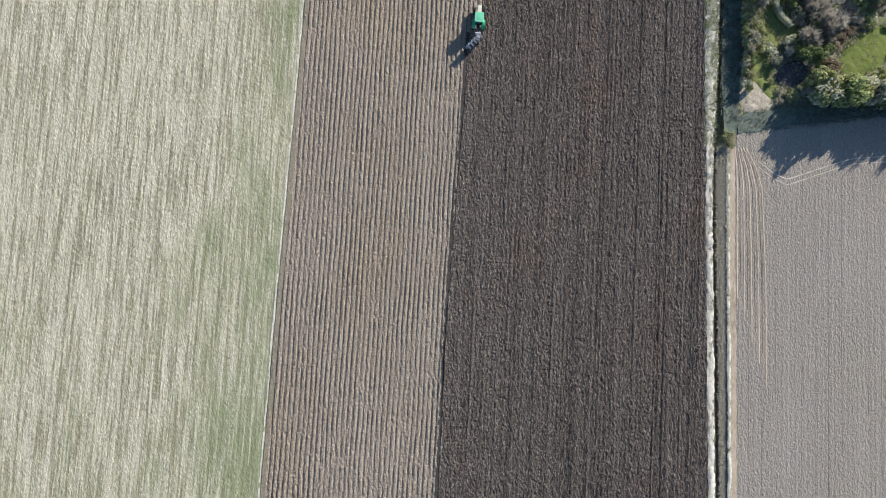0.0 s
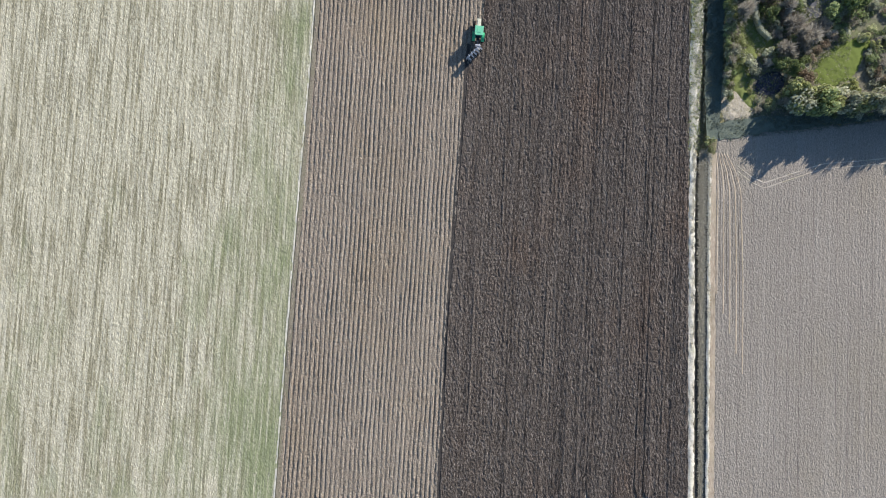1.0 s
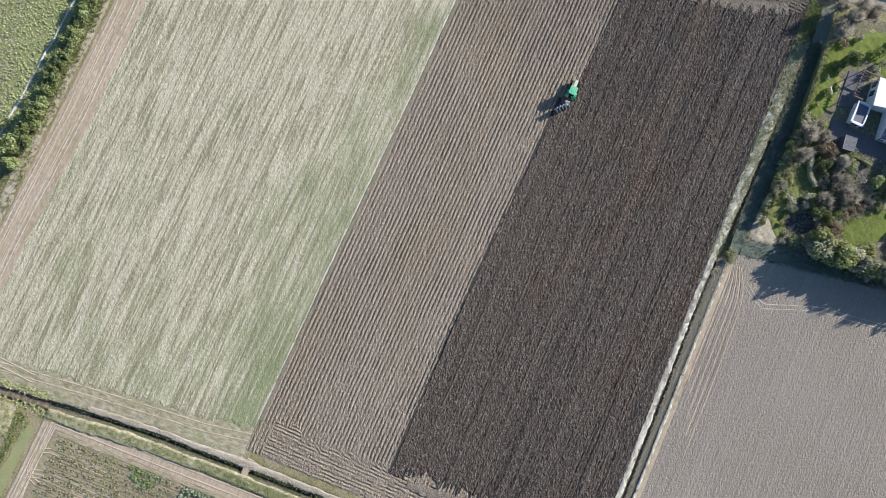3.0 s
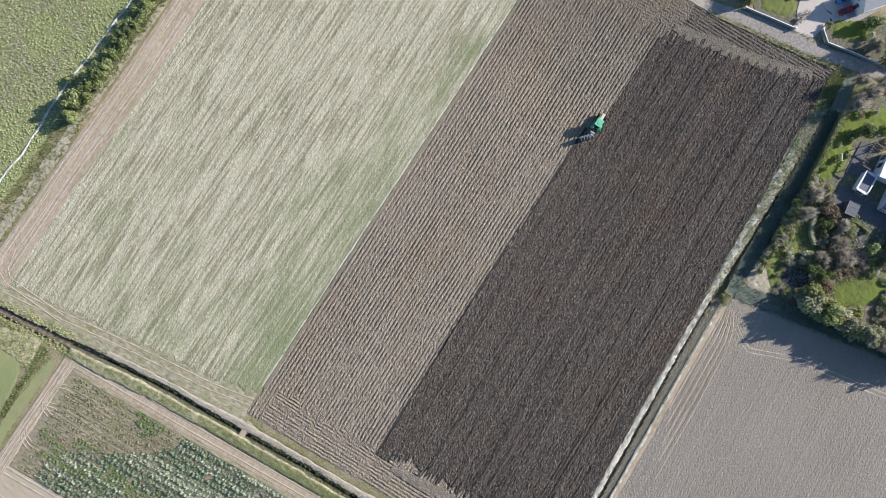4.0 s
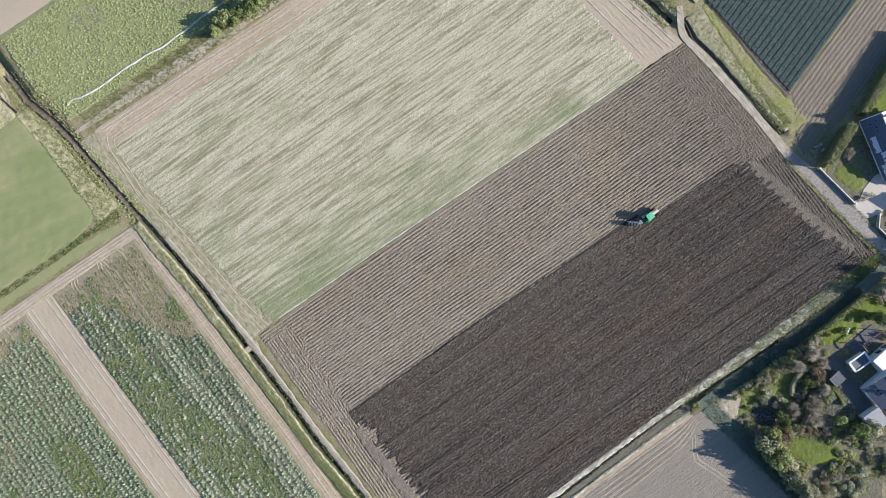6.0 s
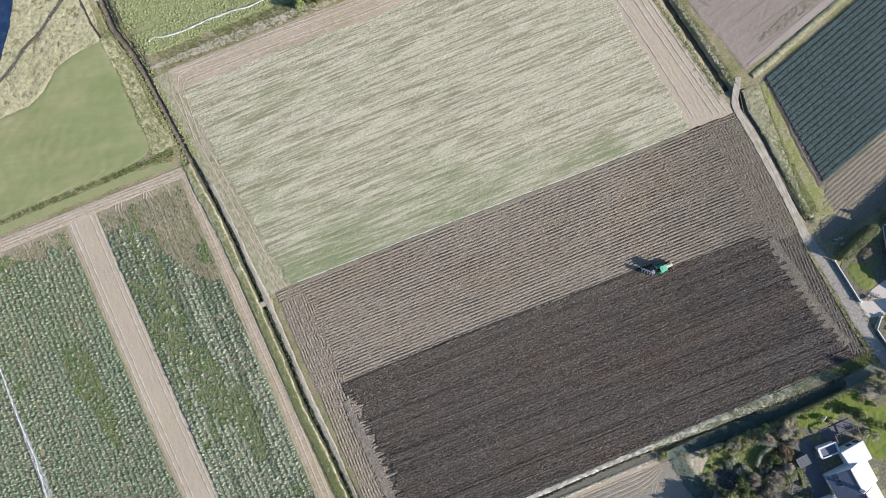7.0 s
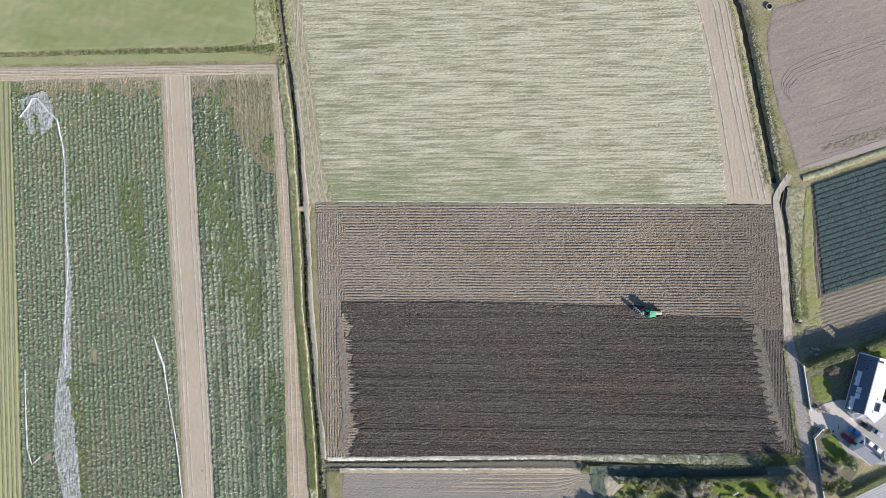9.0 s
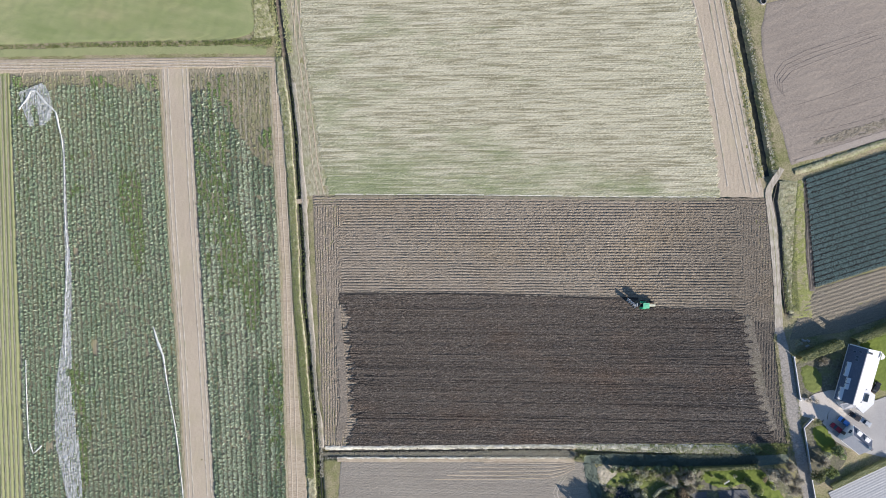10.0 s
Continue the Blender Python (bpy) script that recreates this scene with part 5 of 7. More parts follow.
def beside(line, n, low, high, seed, both=True):
    """Random places beside a polyline."""
    r = np.random.RandomState(seed)
    p = np.array(line, float)
    d = np.concatenate([[0], np.cumsum(np.hypot(*np.diff(p, axis=0).T))])
    t = r.rand(n) * d[-1]
    x, y = np.interp(t, d, p[:, 0]), np.interp(t, d, p[:, 1])
    k = np.clip(np.searchsorted(d, t) - 1, 0, len(p) - 2)
    seg = p[k + 1] - p[k]
    seg = seg / np.linalg.norm(seg, axis=1, keepdims=True)
    o = r.uniform(low, high, n) * (np.where(r.rand(n) < 0.5, -1, 1) if both else 1)
    return np.column_stack([x - seg[:, 1] * o, y + seg[:, 0] * o])


def scatter(n, x0, x1, y0, y1, seed, keep=None):
    r = np.random.RandomState(seed)
    p = np.column_stack([r.uniform(x0, x1, n), r.uniform(y0, y1, n)])
    return p[keep(p[:, 0], p[:, 1])] if keep else p


def rosettes(name, xy, size, z, material, label, category, seed, leaves=6):
    """Field vegetables as rosettes of broad leaves: one uncountable crop."""
    r = np.random.RandomState(seed)
    n = len(xy)
    size = np.broadcast_to(size, (n,)) * r.uniform(0.7, 1.25, n)
    t0 = r.rand(n) * 2 * math.pi
    verts = []
    for i in range(leaves):
        t = t0 + 2 * math.pi * i / leaves + 0.4 * r.randn(n)
        o = np.stack([np.cos(t), np.sin(t), 0 * t], 1)
        w = np.stack([-np.sin(t), np.cos(t), 0 * t], 1)
        up = np.array([0, 0, 1.0])
        s = size[:, None]
        tip = r.uniform(0.45, 1.15, (n, 1))
        b = np.column_stack([xy, np.full(n, z)])
        verts.append(np.stack([b + up * 0.05, b + s * (o * 0.5 - w * 0.36 + up * 0.42), b + s * (o * 0.98 + up * tip), b + s * (o * 0.5 + w * 0.36 + up * 0.5)], 1))
    v = np.stack(verts, 1).reshape(-1, 3)
    return tagged(new(name, mesh_from(name, v, np.arange(len(v)).reshape(-1, 4), material)), label, category, "", "stuff")


def crop_rows(west, east, y0, y1, pitch, step, seed, gaps):
    """Places of plants in rows that fan with the field's two long edges."""
    r = np.random.RandomState(seed)
    wide = float(np.mean(line_at(east, [y0, y1]) - line_at(west, [y0, y1])))
    beds = int(wide / pitch)
    k = np.sort(np.concatenate([(np.arange(beds) + 0.37) / beds, (np.arange(beds) + 0.63) / beds]))
    y = np.arange(y0, y1, step)
    K, Y = np.meshgrid(k, y, indexing="ij")
    Y = Y + r.uniform(-0.32, 0.32, Y.shape)
    X = line_at(west, Y) + (line_at(east, Y) - line_at(west, Y)) * K + r.uniform(-0.11, 0.11, Y.shape)
    ok = gaps(X, Y, K) & (r.rand(*X.shape) > 0.06)
    return np.column_stack([X[ok], Y[ok]])


C1W, C1E = [(-154, 52), (-153.5, -10), (-153, -140)], [(-103.6, 52), (-101.7, 0), (-99.6, -38), (-95.8, -140)]
C2W, C2E = [(-93.4, 52), (-91.2, 0), (-89.5, -38), (-84.9, -140)], [(-67.2, 52), (-65.8, 18), (-64.1, -18), (-62.3, -140)]


def gaps_one(x, y, k):
    ragged = y < 47 - 4 * bumps(x * 0.3, y * 0, 3)
    return ragged & (bumps(x * 0.5, y * 0.06, 5) > 0.05)


def gaps_two(x, y, k):
    edge = 45 - 25 * np.clip((k - 0.28) / 0.6, 0, 1)
    return (y < edge - 3 * bumps(x * 0.4, y * 0, 3)) & (bumps(x * 0.5, y * 0.06, 6) > 0.05)


# beds smothered by weeds: middle and half sizes
WEEDY = [(-115.4, 10.2, 3.2, 11), (-111.9, -4.7, 3.2, 13), (-78.6, -7.5, 3.6, 10), (-73.9, -21.4, 4.0, 14), (-112.9, 8.3, 3.5, 12), (-80.7, -9.7, 4.5, 15), (-67.6, 28.1, 3.0, 4.0)]


def weed_patch(x, y):
    w = 0.78 * bumps(x * 0.10, y * 0.028, 8)
    for cx, cy, rx, ry in WEEDY:
        w = np.maximum(w, 0.95 - 0.4 * (((x - cx) / rx) ** 2 + ((y - cy) / ry) ** 2))
    return w + 0.3 * (bumps(x * 0.7, y * 0.3, 9) - 0.5)


def bed_crop(west, east, gaps, seed):
    """A vegetable field: grey-green plants, paler rows, and weeds that smother some beds."""
    p = crop_rows(west, east, -112, 49, 1.65, 0.72, seed, gaps)
    x, y = p[:, 0], p[:, 1]
    w = weed_patch(x, y)
    p = p[(w < 0.65) | (np.random.RandomState(seed).rand(len(p)) < 0.22)]
    faded = bumps(p[:, 0] * 0.75, p[:, 1] * 0.02, 30 + seed) > 0.52
    rosettes("cabbages", p[~faded], 0.60, 0.08, "cabbage", "rows of grey-green leafy cabbages", "cabbages", 20 + seed)
    rosettes("cabbages", p[faded], 0.58, 0.08, "palecabbage", "rows of faded pale green cabbages", "cabbages", 25 + seed)
    wide = float(np.mean(line_at(east, [-112, 49]) - line_at(west, [-112, 49])))
    beds = int(wide / 1.65)
    for i in range(beds + 1):
        ys = np.array([49.5, 30, 0, -38, -75, -112])
        xs = line_at(west, ys) + (line_at(east, ys) - line_at(west, ys)) * i / beds
        worn = np.random.RandomState(700 + 31 * seed + i).rand() < 0.6
        strip("furrow", list(zip(xs, ys)), 0.5 if worn else 0.4, "furrow" if worn else "cropsoil", "pale worn furrow between vegetable beds" if worn else "dark furrow between vegetable beds", "furrow", z=0.12, step=1.2, rough=0.08, ragged=0.6, across=3)


bed_crop(C1W, C1E, gaps_one, 1)
bed_crop(C2W, C2E, gaps_two, 2)
def bed_weeds(west, east, seed):
    """Low weeds along the beds: thick in patches, thin on the bare ends."""
    p = crop_rows(west, east, -112, 49, 1.65, 0.28, seed, lambda x, y, k: np.ones(x.shape, bool))
    r = np.random.RandomState(seed)
    p = p + r.uniform(-0.3, 0.3, p.shape) * np.array([1.0, 0.5])
    w = weed_patch(p[:, 0], p[:, 1])
    ends = (w <= 0.60) & (p[:, 1] > 18) & (r.rand(len(p)) < 0.5)
    rosettes("weeds", p[w > 0.60], 0.42, 0.1, "greenweed", "bright green weeds along vegetable beds", "weeds", seed, 3)
    rosettes("weeds", p[ends], 0.34, 0.1, "endweed", "sparse yellow-olive weeds on bare bed ends", "weeds", seed + 9, 4)


bed_weeds(C1W, C1E, 33)
bed_weeds(C2W, C2E, 34)
for k in range(10):
    strip("furrow", [(-171 + 1.65 * k, 49.5), (-170.6 + 1.65 * k, -30), (-170 + 1.65 * k, -112)], 0.5, "furrow", "pale furrow between rows of young crop", "furrow", z=0.1, step=1.2, rough=0.06, ragged=0.6, across=3)

# blue-green vegetable bed: rows along its north edge
P0, PU, PV = np.array([100.6, 14.2]), np.array([0.949, 0.316]), np.array([0.108, -0.994])


def blue_rows():
    r = np.random.RandomState(5)
    pts = []
    for j in range(21):
        for lane in (-0.46, -0.15, 0.15, 0.46):
            v = 0.8 + j * 1.62 + lane
            u = np.arange(0.3, 52, 0.42) + r.uniform(-0.1, 0.1)
            q = P0 + PU * u[:, None] + PV * v + r.uniform(-0.08, 0.08, (len(u), 2))
            pts.append(q)
    return np.concatenate(pts)


def quad_sheet(name, p0, pu, pv, lu, lv, du, dv, relief, material, label, category):
    u, v = np.meshgrid(np.linspace(0, lu, int(lu / du)), np.linspace(0, lv, int(lv / dv)), indexing="ij")
    X, Y = p0[0] + pu[0] * u + pv[0] * v, p0[1] + pu[1] * u + pv[1] * v
    return sheet(name, X, Y, relief(u, v), material, label, category)


quad_sheet("vegetable_bed", P0 - PU * 0.3, PU, PV, 53, 33.8, 0.8, 0.16, lambda u, v: 0.22 + 0.11 * np.cos(2 * math.pi * (v - 0.8) / 1.62), "darksoil", "dark earth bed in ridges", "field")
rosettes("brassicas", blue_rows(), 0.27, 0.27, "bluecrop", "dense rows of dark blue-green brassicas", "brassicas", 24, 5)

# rough growth
tufts("ditch_grass", beside([(93.8, -34), (95.9, -42), (97.2, -50), (98.3, -58), (99.6, -66), (101.0, -72)], 420, 1.7, 2.5, 166), 0.06, 0.3, "hedge", "olive grass tufts along a lane", 166)
tufts("ditch_grass", beside([(86, -70.6), (90, -70.6), (94, -70.2), (97, -70.4)], 500, -1.8, 1.6, 167, False), 0.04, 0.34, "weed", "olive grass tufts at a field corner", 167)
tufts("dry_grass", beside(WEST_DITCH[7:], 3600, 0.3, 1.3, 165), -0.4, 0.44, "weed", "olive grass hanging over a ditch", 165)
# tufts in the same shade-toned colour as the two bands
tufts("ditch_grass", beside([(36, -75.0), (45, -74.9), (60, -74.9), (75, -74.7), (88, -74.3)], 1900, -2.1, 2.1, 161, False), 0.08, 0.36, "shadedblade", "grass tufts in a ditch with shade put into their dark colour", 161)
tufts("ditch_grass", beside([(35.6, -76.2), (37.0, -82), (38.6, -92), (42.6, -112), (45.6, -128)], 1500, -2.2, 2.2, 162, False), 0.08, 0.36, "shadedblade", "grass tufts beside a garden boundary with tree shade put into their dark colour", 162)
tufts("garden_grass", scatter(2600, 38.5, 68, -104, -77.6, 163), 0.03, 0.34, "weed", "green grass tufts among garden shrubs", 163)
tufts("garden_grass", scatter(1500, 38.5, 68, -104, -77.6, 164), 0.03, 0.34, "reed", "pale dead stems among garden shrubs", 164)
tufts("dry_grass", beside([(31, -71.0), (51, -71.3), (75, -71.2), (87, -71.0)], 1200, -1.0, 1.0, 41, False), 0.10, 0.34, "reed", "pale dry tall grass along a ditch", 41)
tufts("dry_grass", beside(SOUTH_DITCH[:5], 2200, 1.4, 2.0, 42), 0.05, 0.22, "reed", "pale dry tall grass along a ditch", 42)
tufts("reeds", beside(SOUTH_DITCH[:5], 4200, -1.15, -0.1, 57, False), -0.5, 0.6, "reed", "pale reeds standing in a shaded ditch", 57)
tufts("ditch_grass", beside([(31, -71.0), (51, -71.1), (75, -71.0), (88, -70.4)], 700, -1.3, 1.3, 58, False), 0.1, 0.4, "weed", "green tufts in pale dry grass", 58)
tufts("ditch_grass", beside([(92.6, -34), (93.6, -42), (94.7, -51), (95.9, -60), (97.6, -69)], 200, -0.6, 0.6, 59, False), 0.1, 0.3, "weed", "green tufts along a lane", 59)
tufts("ditch_grass", beside(WEST_DITCH[7:23], 2600, -3.3, -1.3, 43, False), 0.2, 0.3, "weed", "green grass tufts on a ditch bank", 43)
tufts("ditch_grass", beside(WEST_DITCH[2:8], 1000, 0.8, 2.6, 143), 0.0, 0.32, "limebush", "green grass tufts beside a narrow ditch", 143)
tufts("ditch_grass", beside(WEST_DITCH[7:23], 3000, -3.2, -1.2, 144, False), 0.2, 0.3, "limebush", "yellow-green grass tufts on a ditch bank", 144)
tufts("dry_grass", beside(WEST_DITCH[7:23], 1500, 1.0, 2.0, 44, False), 0.05, 0.26, "reed", "straw-coloured grass tufts on a ditch bank", 44)
tufts("ditch_grass", beside(EAST_DITCH[1:], 900, 1.6, 3.6, 45), -0.1, 0.3, "weed", "green grass tufts on a ditch bank", 45)
tufts("dry_grass", beside(EAST_DITCH[1:], 800, 1.5, 2.6, 46), -0.1, 0.32, "reed", "straw-coloured grass tufts on a ditch bank", 46)
tufts("ditch_grass", beside([(95.6, 13.5), (95.8, 0), (96.6, -18), (97.6, -27)], 1700, -1.8, 2.4, 47, False), 0.05, 0.22, "limebush", "bright green grass on a verge", 47)
tufts("ditch_grass", beside([(97.4, 16.2), (104, 18.2), (121, 24.2), (148, 33)], 1800, -0.9, 0.9, 48, False), 0.2, 0.2, "limebush", "bright green grass on a ridge", 48)


def north_rough(x, y):
    return (y > line_at([(-172, 84), (-110, 87.6), (-101, 87.7), (-95, 90.5), (-90, 95), (-83.4, 97), (-74, 98), (-70, 99)], x, 0) + 0.3) & (away(x, y, WEST_DITCH) > 2)


tufts("dry_grass", scatter(1500, -112, -75, 86, 118, 49, north_rough), 0.05, 0.26, "reed", "straw-coloured rough grass", 49, 5)
tufts("ditch_grass", scatter(900, -112, -75, 86, 118, 50, north_rough), 0.05, 0.26, "weed", "green tufts in rough grass", 50, 5)
rosettes("scrub", scatter(3600, -140, -107, 96, 126, 55, lambda x, y: (x < -109.6 + 0.0 * y) & (y > 96.2 - 0.25 * (x + 110)  - 6 * bumps(x * 0.2, y * 0, 3))), 0.62, 0.15, "scrub", "grey leafless low scrub beside a pond", "scrub", 55, 5)
tufts("ditch_grass", scatter(700, -172, -66, 58.3, 59.6, 51), -0.05, 0.42, "weed", "green tufts along a meadow edge", 51)
tufts("ditch_grass", scatter(1300, -73, -66, 57, 100, 52, lambda x, y: (x > line_at([(-85, 59.5), (-74, 61), (-71.6, 63.5), (-72.6, 71), (-73, 86.9), (-74.4, 98)], y) + 0.2) & (away(x, y, WEST_DITCH) > 1.5)), -0.05, 0.4, "limebush", "green tufts along a meadow edge", 52)
rosettes("weeds", scatter(17000, -66, 70, 88, 118, 53, lambda x, y: (away(x, y, WEST_DITCH) > 3) & (bumps(x * 0.35, y * 0.35, 2) > 0.1)), 0.34, 0.06, "fieldweed", "green weeds in a rough field", "weeds", 53, 4)
tufts("dry_grass", scatter(9000, -62, 70, 93, 118, 54, lambda x, y: (away(x, y, WEST_DITCH) > 3) & (bumps(x * 0.12, y * 0.12, 4) > 0.55)), 0.0, 0.5, "reed", "dry stalks in a weedy field", 54, 5)
tufts("ditch_grass", scatter(2600, -60, 62, 82.2, 88, 56), 0.0, 0.45, "weed", "green grass below bushes", 56)


# bushes on the north edge
for k in range(30):
    bx = -15.5 + k * 2.55 + RNG.uniform(-0.6, 0.6)
    plant("bush", "bush", bx, 84.9 + RNG.uniform(-0.6, 0.7), RNG.uniform(1.5, 2.3), RNG.uniform(2.4, 3.6) + (1.2 if k < 7 else 0), "rounded dark green bush in a field hedge", "bush", "bushes along the field edge", 860, 0.115)
plant("tree", "bush", -12.5, 86.2, 2.7, 5.6, "dark green tree at the end of a bush row", "tree", "", 520, 0.15, True)
plant("bush", "limebush", -8.2, 90.6, 1.3, 1.8, "light green bush beside a white hose", "bush", "", 330, 0.17)

# garden hedges
hedge("hedge", [(67.6, -77.0), (78, -76.4), (87.4, -75.8)], 1.0, 1.9, "hedge", "clipped olive-green garden hedge", 71)
hedge("hedge", [(99.4, -41.2), (104.6, -38.8), (111.2, -36.2)], 2.2, 4.0, "hedge", "thick clipped olive-green hedge beside a house", 72)
hedge("hedge", [(115.4, -35.6), (125, -31.4), (140, -25.2)], 2.0, 3.3, "hedge", "thick clipped olive-green hedge beside a lawn", 73)
hedge("hedge", [(55.8, -86.4), (57.8, -84.1), (60.5, -83.1), (63.9, -82.8), (66.2, -83.6)], 0.8, 1.3, "greybush", "low clipped grey-green curved hedge", 75)
hedge("hedge", [(66.4, -86.6), (66.2, -90.0), (66.3, -93.6), (66.0, -96.6)], 1.0, 1.1, "hedge", "low clipped olive hedge beside a terrace", 77)
hedge("hedge", [(110.5, -82), (119, -77.3), (128, -72.8)], 1.6, 1.2, "hedge", "low olive-green hedge along a field", 76)

BLOCKED = [(46, 57.5, -108, -95.8), (38, 50, -90.5, -77.5), (53.5, 66, -87.5, -79), (69, 86.5, -107, -84), (65, 70, -91, -85.5), (60, 69, -100, -93)]
KINDS = [("bush", "dense dark green garden shrub"), ("greybush", "grey-leaved rounded garden shrub"), ("limebush", "bright yellow-green garden shrub"), ("rustbush", "rust-brown bare garden shrub"), ("twig", "leafless grey twiggy garden shrub")]
r = np.random.RandomState(17)
count = 0
while count < 150:
    x, y = r.uniform(41, 70), r.uniform(-118, -78.5)
    if x < 40 - (y + 78) * 0.12 or any(a < x < b and c < y < d for a, b, c, d in BLOCKED):
        continue
    if 51.5 < x < 66 and -86.5 < y < -80.4:
        continue
    if 40 < x < 48 and -84 < y < -79 and r.rand() < 0.7:
        continue
    i = r.choice(5, p=[0.34, 0.26, 0.10, 0.12, 0.18])
    rad = r.uniform(0.7, 1.7)
    plant("shrub", KINDS[i][0], x, y, rad, rad * r.uniform(0.9, 1.4), KINDS[i][1], "shrub", "shrubs in the large garden", 520, 0.115)
    count += 1
low = 0
while low < 110:
    x, y = r.uniform(40.5, 71), r.uniform(-119, -78.2)
    if any(a < x < b and c < y < d for a, b, c, d in BLOCKED) or (51.5 < x < 66 and -86.5 < y < -80.4):
        continue
    i = r.choice(4, p=[0.35, 0.35, 0.2, 0.1])
    rad = r.uniform(0.7, 1.3)
    plant("shrub", KINDS[i][0], x, y, rad, rad * r.uniform(0.7, 1.0), KINDS[i][1].replace("garden", "low garden"), "shrub", "shrubs in the large garden", 330, 0.13)
    low += 1
for x, y, rad, h in ((74, -79.4, 0.8, 1.2), (77.5, -80.6, 1.0, 1.8), (81, -79.2, 0.7, 1.0), (84, -81.0, 1.2, 2.4), (88.5, -83.6, 1.3, 2.6), (92.6, -82.2, 1.1, 1.8), (91.5, -88.0, 1.4, 2.8), (95.4, -91.0, 1.2, 2.2), (79.6, -82.4, 0.8, 1.2)):
    i = r.randint(0, 3)
    plant("shrub", KINDS[i][0], x, y, rad, h, KINDS[i][1] + " on a lawn", "shrub", "shrubs on the lawn", 520, 0.115)
for k in range(40):
    plant("shrub", ("bush", "greybush", "hedge", "twig")[k % 4], 43 + k * 0.68 + r.uniform(-0.4, 0.4), -77.4 + r.uniform(-0.7, 0.3), r.uniform(0.9, 1.4), r.uniform(2.0, 3.0), "tall shrub along a garden edge", "shrub", "shrubs along the garden edge", 520, 0.11)
for k in range(11):
    y = -91.5 - 3.2 * k
    kind = ("greybush", "bush", "limebush", "greybush", "limebush", "greybush", "twig", "bush", "twig")[k % 9]
    plant("tree", kind, 40.6 - (y + 82) * 0.09 + r.uniform(-0.5, 0.8), y + r.uniform(-0.6, 0.6), r.uniform(2.2, 3.0), r.uniform(6.4, 8.4), {"bush": "dark green boundary tree beside a field", "limebush": "yellow-green boundary tree beside a field", "greybush": "grey-green boundary tree beside a field", "twig": "leafless boundary tree beside a field"}[kind], "tree", "trees along the garden boundary", 860, 0.115, True)
for k in range(19):
    y = -90.5 - 1.9 * k
    plant("tree", ("bush", "twig", "greybush", "hedge")[k % 4], 40.9 - (y + 82) * 0.09 + r.uniform(-0.5, 0.7), y + r.uniform(-0.4, 0.4), r.uniform(1.6, 2.2), r.uniform(4.6, 6.2), "small dense tree in the boundary row of a garden", "tree", "trees along the garden boundary", 860, 0.115, True)
# taller trees and single shrubs
def single(mat_name, x, y, rad, h, lab):
    plant("tree" if h > 3 else "shrub", mat_name, x, y, rad, h, lab, "tree" if h > 3 else "shrub", "", 860 if rad > 1.6 else 520, 0.115, h > 3)


GARDEN_WEST = [
    ("limebush", 44.6, -91.2, 2.7, 5.6, "yellow-green leafy tree beside an oval lawn"),
    ("limebush", 43.8, -95.2, 2.8, 6.0, "yellow-green leafy tree beside an oval lawn"),
    ("greybush", 43.0, -99.4, 3.0, 6.4, "grey-green leafy tree at a garden edge"),
    ("limebush", 46.6, -103.2, 1.8, 4.2, "yellow-green leafy tree beside an oval lawn"),
    ("twig", 43.4, -107.0, 2.8, 5.4, "leafless grey tree at a garden edge"),
    ("twig", 45.4, -113.0, 2.8, 6.0, "leafless grey tree at a garden edge"),
    ("hedge", 41.2, -86.4, 1.4, 1.8, "olive shrub at a garden edge"),
    ("twig", 42.6, -89.6, 1.6, 2.6, "leafless shrub at a garden edge"),
    ("hedge", 31.5, -74.6, 1.0, 1.4, "pale green bush at a ditch end"),
    ("limebush", 33.4, -74.2, 1.2, 1.2, "pale green bush at a ditch end"),
]
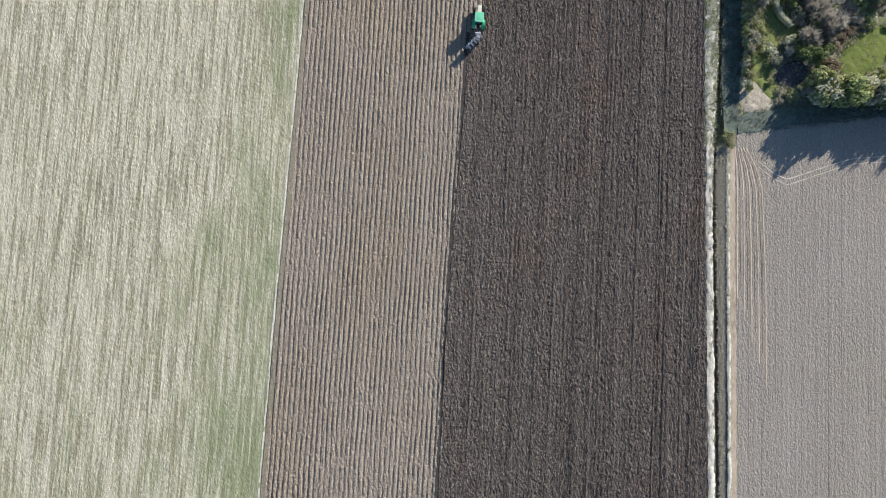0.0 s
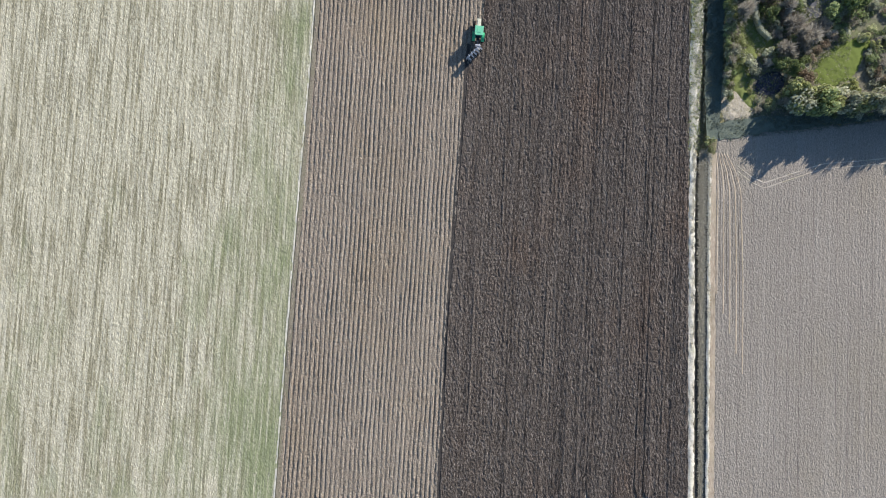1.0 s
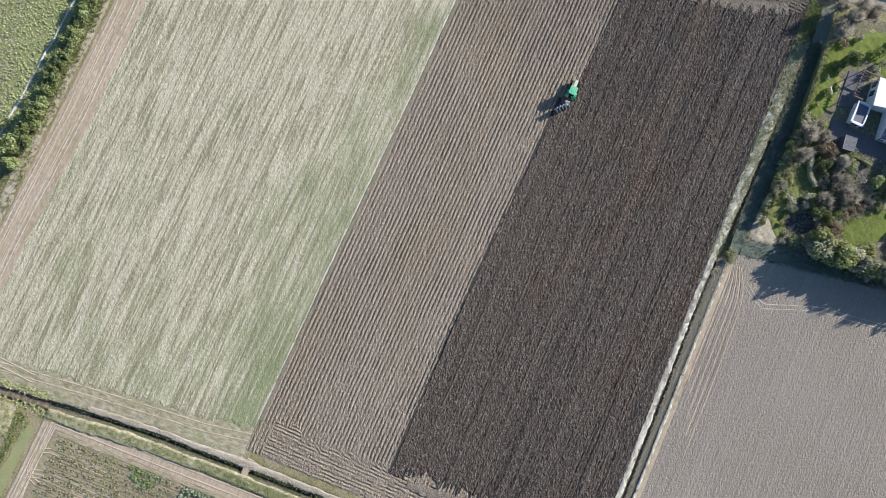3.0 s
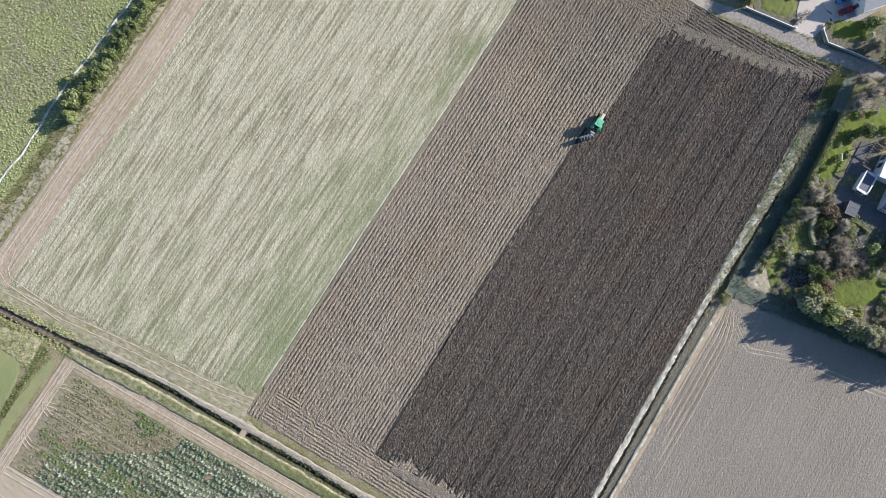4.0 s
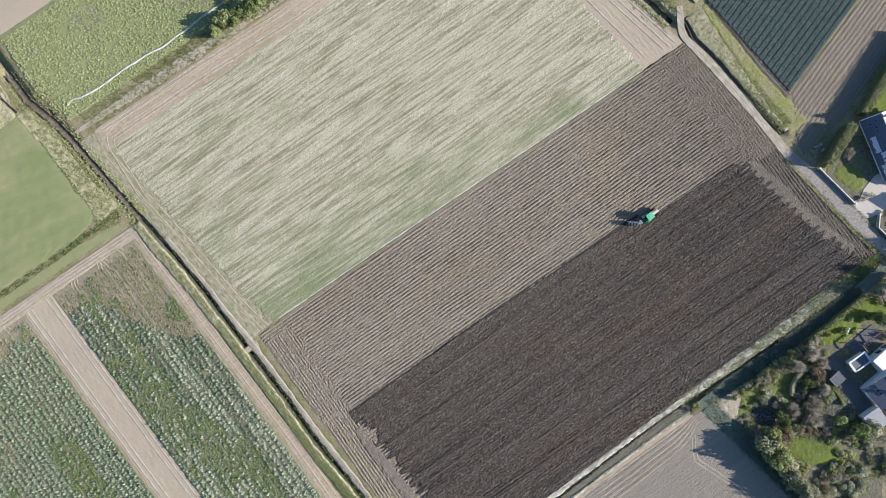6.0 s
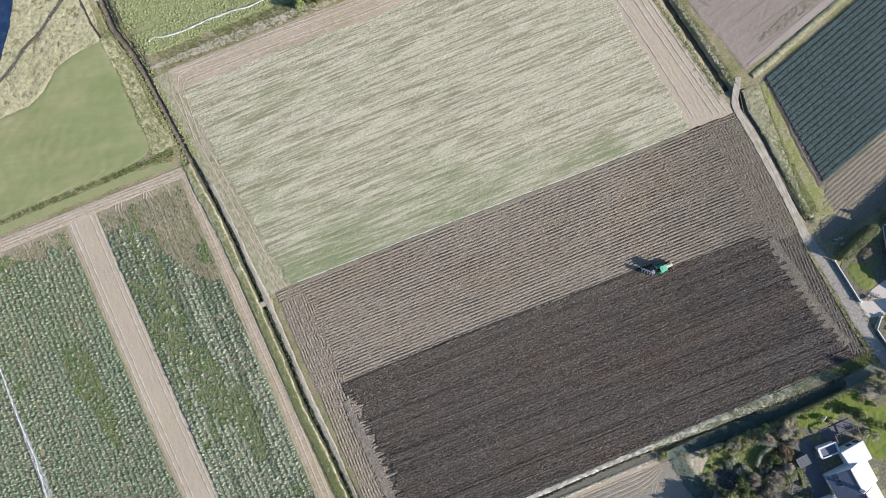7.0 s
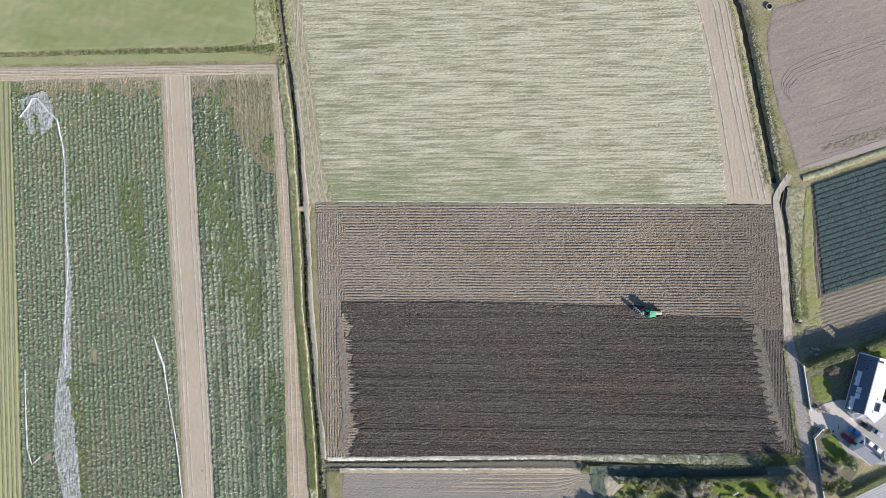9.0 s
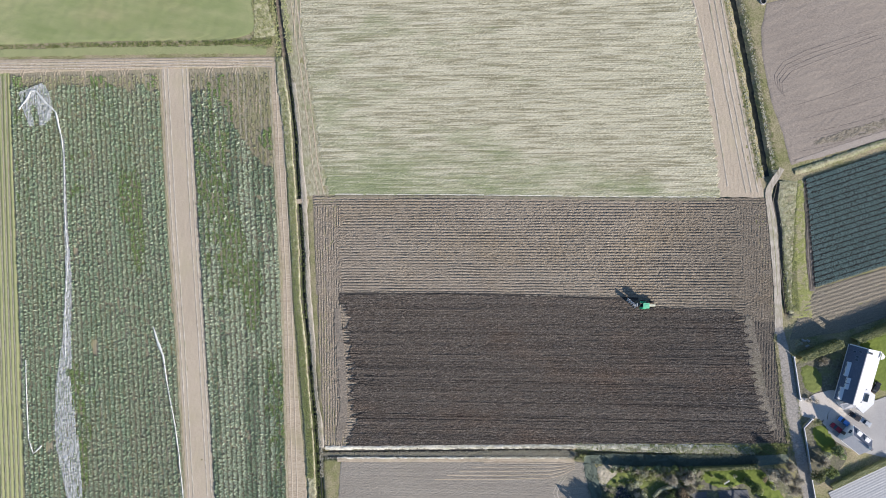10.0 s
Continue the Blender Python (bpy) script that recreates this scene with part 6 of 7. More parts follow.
GARDEN_ROUND = [
    ("greybush", 52.2, -78.6, 1.9, 2.6, "pale grey-green rounded shrub beside a ditch"),
    ("limebush", 54.9, -80.0, 1.3, 2.2, "pale yellow-green rounded shrub beside a lawn"),
    ("greybush", 48.6, -83.1, 1.2, 1.9, "small grey rounded shrub on a lawn"),
    ("greybush", 49.8, -77.6, 0.9, 1.4, "small grey shrub beside a ditch"),
    ("bush", 60.9, -86.2, 1.6, 3.2, "dark green shrub inside a curved hedge"),
    ("greybush", 52.8, -85.8, 1.2, 1.9, "grey rounded shrub beside a sunken bed"),
    ("greybush", 42.8, -84.4, 0.8, 1.0, "grey rounded shrub beside a dark hollow"),
    ("bush", 43.0, -86.6, 1.1, 1.5, "dark green shrub beside a dark hollow"),
    ("limebush", 44.0, -90.0, 1.2, 1.8, "yellow-green shrub beside a dark hollow"),
    ("greybush", 46.6, -91.8, 1.2, 1.8, "grey rounded shrub beside a dark hollow"),
    ("bush", 49.6, -91.0, 1.7, 3.4, "dark green shrub beside a dark hollow"),
    ("bush", 50.8, -88.2, 1.7, 3.2, "dark green shrub beside a dark hollow"),
    ("twig", 50.4, -85.6, 1.4, 2.2, "leafless twiggy shrub beside a dark hollow"),
    ("bush", 46.6, -82.6, 0.8, 1.0, "dark green shrub beside a dark hollow"),
    ("hedge", 44.4, -82.4, 0.7, 0.9, "olive shrub beside a dark hollow"),
    ("twig", 40.6, -84.6, 0.9, 1.2, "leafless twiggy shrub at a garden edge"),
    ("bush", 63.6, -91.5, 1.7, 3.2, "dark green shrub in a garden"),
    ("rustbush", 65.2, -86.1, 1.6, 2.8, "rust-brown shrub inside a curved hedge"),
    ("greybush", 58.4, -87.6, 1.3, 2.0, "grey shrub inside a curved hedge"),
    ("bush", 62.6, -84.8, 1.1, 2.2, "dark green shrub inside a curved hedge"),
    ("bush", 62.0, -77.2, 1.5, 3.0, "dark green shrub beside a ditch"),
    ("bush", 57.8, -78.2, 1.5, 2.9, "dark green shrub beside a ditch"),
    ("twig", 53.4, -89.4, 2.6, 3.8, "pale leafless spreading tree in a garden"),
    ("twig", 57.0, -94.4, 2.8, 3.8, "pale leafless spreading tree in a garden"),
    ("twig", 59.0, -90.4, 2.6, 3.6, "pale leafless spreading tree in a garden"),
    ("rustbush", 64.3, -84.9, 2.2, 3.0, "rust-brown spreading tree beside a hedge"),
    ("rustbush", 52.4, -95.6, 1.0, 1.2, "rust-brown shrub along an oval lawn"),
    ("rustbush", 54.2, -96.8, 1.1, 1.2, "rust-brown shrub along an oval lawn"),
    ("rustbush", 55.8, -98.4, 1.1, 1.3, "rust-brown shrub along an oval lawn"),
    ("rustbush", 57.2, -100.4, 1.0, 1.2, "rust-brown shrub along an oval lawn"),
    ("greybush", 58.4, -102.8, 1.1, 1.3, "grey shrub along an oval lawn"),
]
GARDEN_MIDDLE = [
    ("twig", 60.5, -79.6, 2.3, 5.2, "leafless grey tree beside a ditch"),
    ("twig", 66.5, -79.4, 2.5, 5.0, "leafless grey tree beside a ditch"),
    ("twig", 55.6, -93.0, 2.5, 4.4, "leafless grey-brown tree in a garden"),
    ("twig", 67.0, -83.4, 2.0, 3.4, "leafless grey-brown tree beside a hedge"),
    ("twig", 63.0, -90.0, 2.3, 3.6, "leafless grey-brown tree in a garden"),
    ("twig", 58.8, -96.4, 2.4, 3.4, "leafless grey tree in a garden"),
    ("bush", 64.0, -103.0, 2.6, 6.0, "dark green tree beside a terrace"),
    ("greybush", 67.4, -104.6, 2.4, 5.6, "grey-green tree beside a terrace"),
    ("bush", 61.6, -98.6, 2.0, 4.6, "dark green tree beside a terrace"),
]
GARDEN_EAST = [
    ("bush", 87.0, -82.4, 2.0, 3.8, "dark green tree on a lawn"),
    ("twig", 91.0, -77.4, 2.2, 5.6, "leafless tree beside a lane"),
    ("rustbush", 90.0, -79.8, 1.0, 1.6, "reddish shrub on a green lawn"),
    ("greybush", 86.8, -88.6, 1.5, 2.4, "grey rounded tree beside a terrace"),
    ("greybush", 89.4, -90.6, 1.6, 2.4, "grey rounded tree beside a terrace"),
]
LANE_SIDE = [
    ("twig", 95.0, -78.0, 2.4, 6.2, "leafless tree beside a lane"),
    ("twig", 97.6, -82.0, 2.4, 6.4, "leafless tree beside a lane"),
    ("twig", 96.6, -74.8, 2.1, 6.2, "leafless tree beside a lane"),
    ("twig", 98.2, -79.2, 2.2, 6.4, "leafless tree beside a lane"),
    ("greybush", 99.4, -37.0, 1.2, 2.2, "grey-leaved shrub at a gateway"),
    ("twig", 103.4, -54.6, 1.3, 1.2, "brown twiggy shrub beside a driveway"),
    ("bush", 95.4, 70.6, 1.4, 2.6, "dark green bush at a field corner"),
]
YARD_SIDE = [
    ("twig", 106.6, -42.2, 1.8, 2.4, "pale twiggy tree on a lawn"),
    ("twig", 105.4, -55.0, 1.0, 1.0, "brown twiggy shrub beside a driveway"),
    ("hedge", 105.4, -61.6, 1.2, 1.4, "olive rounded shrub beside a wall"),
    ("bush", 111.6, -70.6, 2.2, 4.0, "dark green tree beside a yard"),
    ("twig", 106.4, -73.2, 2.4, 5.4, "leafless twiggy tree in a front garden"),
    ("greybush", 108.8, -72.0, 1.4, 2.2, "grey-leaved shrub in a front garden"),
    ("hedge", 105.6, -77.6, 2.2, 5.2, "olive-leaved tree in a front garden"),
    ("bush", 109.0, -75.8, 2.2, 5.0, "dark green tree in a front garden"),
    ("bush", 123.4, -33.6, 1.1, 1.8, "dark green shrub below a hedge"),
]
for planted in (GARDEN_WEST, GARDEN_ROUND, GARDEN_MIDDLE, GARDEN_EAST, LANE_SIDE, YARD_SIDE):
    for row in planted:
        single(*row)


# ---- crop fleece and hoses ----
def rope(name, line, radius, material, label, category, seed, z=0.55):
    """A limp rolled length lying along a polyline, thick and thin by turns."""
    r = np.random.RandomState(seed)
    p = np.array(line, float)
    d = np.concatenate([[0], np.cumsum(np.hypot(*np.diff(p, axis=0).T))])
    s = np.linspace(0, d[-1], int(d[-1] / 0.35))
    x = np.interp(s, d, p[:, 0]) + 0.3 * (bumps(s * 0.25, s * 0, seed) - 0.5)
    y = np.interp(s, d, p[:, 1]) + 0.3 * (bumps(s * 0.25, s * 0, seed + 1) - 0.5)
    tx, ty = np.gradient(x), np.gradient(y)
    k = np.hypot(tx, ty)
    nx, ny = -ty / k, tx / k
    rad = (np.interp(s, d, radius) if np.ndim(radius) else radius) * (0.6 + 0.8 * bumps(s * 0.7, s * 0, seed + 2))
    a = np.linspace(0, math.pi, 6)[None, :]
    wob = rad[:, None] * (0.8 + 0.4 * r.rand(len(s), 6))
    X = x[:, None] + nx[:, None] * np.cos(a) * wob
    Y = y[:, None] + ny[:, None] * np.cos(a) * wob
    Z = z - 0.12 + np.sin(a) * np.minimum(wob, 0.3)
    ob = sheet(name, X, Y, Z, material, label, category, "stuff")
    ob["kind"] = ""
    return ob


def fleece(name, line, width, label, seed, cover=0.5):
    """A torn crop cover laid over plants: threads and rags with gaps."""
    p = np.array(line, float)
    d = np.concatenate([[0], np.cumsum(np.hypot(*np.diff(p, axis=0).T))])
    s = np.linspace(0, d[-1], int(d[-1] / 0.3))
    x, y = np.interp(s, d, p[:, 0]), np.interp(s, d, p[:, 1])
    wd = np.interp(s, d, width)
    tx, ty = np.gradient(x), np.gradient(y)
    k = np.hypot(tx, ty)
    v = np.linspace(-0.5, 0.5, 26)[None, :]
    X = x[:, None] - (ty / k)[:, None] * wd[:, None] * v
    Y = y[:, None] + (tx / k)[:, None] * wd[:, None] * v
    Z = 0.60 + 0.2 * (bumps(X * 1.6, Y * 1.6, seed) - 0.5)
    nu, nv = X.shape
    a = (np.arange(nu - 1)[:, None] * nv + np.arange(nv - 1)[None, :]).ravel()
    quads = np.stack([a, a + nv, a + nv + 1, a + 1], 1)
    cx, cy = X[:-1, :-1].ravel(), Y[:-1, :-1].ravel()
    u = np.broadcast_to(np.abs(v), X.shape)[:-1, :-1].ravel()
    keep = bumps(cx * 0.9, cy * 0.2, seed + 3) > 1 - cover + 0.5 * np.maximum(u - 0.3, 0)
    ob = new(name, mesh_from(name, np.stack([X, Y, Z], -1).reshape(-1, 3), quads[keep], "net"))
    return tagged(ob, label, "crop cover")


fleece("crop_cover", [(-136.3, 30), (-136.3, 5), (-135.8, -18), (-137, -38), (-138.5, -55), (-138, -72), (-135.6, -92), (-133, -112)], [0.5, 0.9, 2.2, 3.0, 6.0, 8.5, 5.5, 5.0], "torn white crop cover spread over cabbages", 81, 0.86)
fleece("crop_cover", [(-147, 45.5), (-145, 40), (-144.4, 33)], [9, 11, 7], "thin torn white crop cover on cabbage tops", 82, 0.7)
rope("rolled_cover", [(-151.5, 38.3), (-148.8, 41.6), (-147.2, 44.4), (-145.6, 44.4), (-142, 40.4), (-138.9, 37.4), (-137.2, 30), (-136.4, 22.4), (-136.6, 8), (-136.0, -10), (-137.4, -30), (-137.8, -44)], [0.3, 0.4, 0.4, 0.4, 0.4, 0.3, 0.22, 0.18, 0.18, 0.2, 0.2, 0.18], "fleece", "rolled white crop cover trailing through cabbages", "crop cover", 83)
rope("rolled_cover", [(-107.3, -33.6), (-106, -38), (-104.2, -43), (-102.4, -54.6), (-101, -64), (-99.4, -75.5), (-98.2, -91), (-97.5, -104)], [0.2, 0.4, 0.34, 0.2, 0.18, 0.18, 0.22, 0.2], "fleece", "rolled white crop cover trailing through cabbages", "crop cover", 84)
rope("rolled_cover", [(-151.6, -45), (-151.8, -60), (-151.4, -72), (-150.0, -77), (-147, -74)], 0.2, "fleece", "rolled white crop cover beside a young crop", "crop cover", 85)
rope("hose", [(-61, 92.3), (-59, 92.8), (-57, 91.9), (-50.3, 91.2), (-43.4, 91.6), (-35.3, 91.3), (-30, 90.5), (-24.6, 90.7), (-16.6, 91.2), (-6, 90.9), (5.5, 90.1), (22.8, 89.2), (40, 88.6), (60, 88)], 0.26, "fleece", "long white rolled cover beside a weedy field", "crop cover", 86, 0.2)


# ---- tractor and plough ----
def disc(bm, x, y, z, radius, width, seg=24, bevel=0.04):
    g = bmesh.ops.create_cone(bm, cap_ends=True, segments=seg, radius1=radius, radius2=radius, depth=width, matrix=pose(x, y, z, 90))
    rim = [e for e in {e for v in g["verts"] for e in v.link_edges} if abs(e.verts[0].co.y - e.verts[1].co.y) < 1e-4]
    bmesh.ops.bevel(bm, geom=rim, offset=bevel, segments=2, affect="EDGES")
    return bm


def lug_tyre(x, y, radius, width):
    bm = disc(bmesh.new(), x, y, radius, radius - 0.04, width, 28, 0.09)
    for i in range(22):
        t = 2 * math.pi * i / 22
        for side in (-1, 1):
            m = pose(x, y + side * width * 0.23, radius) @ Matrix.Rotation(t + side * 0.07, 4, "Y") @ pose(0, 0, radius - 0.03, 0, 0, side * 35)
            bmesh.ops.create_cube(bm, size=1, matrix=m @ Matrix.Diagonal((0.06, width * 0.5, 0.07, 1)))
    return bm


def tractor(m):
    ob = empty("tractor", m, "green tractor with a pale bonnet pulling a plough", "tractor")
    part("chassis", box(box(bmesh.new(), 0.4, 0, 0.85, 4.0, 0.62, 0.5, 0.05), 2.2, 0, 0.75, 0.5, 0.9, 0.3, 0.03), "darkmetal", ob)
    bm = box(bmesh.new(), 1.5, 0, 1.45, 2.0, 0.86, 0.75, 0.12)
    for v in bm.verts:
        if v.co.x > 2.0:
            v.co.y *= 0.82
            v.co.z -= 0.10 * (v.co.z > 1.5)
    bonnet = part("bonnet", bm, "cream", ob, "pale sun-bleached bonnet")
    bm = bmesh.new()
    for i in range(5):
        box(bm, 2.505, 0, 1.2 + 0.1 * i, 0.02, 0.6, 0.04)
    part("grille", bm, "darkmetal", bonnet)
    for sy in (-0.26, 0.26):
        part("headlight", boxed(2.50, sy, 1.62, 0.05, 0.2, 0.1, 0.02), "glass", bonnet)
    part("exhaust", box(box(bmesh.new(), 0.75, -0.52, 2.1, 0.1, 0.1, 1.3, 0.03), 0.75, -0.52, 1.6, 0.17, 0.17, 0.6, 0.04), "darkmetal", ob)
    bm = bmesh.new()
    for sx, sy in ((0.42, -0.68), (0.42, 0.68), (-1.2, -0.72), (-1.2, 0.72)):
        box(bm, sx, sy, 2.05, 0.09, 0.09, 1.5, 0.02)
    cab = part("cab_frame", bm, "green", ob)
    for x, y, sx, sy in ((-0.4, 0.71, 1.5, 0.02), (-0.4, -0.71, 1.5, 0.02), (0.44, 0, 0.02, 1.25), (-1.22, 0, 0.02, 1.32)):
        part("window", boxed(x, y, 2.1, sx, sy, 1.3), "glass", cab)
    bm = box(bmesh.new(), -0.4, 0, 2.92, 1.95, 1.72, 0.2, 0.08)
    roof = part("roof", bm, "lightgreen", ob, "flat faded green cab roof")
    part("roof_hatch", boxed(-0.4, 0, 3.04, 0.8, 0.8, 0.05, 0.02), "lightgreen", roof)
    for sy in (-0.55, 0.55):
        part("work_lamp", boxed(0.58, sy, 2.9, 0.08, 0.22, 0.12, 0.02), "glass", roof)
    part("beacon", disc(bmesh.new(), -1.2, 0.7, 3.08, 0.07, 0.12, 10, 0.01), "cream", roof)
    part("cab_floor", boxed(-0.4, 0, 1.3, 1.7, 1.4, 0.12, 0.03), "darkmetal", ob)
    part("seat", box(box(bmesh.new(), -0.65, 0, 1.6, 0.5, 0.5, 0.14, 0.05), -0.9, 0, 1.9, 0.12, 0.5, 0.6, 0.05), "rubber", ob)
    for sy in (-1, 1):
        for x, r, w, name, off in ((-1.05, 0.93, 0.62, "rear_wheel", 0.93), (1.72, 0.70, 0.48, "front_wheel", 0.90)):
            wheel = part(name, disc(bmesh.new(), x, sy * off, r, r * 0.55, w * 0.6, 20, 0.03), "cream", ob, "pale wheel disc")
            part("tyre", lug_tyre(x, sy * off, r, w), "rubber", wheel)
            part("hub", disc(bmesh.new(), x, sy * (off + w * 0.2), r, r * 0.16, w * 0.5, 12, 0.02), "darkmetal", wheel)
        bm = bmesh.new()
        arc = [radians(25 + 13 * i) for i in range(11)]
        rings = [[bm.verts.new((-1.05 + q * math.cos(t), sy * w, 0.93 + q * math.sin(t))) for q, w in ((1.02, 0.58), (1.02, 1.24), (1.06, 1.24), (1.06, 0.58))] for t in arc]
        for p, q in zip(rings[:-1], rings[1:]):
            for i in range(4):
                bm.faces.new((p[i], p[(i + 1) % 4], q[(i + 1) % 4], q[i]))
        bm.faces.new(rings[0]), bm.faces.new(rings[-1][::-1])
        bmesh.ops.recalc_face_normals(bm, faces=bm.faces)
        part("mudguard", bm, "green", ob)
        part("mirror", box(box(bmesh.new(), 0.45, sy * 1.05, 2.4, 0.06, 0.25, 0.35, 0.02), 0.45, sy * 0.85, 2.5, 0.04, 0.4, 0.04), "darkmetal", ob)
        part("link_arm", boxed(-2.2, sy * 0.42, 0.65, 1.1, 0.09, 0.12, 0.02), "darkmetal", ob)
        part("step", boxed(0.25, sy * 0.85, 0.8, 0.45, 0.3, 0.06, 0.02), "darkmetal", ob)
    part("top_link", boxed(-2.2, 0, 1.15, 1.1, 0.07, 0.07, 0.01), "steel", ob)
    part("front_weights", box(bmesh.new(), 2.75, 0, 0.85, 0.35, 0.9, 0.45, 0.06), "cream", ob, "pale front weight block")
    return ob


def plough(m):
    ob = empty("plough", m, "grey steel reversible plough hitched behind a tractor", "plough")
    a, b = Vector((-2.7, -0.5, 0)), Vector((-5.7, 2.05, 0))
    turn = math.degrees(math.atan2(b.y - a.y, b.x - a.x))
    mid = (a + b) / 2
    part("headstock", box(box(bmesh.new(), -2.75, 0, 0.95, 0.25, 1.0, 0.9, 0.04), -3.1, -0.2, 1.05, 0.7, 0.35, 0.35, 0.04), "steel", ob)
    part("beam", boxed(mid.x, mid.y, 1.05, (b - a).length, 0.2, 0.22, 0.03, turn), "steel", ob, "light grey diagonal steel beam")
    for i in range(5):
        p = a + (b - a) * ((i + 0.6) / 5)
        for up in (-1, 1):
            leg = part("leg", boxed(p.x - 0.15, p.y + 0.1, 1.05 + up * 0.45, 0.14, 0.09, 0.8, 0.02, 10), "steel", ob)
            bm = bmesh.new()
            grid = bmesh.ops.create_grid(bm, x_segments=6, y_segments=4, size=0.5)
            for v in grid["verts"]:
                u, w = v.co.x + 0.5, v.co.y + 0.5
                v.co = Vector((p.x - 0.55 * u - 0.18 * w, p.y + 0.1 - 1.15 * u + 0.25 * u * u, 1.05 + up * (0.42 + 0.5 * (1 - w) - 0.15 * u)))
            bmesh.ops.solidify(bm, geom=bm.faces, thickness=0.025)
            part("mouldboard", bm, "steel", leg, "bright worn curved mouldboard")
            part("share", boxed(p.x + 0.1, p.y - 0.22, 1.05 + up * 1.02, 0.5, 0.1, 0.05, 0.01, 30), "steel", leg)
    wheel = part("depth_wheel", disc(bmesh.new(), b.x - 0.3, b.y + 0.2, 0.36, 0.22, 0.16, 14, 0.02), "cream", ob)
    part("tyre", disc(bmesh.new(), b.x - 0.3, b.y + 0.2, 0.36, 0.36, 0.22, 18, 0.05), "rubber", wheel)
    return ob


TRACTOR_AT = pose(52.6, -25.05, 0.08, 0, 0, -1)
tractor(TRACTOR_AT)
plough(TRACTOR_AT)


# ---- cars ----
def car(m, paint, label):
    ob = empty("car", m @ Matrix.Diagonal((0.9, 0.92, 0.95, 1)), label, "car", "parked cars")
    bm = box(bmesh.new(), 0, 0, 0.58, 4.0, 1.68, 0.55, 0.14)
    part("body", bm, paint, ob)
    bm = box(bmesh.new(), -0.2, 0, 1.12, 2.3, 1.45, 0.58, 0.1)
    for v in bm.verts:
        if v.co.z > 1.2:
            v.co.x = -0.25 + (v.co.x + 0.25) * 0.66
            v.co.y *= 0.86
    cabin = part("cabin", bm, "glass", ob, "dark glazed cabin")
    part("roof", boxed(-0.25, 0, 1.43, 1.4, 1.18, 0.05, 0.02), paint, cabin)
    part("bonnet", boxed(1.42, 0, 0.86, 1.0, 1.4, 0.05, 0.02), paint, ob)
    for sx in (-1.22, 1.25):
        for sy in (-0.78, 0.78):
            w = part("wheel", disc(bmesh.new(), sx, sy, 0.31, 0.19, 0.2, 14, 0.02), "steel", ob)
            part("tyre", disc(bmesh.new(), sx, sy, 0.31, 0.31, 0.19, 18, 0.04), "rubber", w)
    for sy in (-0.6, 0.6):
        part("headlight", boxed(1.97, sy, 0.66, 0.08, 0.3, 0.14, 0.02), "white", ob)
        part("tail_light", boxed(-1.97, sy, 0.72, 0.08, 0.28, 0.14, 0.02), "red", ob)
        part("mirror", boxed(0.62, sy * 1.52, 0.98, 0.1, 0.16, 0.12, 0.03), paint, ob)
    for sx in (-2.0, 2.0):
        part("bumper", boxed(sx, 0, 0.42, 0.14, 1.6, 0.2, 0.05), "darkmetal", ob)
    return ob


car(pose(113.5, -61.0, 0.08, 0, 0, 142), "blue", "bright blue hatchback parked in a yard")
car(pose(111.3, -63.1, 0.08, 0, 0, 142), "red", "dark red hatchback parked in a yard")
car(pose(120.0, -61.2, 0.08, 0, 0, 148), "silver", "pale silver-grey car parked in a yard")
car(pose(116.9, -59.5, 0.08, 0, 0, 145), "black", "black car parked beside a house")
car(pose(122.9, -50.3, 0.08, 0, 0, 60), "black", "black car parked on a terrace behind a house")


# ---- houses ----
def slab(bm, pts, thick):
    """A thick plate over four corners."""
    top = [bm.verts.new(p) for p in pts]
    low = [bm.verts.new((p[0], p[1], p[2] - thick)) for p in pts]
    n = len(top)
    bm.faces.new(top), bm.faces.new(low[::-1])
    for i in range(n):
        bm.faces.new((top[i], low[i], low[(i + 1) % n], top[(i + 1) % n]))
    bmesh.ops.recalc_face_normals(bm, faces=bm.faces)
    return bm


def pane(parent, x, y, z, w, h, along, name="window"):
    """A window with frame, sill and glazing bar on a wall that runs along x or y."""
    sx, sy = (w, 0.1) if along == "x" else (0.1, w)
    fr = part(name, boxed(x, y, z, sx + 0.12 * (along == "x"), sy + 0.12 * (along == "y"), h + 0.12, 0.01), "white", parent)
    gx, gy = (w * 0.94, 0.14) if along == "x" else (0.14, w * 0.94)
    part("glass", boxed(x, y, z, gx, gy, h * 0.94), "glass", fr)
    bx, by = (0.05, 0.17) if along == "x" else (0.17, 0.05)
    part("bar", boxed(x, y, z, bx, by, h), "white", fr)
    part("sill", boxed(x, y, z - h / 2 - 0.08, sx + 0.15, sy + 0.15, 0.06, 0.01), "greyroof", fr)
    return fr


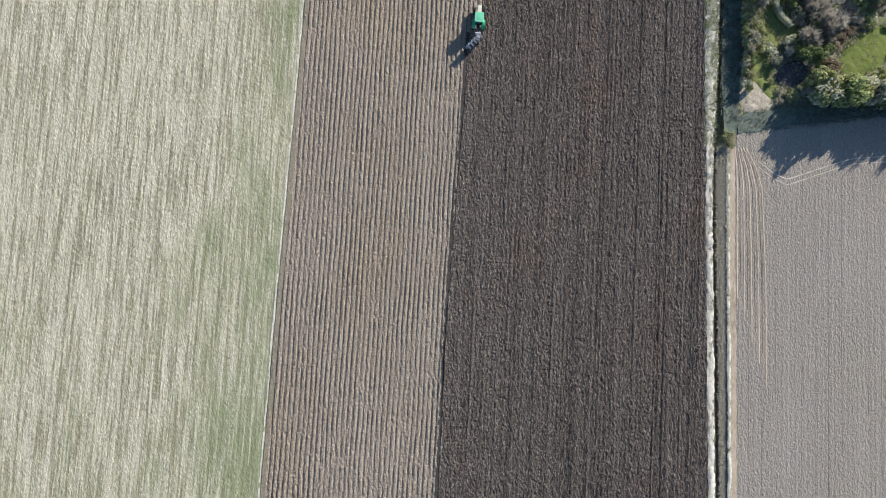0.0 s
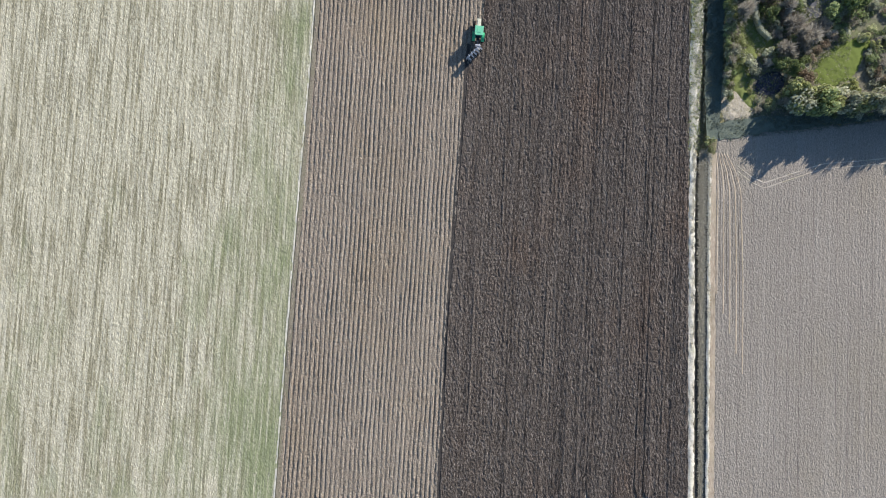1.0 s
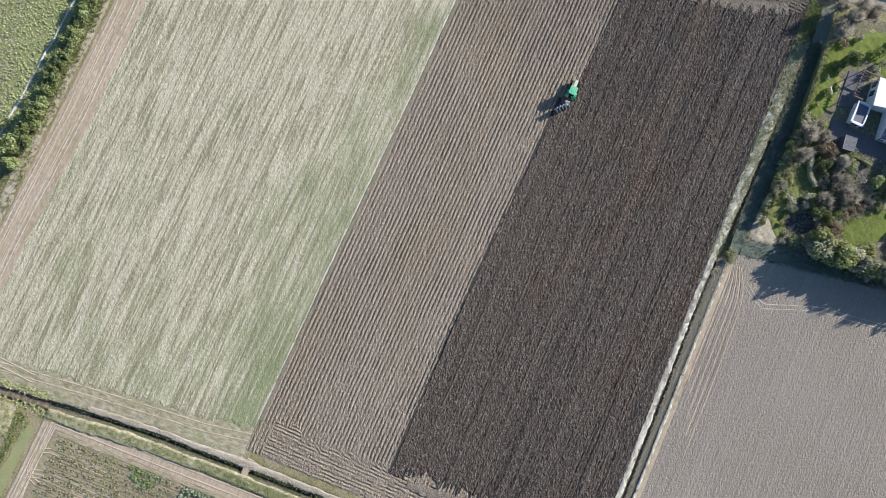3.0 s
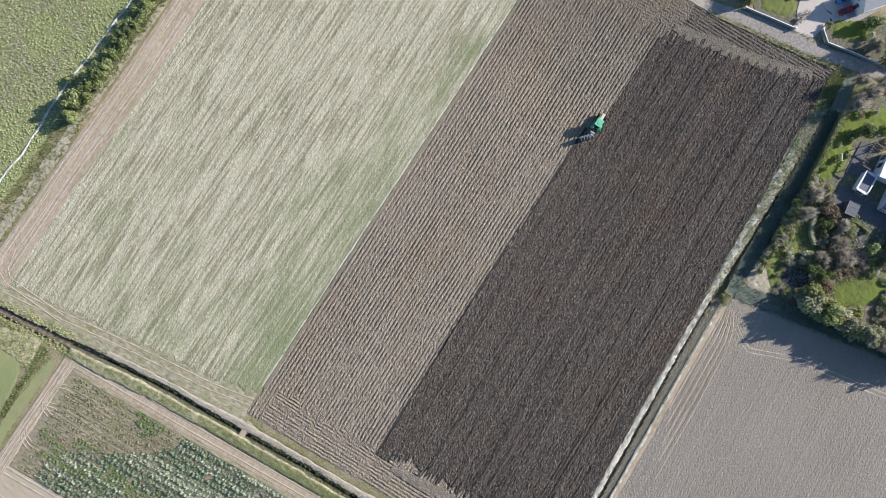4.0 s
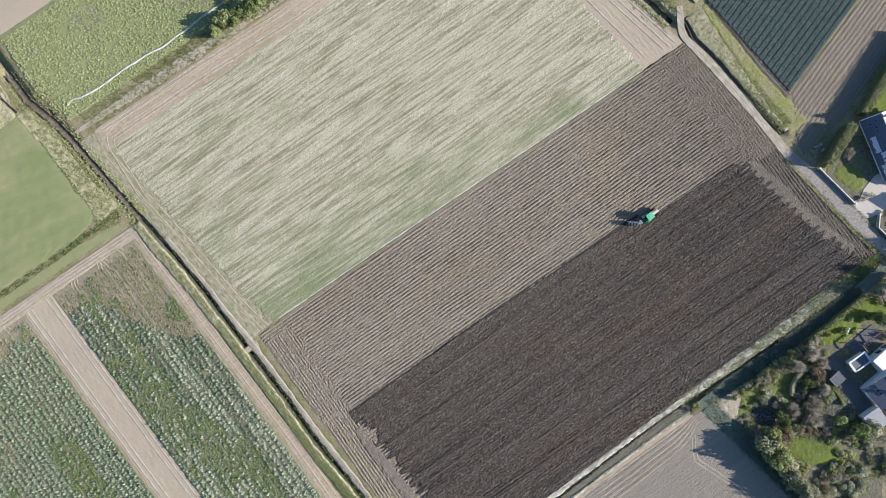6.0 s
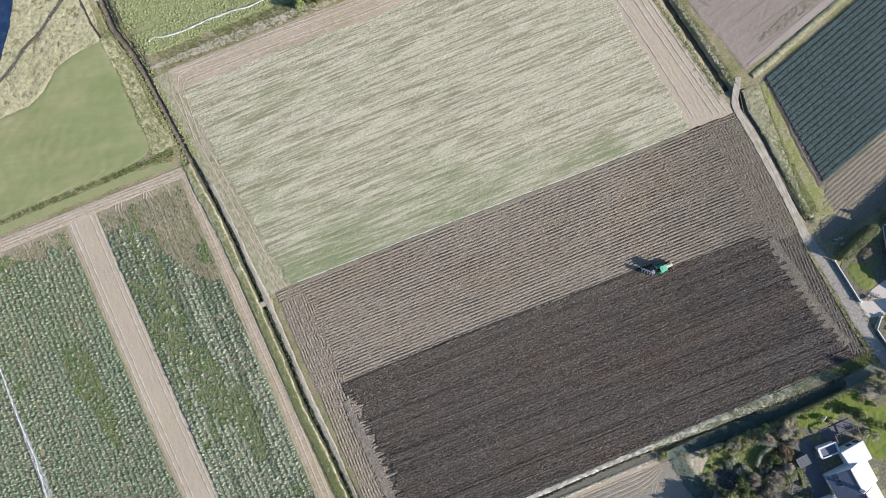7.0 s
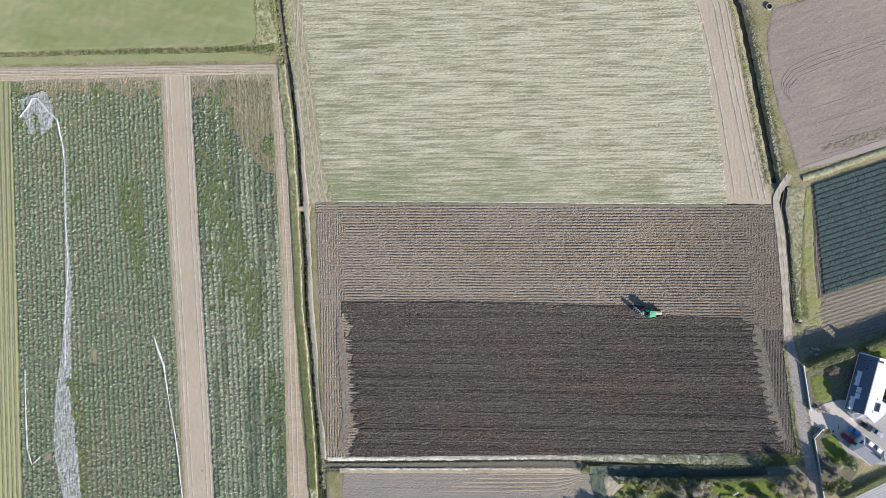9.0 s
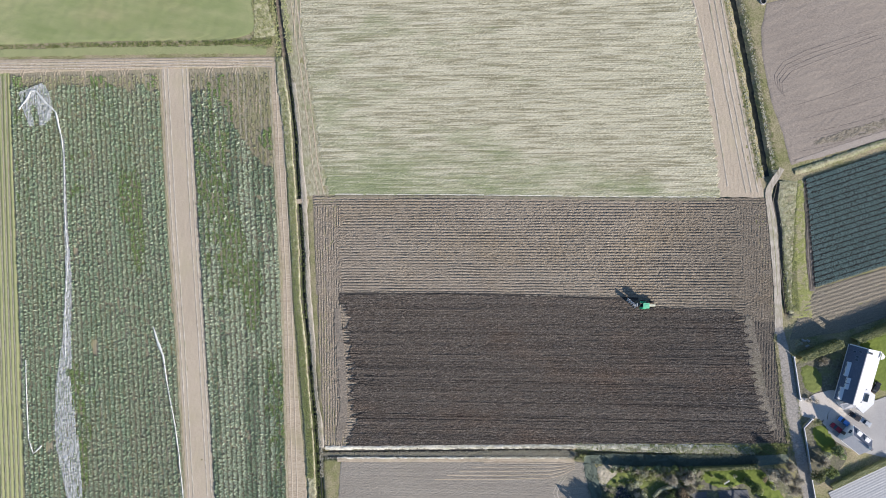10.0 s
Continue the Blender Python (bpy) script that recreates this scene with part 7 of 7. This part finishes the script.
def gabled(ob, x0, x1, y0, y1, eave, ridge, roof_n, roof_s, over=0.35, gable=True, ridge_at=0.5, tag=""):
    """Walls and two roof slopes; the ridge runs along x. roof_n covers the +y slope."""
    ym = y0 + (y1 - y0) * ridge_at
    bm = bmesh.new()
    outline = [(y0, 0.0), (y1, 0.0), (y1, eave), (ym, ridge - 0.12), (y0, eave)]
    f = [[bm.verts.new((x, y, z)) for y, z in outline] for x in (x0, x1)]
    bm.faces.new(f[0]), bm.faces.new(f[1][::-1])
    for i in range(5):
        bm.faces.new((f[0][i], f[0][(i + 1) % 5], f[1][(i + 1) % 5], f[1][i]))
    bmesh.ops.recalc_face_normals(bm, faces=bm.faces)
    wall = part("walls", bm, "white", ob)
    kn, ks = (ridge - eave) / (y1 - ym), (ridge - eave) / (ym - y0)
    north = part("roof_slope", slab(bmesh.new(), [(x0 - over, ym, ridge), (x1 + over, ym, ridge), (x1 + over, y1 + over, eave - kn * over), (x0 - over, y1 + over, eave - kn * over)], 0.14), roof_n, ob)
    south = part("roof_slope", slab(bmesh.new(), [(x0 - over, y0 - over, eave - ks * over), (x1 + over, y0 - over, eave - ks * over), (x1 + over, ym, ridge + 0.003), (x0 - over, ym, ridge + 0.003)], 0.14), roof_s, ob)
    part("ridge_tiles", boxed((x0 + x1) / 2, ym, ridge + 0.04, x1 - x0 + 2 * over, 0.3, 0.12, 0.03), "greyroof", ob)
    for y, k in ((y1 + over + 0.06, kn), (y0 - over - 0.06, ks)):
        part("gutter", boxed((x0 + x1) / 2, y, eave - k * over - 0.1, x1 - x0 + 2 * over, 0.12, 0.1, 0.02), "white", ob)
    return wall, north, south


def skylight(parent, x, y, z, pitch, w=0.8, h=1.1):
    """A roof window in a slope that falls towards +y."""
    bm = bmesh.new()
    bmesh.ops.create_cube(bm, size=1, matrix=pose(x, y, z, -pitch) @ Matrix.Diagonal((w, h, 0.1, 1)))
    fr = part("roof_window", bm, "greyroof", parent)
    bm = bmesh.new()
    bmesh.ops.create_cube(bm, size=1, matrix=pose(x, y, z, -pitch) @ Matrix.Diagonal((w * 0.8, h * 0.84, 0.14, 1)))
    part("glass", bm, "glass", fr)


def chimney(ob, x, y, z, h=1.2):
    st = part("chimney", boxed(x, y, z, 0.6, 0.9, h, 0.02), "white", ob)
    part("chimney_cap", boxed(x, y, z + h / 2 + 0.05, 0.75, 1.05, 0.1, 0.02), "greyroof", st)
    for s in (-0.22, 0.22):
        bm = bmesh.new()
        bmesh.ops.create_cone(bm, cap_ends=True, segments=10, radius1=0.13, radius2=0.1, depth=0.4, matrix=pose(x, y + s, z + h / 2 + 0.3))
        part("chimney_pot", bm, "timber", st)


# long house by the lane: local x runs north along the ridge, local y to the west
HOUSE_AT = pose(115.5, -46.0, 0.0, 0, 0, 76.4)
HB = empty("long_house", HOUSE_AT, "long white house with slate roof and white dormers", "house")


def beside_house(points):
    """Places of the plan in the long house's own axes."""
    back = HOUSE_AT.inverted()
    return [tuple((back @ Vector((x, y, 0)))[:2]) for x, y in points]


# pale east slope, slate west slope: sun and shade put into roof colours
wall, north, south = gabled(HB, -8.2, 8.2, -5.6, 2.9, 2.0, 5.0, "slate", "sunlitroof", over=0.6, ridge_at=5.6 / 8.5)
for x in (-5.2, -1.8, 2.6, 5.6):
    pane(wall, x, 2.9, 1.2, 1.3, 1.0, "x")
    pane(wall, x, -5.6, 1.2, 1.5, 1.1, "x")
part("door", boxed(0.6, 2.9, 0.95, 0.95, 0.16, 1.9, 0.01), "timber", wall)
for x, y, w, z in ((1.2, 2.75, 4.4, 2.3), (-2.1, 2.0, 1.6, 2.9), (-4.0, 2.0, 1.6, 2.9), (-6.5, 2.75, 3.8, 2.3)):
    dm = part("dormer", boxed(x, y, z + 0.12, w, 1.0, 0.66, 0.02), "white", HB, "white flat-roofed dormer")
    part("dormer_roof", boxed(x, y, z + 0.5, w + 0.12, 1.15, 0.1, 0.03), "whiteroof", dm)
    for d in ((-0.26, 0.26) if w > 2 else (0.0,)):
        pane(dm, x + d * w, y + 0.5, z + 0.1, w * 0.26, 0.26, "x")
for x, y in ((4.6, 1.5), (5.6, 1.5), (6.9, 2.2), (7.3, 1.2)):
    skylight(north, x, y, 5.0 - y * 1.034 + 0.06, 46, 0.6, 0.8)
chimney(HB, 7.7, -0.4, 5.4)
part("gable_coping", slab(bmesh.new(), [(8.6, 0, 5.18), (8.9, 0, 5.18), (8.9, 3.4, 1.7), (8.6, 3.4, 1.7)], 0.2), "whiteroof", HB)
part("roof_corner", slab(bmesh.new(), [(6.4, -6.0, 2.5), (8.6, -6.0, 2.5), (7.6, -7.2, 2.3), (6.8, -7.0, 2.3)], 0.16), "whiteroof", HB, "white corner of a roof")
wing = part("side_wing", prism(bmesh.new(), beside_house([(115.3, -52.2), (118.9, -50.6), (120.9, -52.1), (120.6, -54.6), (117.8, -57.4), (115.4, -55.2)]), 0.0, 2.9), "white", HB, "white flat-roofed angular side wing")
part("wing_roof", prism(bmesh.new(), beside_house([(115.1, -52.2), (118.9, -50.3), (121.2, -52.0), (120.8, -54.8), (117.8, -57.7), (115.2, -55.3)]), 2.91, 3.05), "whiteroof", wing)
(lx, ly), = beside_house([(118.5, -52.9)])
rl = part("roof_light", boxed(lx, ly, 3.12, 2.5, 1.3, 0.26, 0.03), "greyroof", wing)
part("glass", boxed(lx, ly, 3.25, 2.3, 1.1, 0.06), "glass", rl)
(lx, ly), = beside_house([(116.4, -53.6)])
part("roof_hatch", boxed(lx, ly, 3.2, 1.9, 0.9, 0.4, 0.04, 40), "greyroof", wing, "grey hatch on a white roof")
hip = beside_house([(111.2, -55.2), (115.5, -53.5), (115.6, -56.2), (112.4, -57.0)])
lean = part("lean_to", slab(bmesh.new(), [(*q, z) for q, z in zip(hip, (2.2, 4.2, 2.6, 2.1))], 0.15), "greyroof", HB, "grey sloping hipped end of a roof")
part("lean_to_wall", prism(bmesh.new(), [(q[0] * 0.98, q[1] * 0.96) for q in hip], 0.0, 2.0), "white", lean)

# small house across the yard: its ridge runs towards the south east
HC = empty("small_house", pose(116.4, -66.0, 0.0, 0, 0, -38.5), "white house with a pale grey and a slate roof slope", "house")
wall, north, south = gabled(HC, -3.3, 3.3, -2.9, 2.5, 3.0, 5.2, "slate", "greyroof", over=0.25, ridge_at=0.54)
for x in (-1.7, 1.7):
    pane(wall, x, 2.5, 1.5, 1.1, 1.1, "x")
    pane(wall, x, -2.9, 1.5, 1.1, 1.1, "x")
pane(wall, -3.4, 0.6, 3.2, 1.2, 1.1, "y")
part("door", boxed(-3.4, -0.8, 1.0, 0.16, 0.95, 2.0, 0.01), "timber", wall)
for x in (-1.6, 1.5):
    dm = part("dormer", boxed(x, 1.7, 3.7, 1.3, 1.2, 0.9, 0.02), "white", HC, "small white dormer")
    part("dormer_roof", boxed(x, 1.7, 4.2, 1.5, 1.4, 0.1, 0.03), "whiteroof", dm)
    pane(dm, x, 2.3, 3.75, 0.9, 0.6, "x")
part("gable_coping", slab(bmesh.new(), [(-3.85, 0.1, 5.3), (-3.6, 0.1, 5.3), (-3.6, 2.9, 2.8), (-3.85, 2.9, 2.8)], 0.2), "whiteroof", HC)
chimney(HC, 2.7, 0.0, 5.6)

# garden house: main slate block, white-roofed block, low wing
HA = empty("garden_house", pose(78.0, -96.8, 0.0, 0, 0, 0), "white house with slate roof and a white-roofed block", "house")
hb = new("main_block")
hb.parent = HA
hb.matrix_basis = pose(0.2, -0.4, 0, 0, 0, 96)
# the east slope's sunlight is painted as a white roof beside slate
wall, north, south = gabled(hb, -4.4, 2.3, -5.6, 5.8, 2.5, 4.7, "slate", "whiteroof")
for x in (-2.6, 1.6):
    pane(wall, x, 5.8, 1.4, 1.4, 1.2, "x")
for x in (-0.6, 0.5, 1.6):
    skylight(north, x, 3.8, 4.7 - 3.8 * 0.379 + 0.06, 20.8, 0.8, 1.1)
chimney(hb, -3.6, 0.2, 4.9)
part("fascia", boxed(2.68, 2.9, 3.5, 0.12, 0.3, 0.2, 0.02), "white", hb)
wb = part("white_block", boxed(3.75, 4.4, 1.65, 6.2, 5.0, 3.3, 0.03, 5.5), "white", HA, "white rendered block")
part("white_block_roof", slab(bmesh.new(), [(1.0, 1.3, 3.45), (7.2, 2.2, 3.3), (6.7, 7.6, 3.3), (-0.2, 6.7, 3.45)], 0.16), "whiteroof", wb, "bright white flat roof")
for x in (3.4, 5.6):
    pane(wb, x, 6.92 + (x - 3.75) * 0.096, 1.5, 1.5, 1.6, "x")
lw = part("low_wing", boxed(-2.4, 7.7, 0.9, 4.9, 2.9, 1.8, 0.03), "white", HA, "low white wing with a dark flat roof")
part("wing_roof", boxed(-2.4, 7.7, 1.83, 4.4, 2.4, 0.08), "slate", lw)
for x, y, sx, sy in ((-2.4, 9.2, 5.4, 0.45), (-2.4, 6.3, 5.4, 0.35), (-4.95, 7.75, 0.6, 2.6), (0.2, 7.75, 0.4, 2.6)):
    part("parapet", boxed(x, y, 1.9, sx, sy, 0.32, 0.03), "whiteroof", lw)
pane(lw, -4.86, 7.7, 1.0, 1.6, 1.0, "y")
hd = new("rear_block")
hd.parent = HA
hd.matrix_basis = pose(1.6, -9.4, 0, 0, 0, 96)
# again white on the sunny slope and slate on the shaded one
gabled(hd, -4.6, 3.6, -4.4, 4.2, 2.4, 4.4, "slate", "whiteroof")
fl = part("garage", boxed(-8.2, -6.8, 1.2, 4.6, 4.6, 2.4, 0.03), "white", HA, "flat-roofed grey garage")
part("garage_roof", boxed(-8.2, -6.8, 2.46, 5.0, 5.0, 0.14, 0.03), "greyroof", fl)

GH = empty("greenhouse", pose(67.9, -89.2, 0.05, 0, 0, 8), "small glass greenhouse with a pale frame", "greenhouse")
part("roof", slab(bmesh.new(), [(-1.7, -1.5, 2.13), (1.7, -1.5, 2.13), (1.7, 1.5, 2.17), (-1.7, 1.5, 2.17)], 0.06), "paleglass", GH)
part("walls", boxed(0, 0, 1.0, 3.2, 2.8, 1.96, 0.02), "paleglass", GH)
for x in (-1.65, -0.55, 0.55, 1.65):
    part("rafter", box(bmesh.new(), x, 0, 2.16, 0.05, 2.9, 0.05), "greyroof", GH)
for y in (-1.46, 1.46):
    part("rail", boxed(0, y, 2.12 + y * 0.1, 3.4, 0.07, 0.14), "greyroof", GH)

PG = empty("pergola", pose(82.5, -87.4, 0.1, 0, 0, 0), "dark timber pergola round a terrace", "pergola")
for x, y in ((-4.0, 1.9), (0, 1.9), (2.6, 1.9), (2.6, -2.6), (-4.0, -0.2)):
    part("post", boxed(x, y, 1.2, 0.16, 0.16, 2.4, 0.02), "timber", PG)
for x, y, sx, sy in ((-0.7, 1.9, 7.0, 0.3), (2.6, -0.4, 0.3, 4.8), (-4.0, 0.8, 0.3, 2.4)):
    part("beam", boxed(x, y, 2.45, sx, sy, 0.22, 0.02), "timber", PG)
for k in range(8):
    part("rafter", boxed(-3.6 + 0.8 * k, 1.6, 2.6, 0.1, 1.4, 0.12), "timber", PG)


# white garden bench on the lawn
BE = empty("garden_bench", pose(78.5, -81.2, 0.1, 0, 0, 35), "white painted garden bench on a lawn", "bench")
for y in (-0.18, 0.0, 0.18):
    part("seat_slat", boxed(0, y, 0.45, 1.9, 0.14, 0.04, 0.01), "whiteroof", BE)
for z in (0.62, 0.78, 0.94):
    part("back_slat", boxed(0, 0.3, z, 1.9, 0.04, 0.12, 0.01), "whiteroof", BE)
for x in (-0.85, 0.85):
    part("arm", boxed(x, 0.0, 0.66, 0.08, 0.6, 0.05, 0.01), "whiteroof", BE)
    for y, h in ((-0.25, 0.66), (0.3, 1.0)):
        part("leg", boxed(x, y, h / 2, 0.08, 0.08, h, 0.01), "whiteroof", BE)
plant("shrub", "limebush", 84.5, -80.1, 1.0, 1.3, "pale green rounded shrub on a lawn", "shrub", "shrubs on the lawn", 520, 0.115)


# ---- white garden walls ----
def garden_wall(line, label):
    ob = empty("garden_wall", pose(0, 0, 0), label, "wall", "white garden walls")
    for (ax, ay), (bx, by) in zip(line[:-1], line[1:]):
        d = math.hypot(bx - ax, by - ay)
        t = math.degrees(math.atan2(by - ay, bx - ax))
        w = part("wall", boxed((ax + bx) / 2, (ay + by) / 2, 0.5, d, 0.18, 1.0, 0.02, t), "greyrender", ob)
        part("coping", boxed((ax + bx) / 2, (ay + by) / 2, 1.0, d + 0.06, 0.24, 0.07, 0.02, t), "whiteroof", w)
    for x, y in (line[0], line[-1]):
        part("pier", box(boxed(x, y, 0.53, 0.3, 0.3, 1.2, 0.02), x, y, 1.17, 0.44, 0.44, 0.08, 0.02), "white", ob)
    return ob


garden_wall([(98.1, -41.1), (99.2, -47.6), (100.3, -54.5)], "low rendered wall with a white coping along a lane")
garden_wall([(104.0, -60.5), (101.6, -63.3), (103.0, -70.9), (104.6, -81.0), (107.4, -95)], "low rendered wall with a white coping and an angled entrance")

# pale film over rows at the south-east corner
quad_sheet("film_field", np.array([109.8, -84]), np.array([0.885, 0.465]), np.array([0.465, -0.885]), 45, 40, 1.0, 0.14, lambda u, v: 0.04 + 0.07 * np.abs(np.cos(math.pi * v / 0.8)) * 0.6 + 0.04 * bumps(u * 0.8, v * 2.0, 3), "plastic", "field of ridges under pale grey film", "field")

# a round cattle ring, posts, a boulder heap at the gateway, and a culvert
bm = bmesh.new()
bmesh.ops.create_cone(bm, cap_ends=False, segments=20, radius1=1.0, radius2=0.9, depth=0.5, matrix=pose(0, 0, 0.2))
bmesh.ops.solidify(bm, geom=bm.faces, thickness=0.18)
rg = empty("trough", pose(86.9, 68.2, 0), "round pale concrete trough at a field corner", "trough")
part("ring", bm, "paving", rg)
part("water", boxed(0, 0, 0.2, 1.2, 1.2, 0.05, 0.0), "water", rg)
cv = empty("culvert", pose(-57.0, 7.8, 0, 0, 0, 0), "earth-covered culvert crossing over a ditch", "culvert")
part("slab", boxed(0, 0, -0.1, 4.4, 1.5, 0.25, 0.08), "head", cv)
for y in (-0.45, 0.45):
    part("head_wall", boxed(0, y, -0.4, 3.0, 0.18, 0.8, 0.03), "greyroof", cv)


def stone(m, seed, group):
    r = np.random.RandomState(seed)
    bm = bmesh.new()
    bmesh.ops.create_icosphere(bm, subdivisions=1, radius=1)
    for v in bm.verts:
        v.co *= r.uniform(0.75, 1.15)
    me = bpy.data.meshes.new("stone")
    bm.to_mesh(me)
    bm.free()
    me.materials.append(M["paving"])
    ob = new("stone", me)
    ob.matrix_world = m
    return tagged(ob, "pale grey loose boulder at a gateway", "stone", group)


for k in range(9):
    s = r.uniform(0.25, 0.55)
    stone(pose(100.6 + r.uniform(-0.8, 2.2), -36.6 + r.uniform(-1.2, 1.2), s * 0.5, 0, 0, r.uniform(0, 360)) @ Matrix.Diagonal((s, s * 0.8, s * 0.7, 1)), 200 + k, "boulders by the lane")
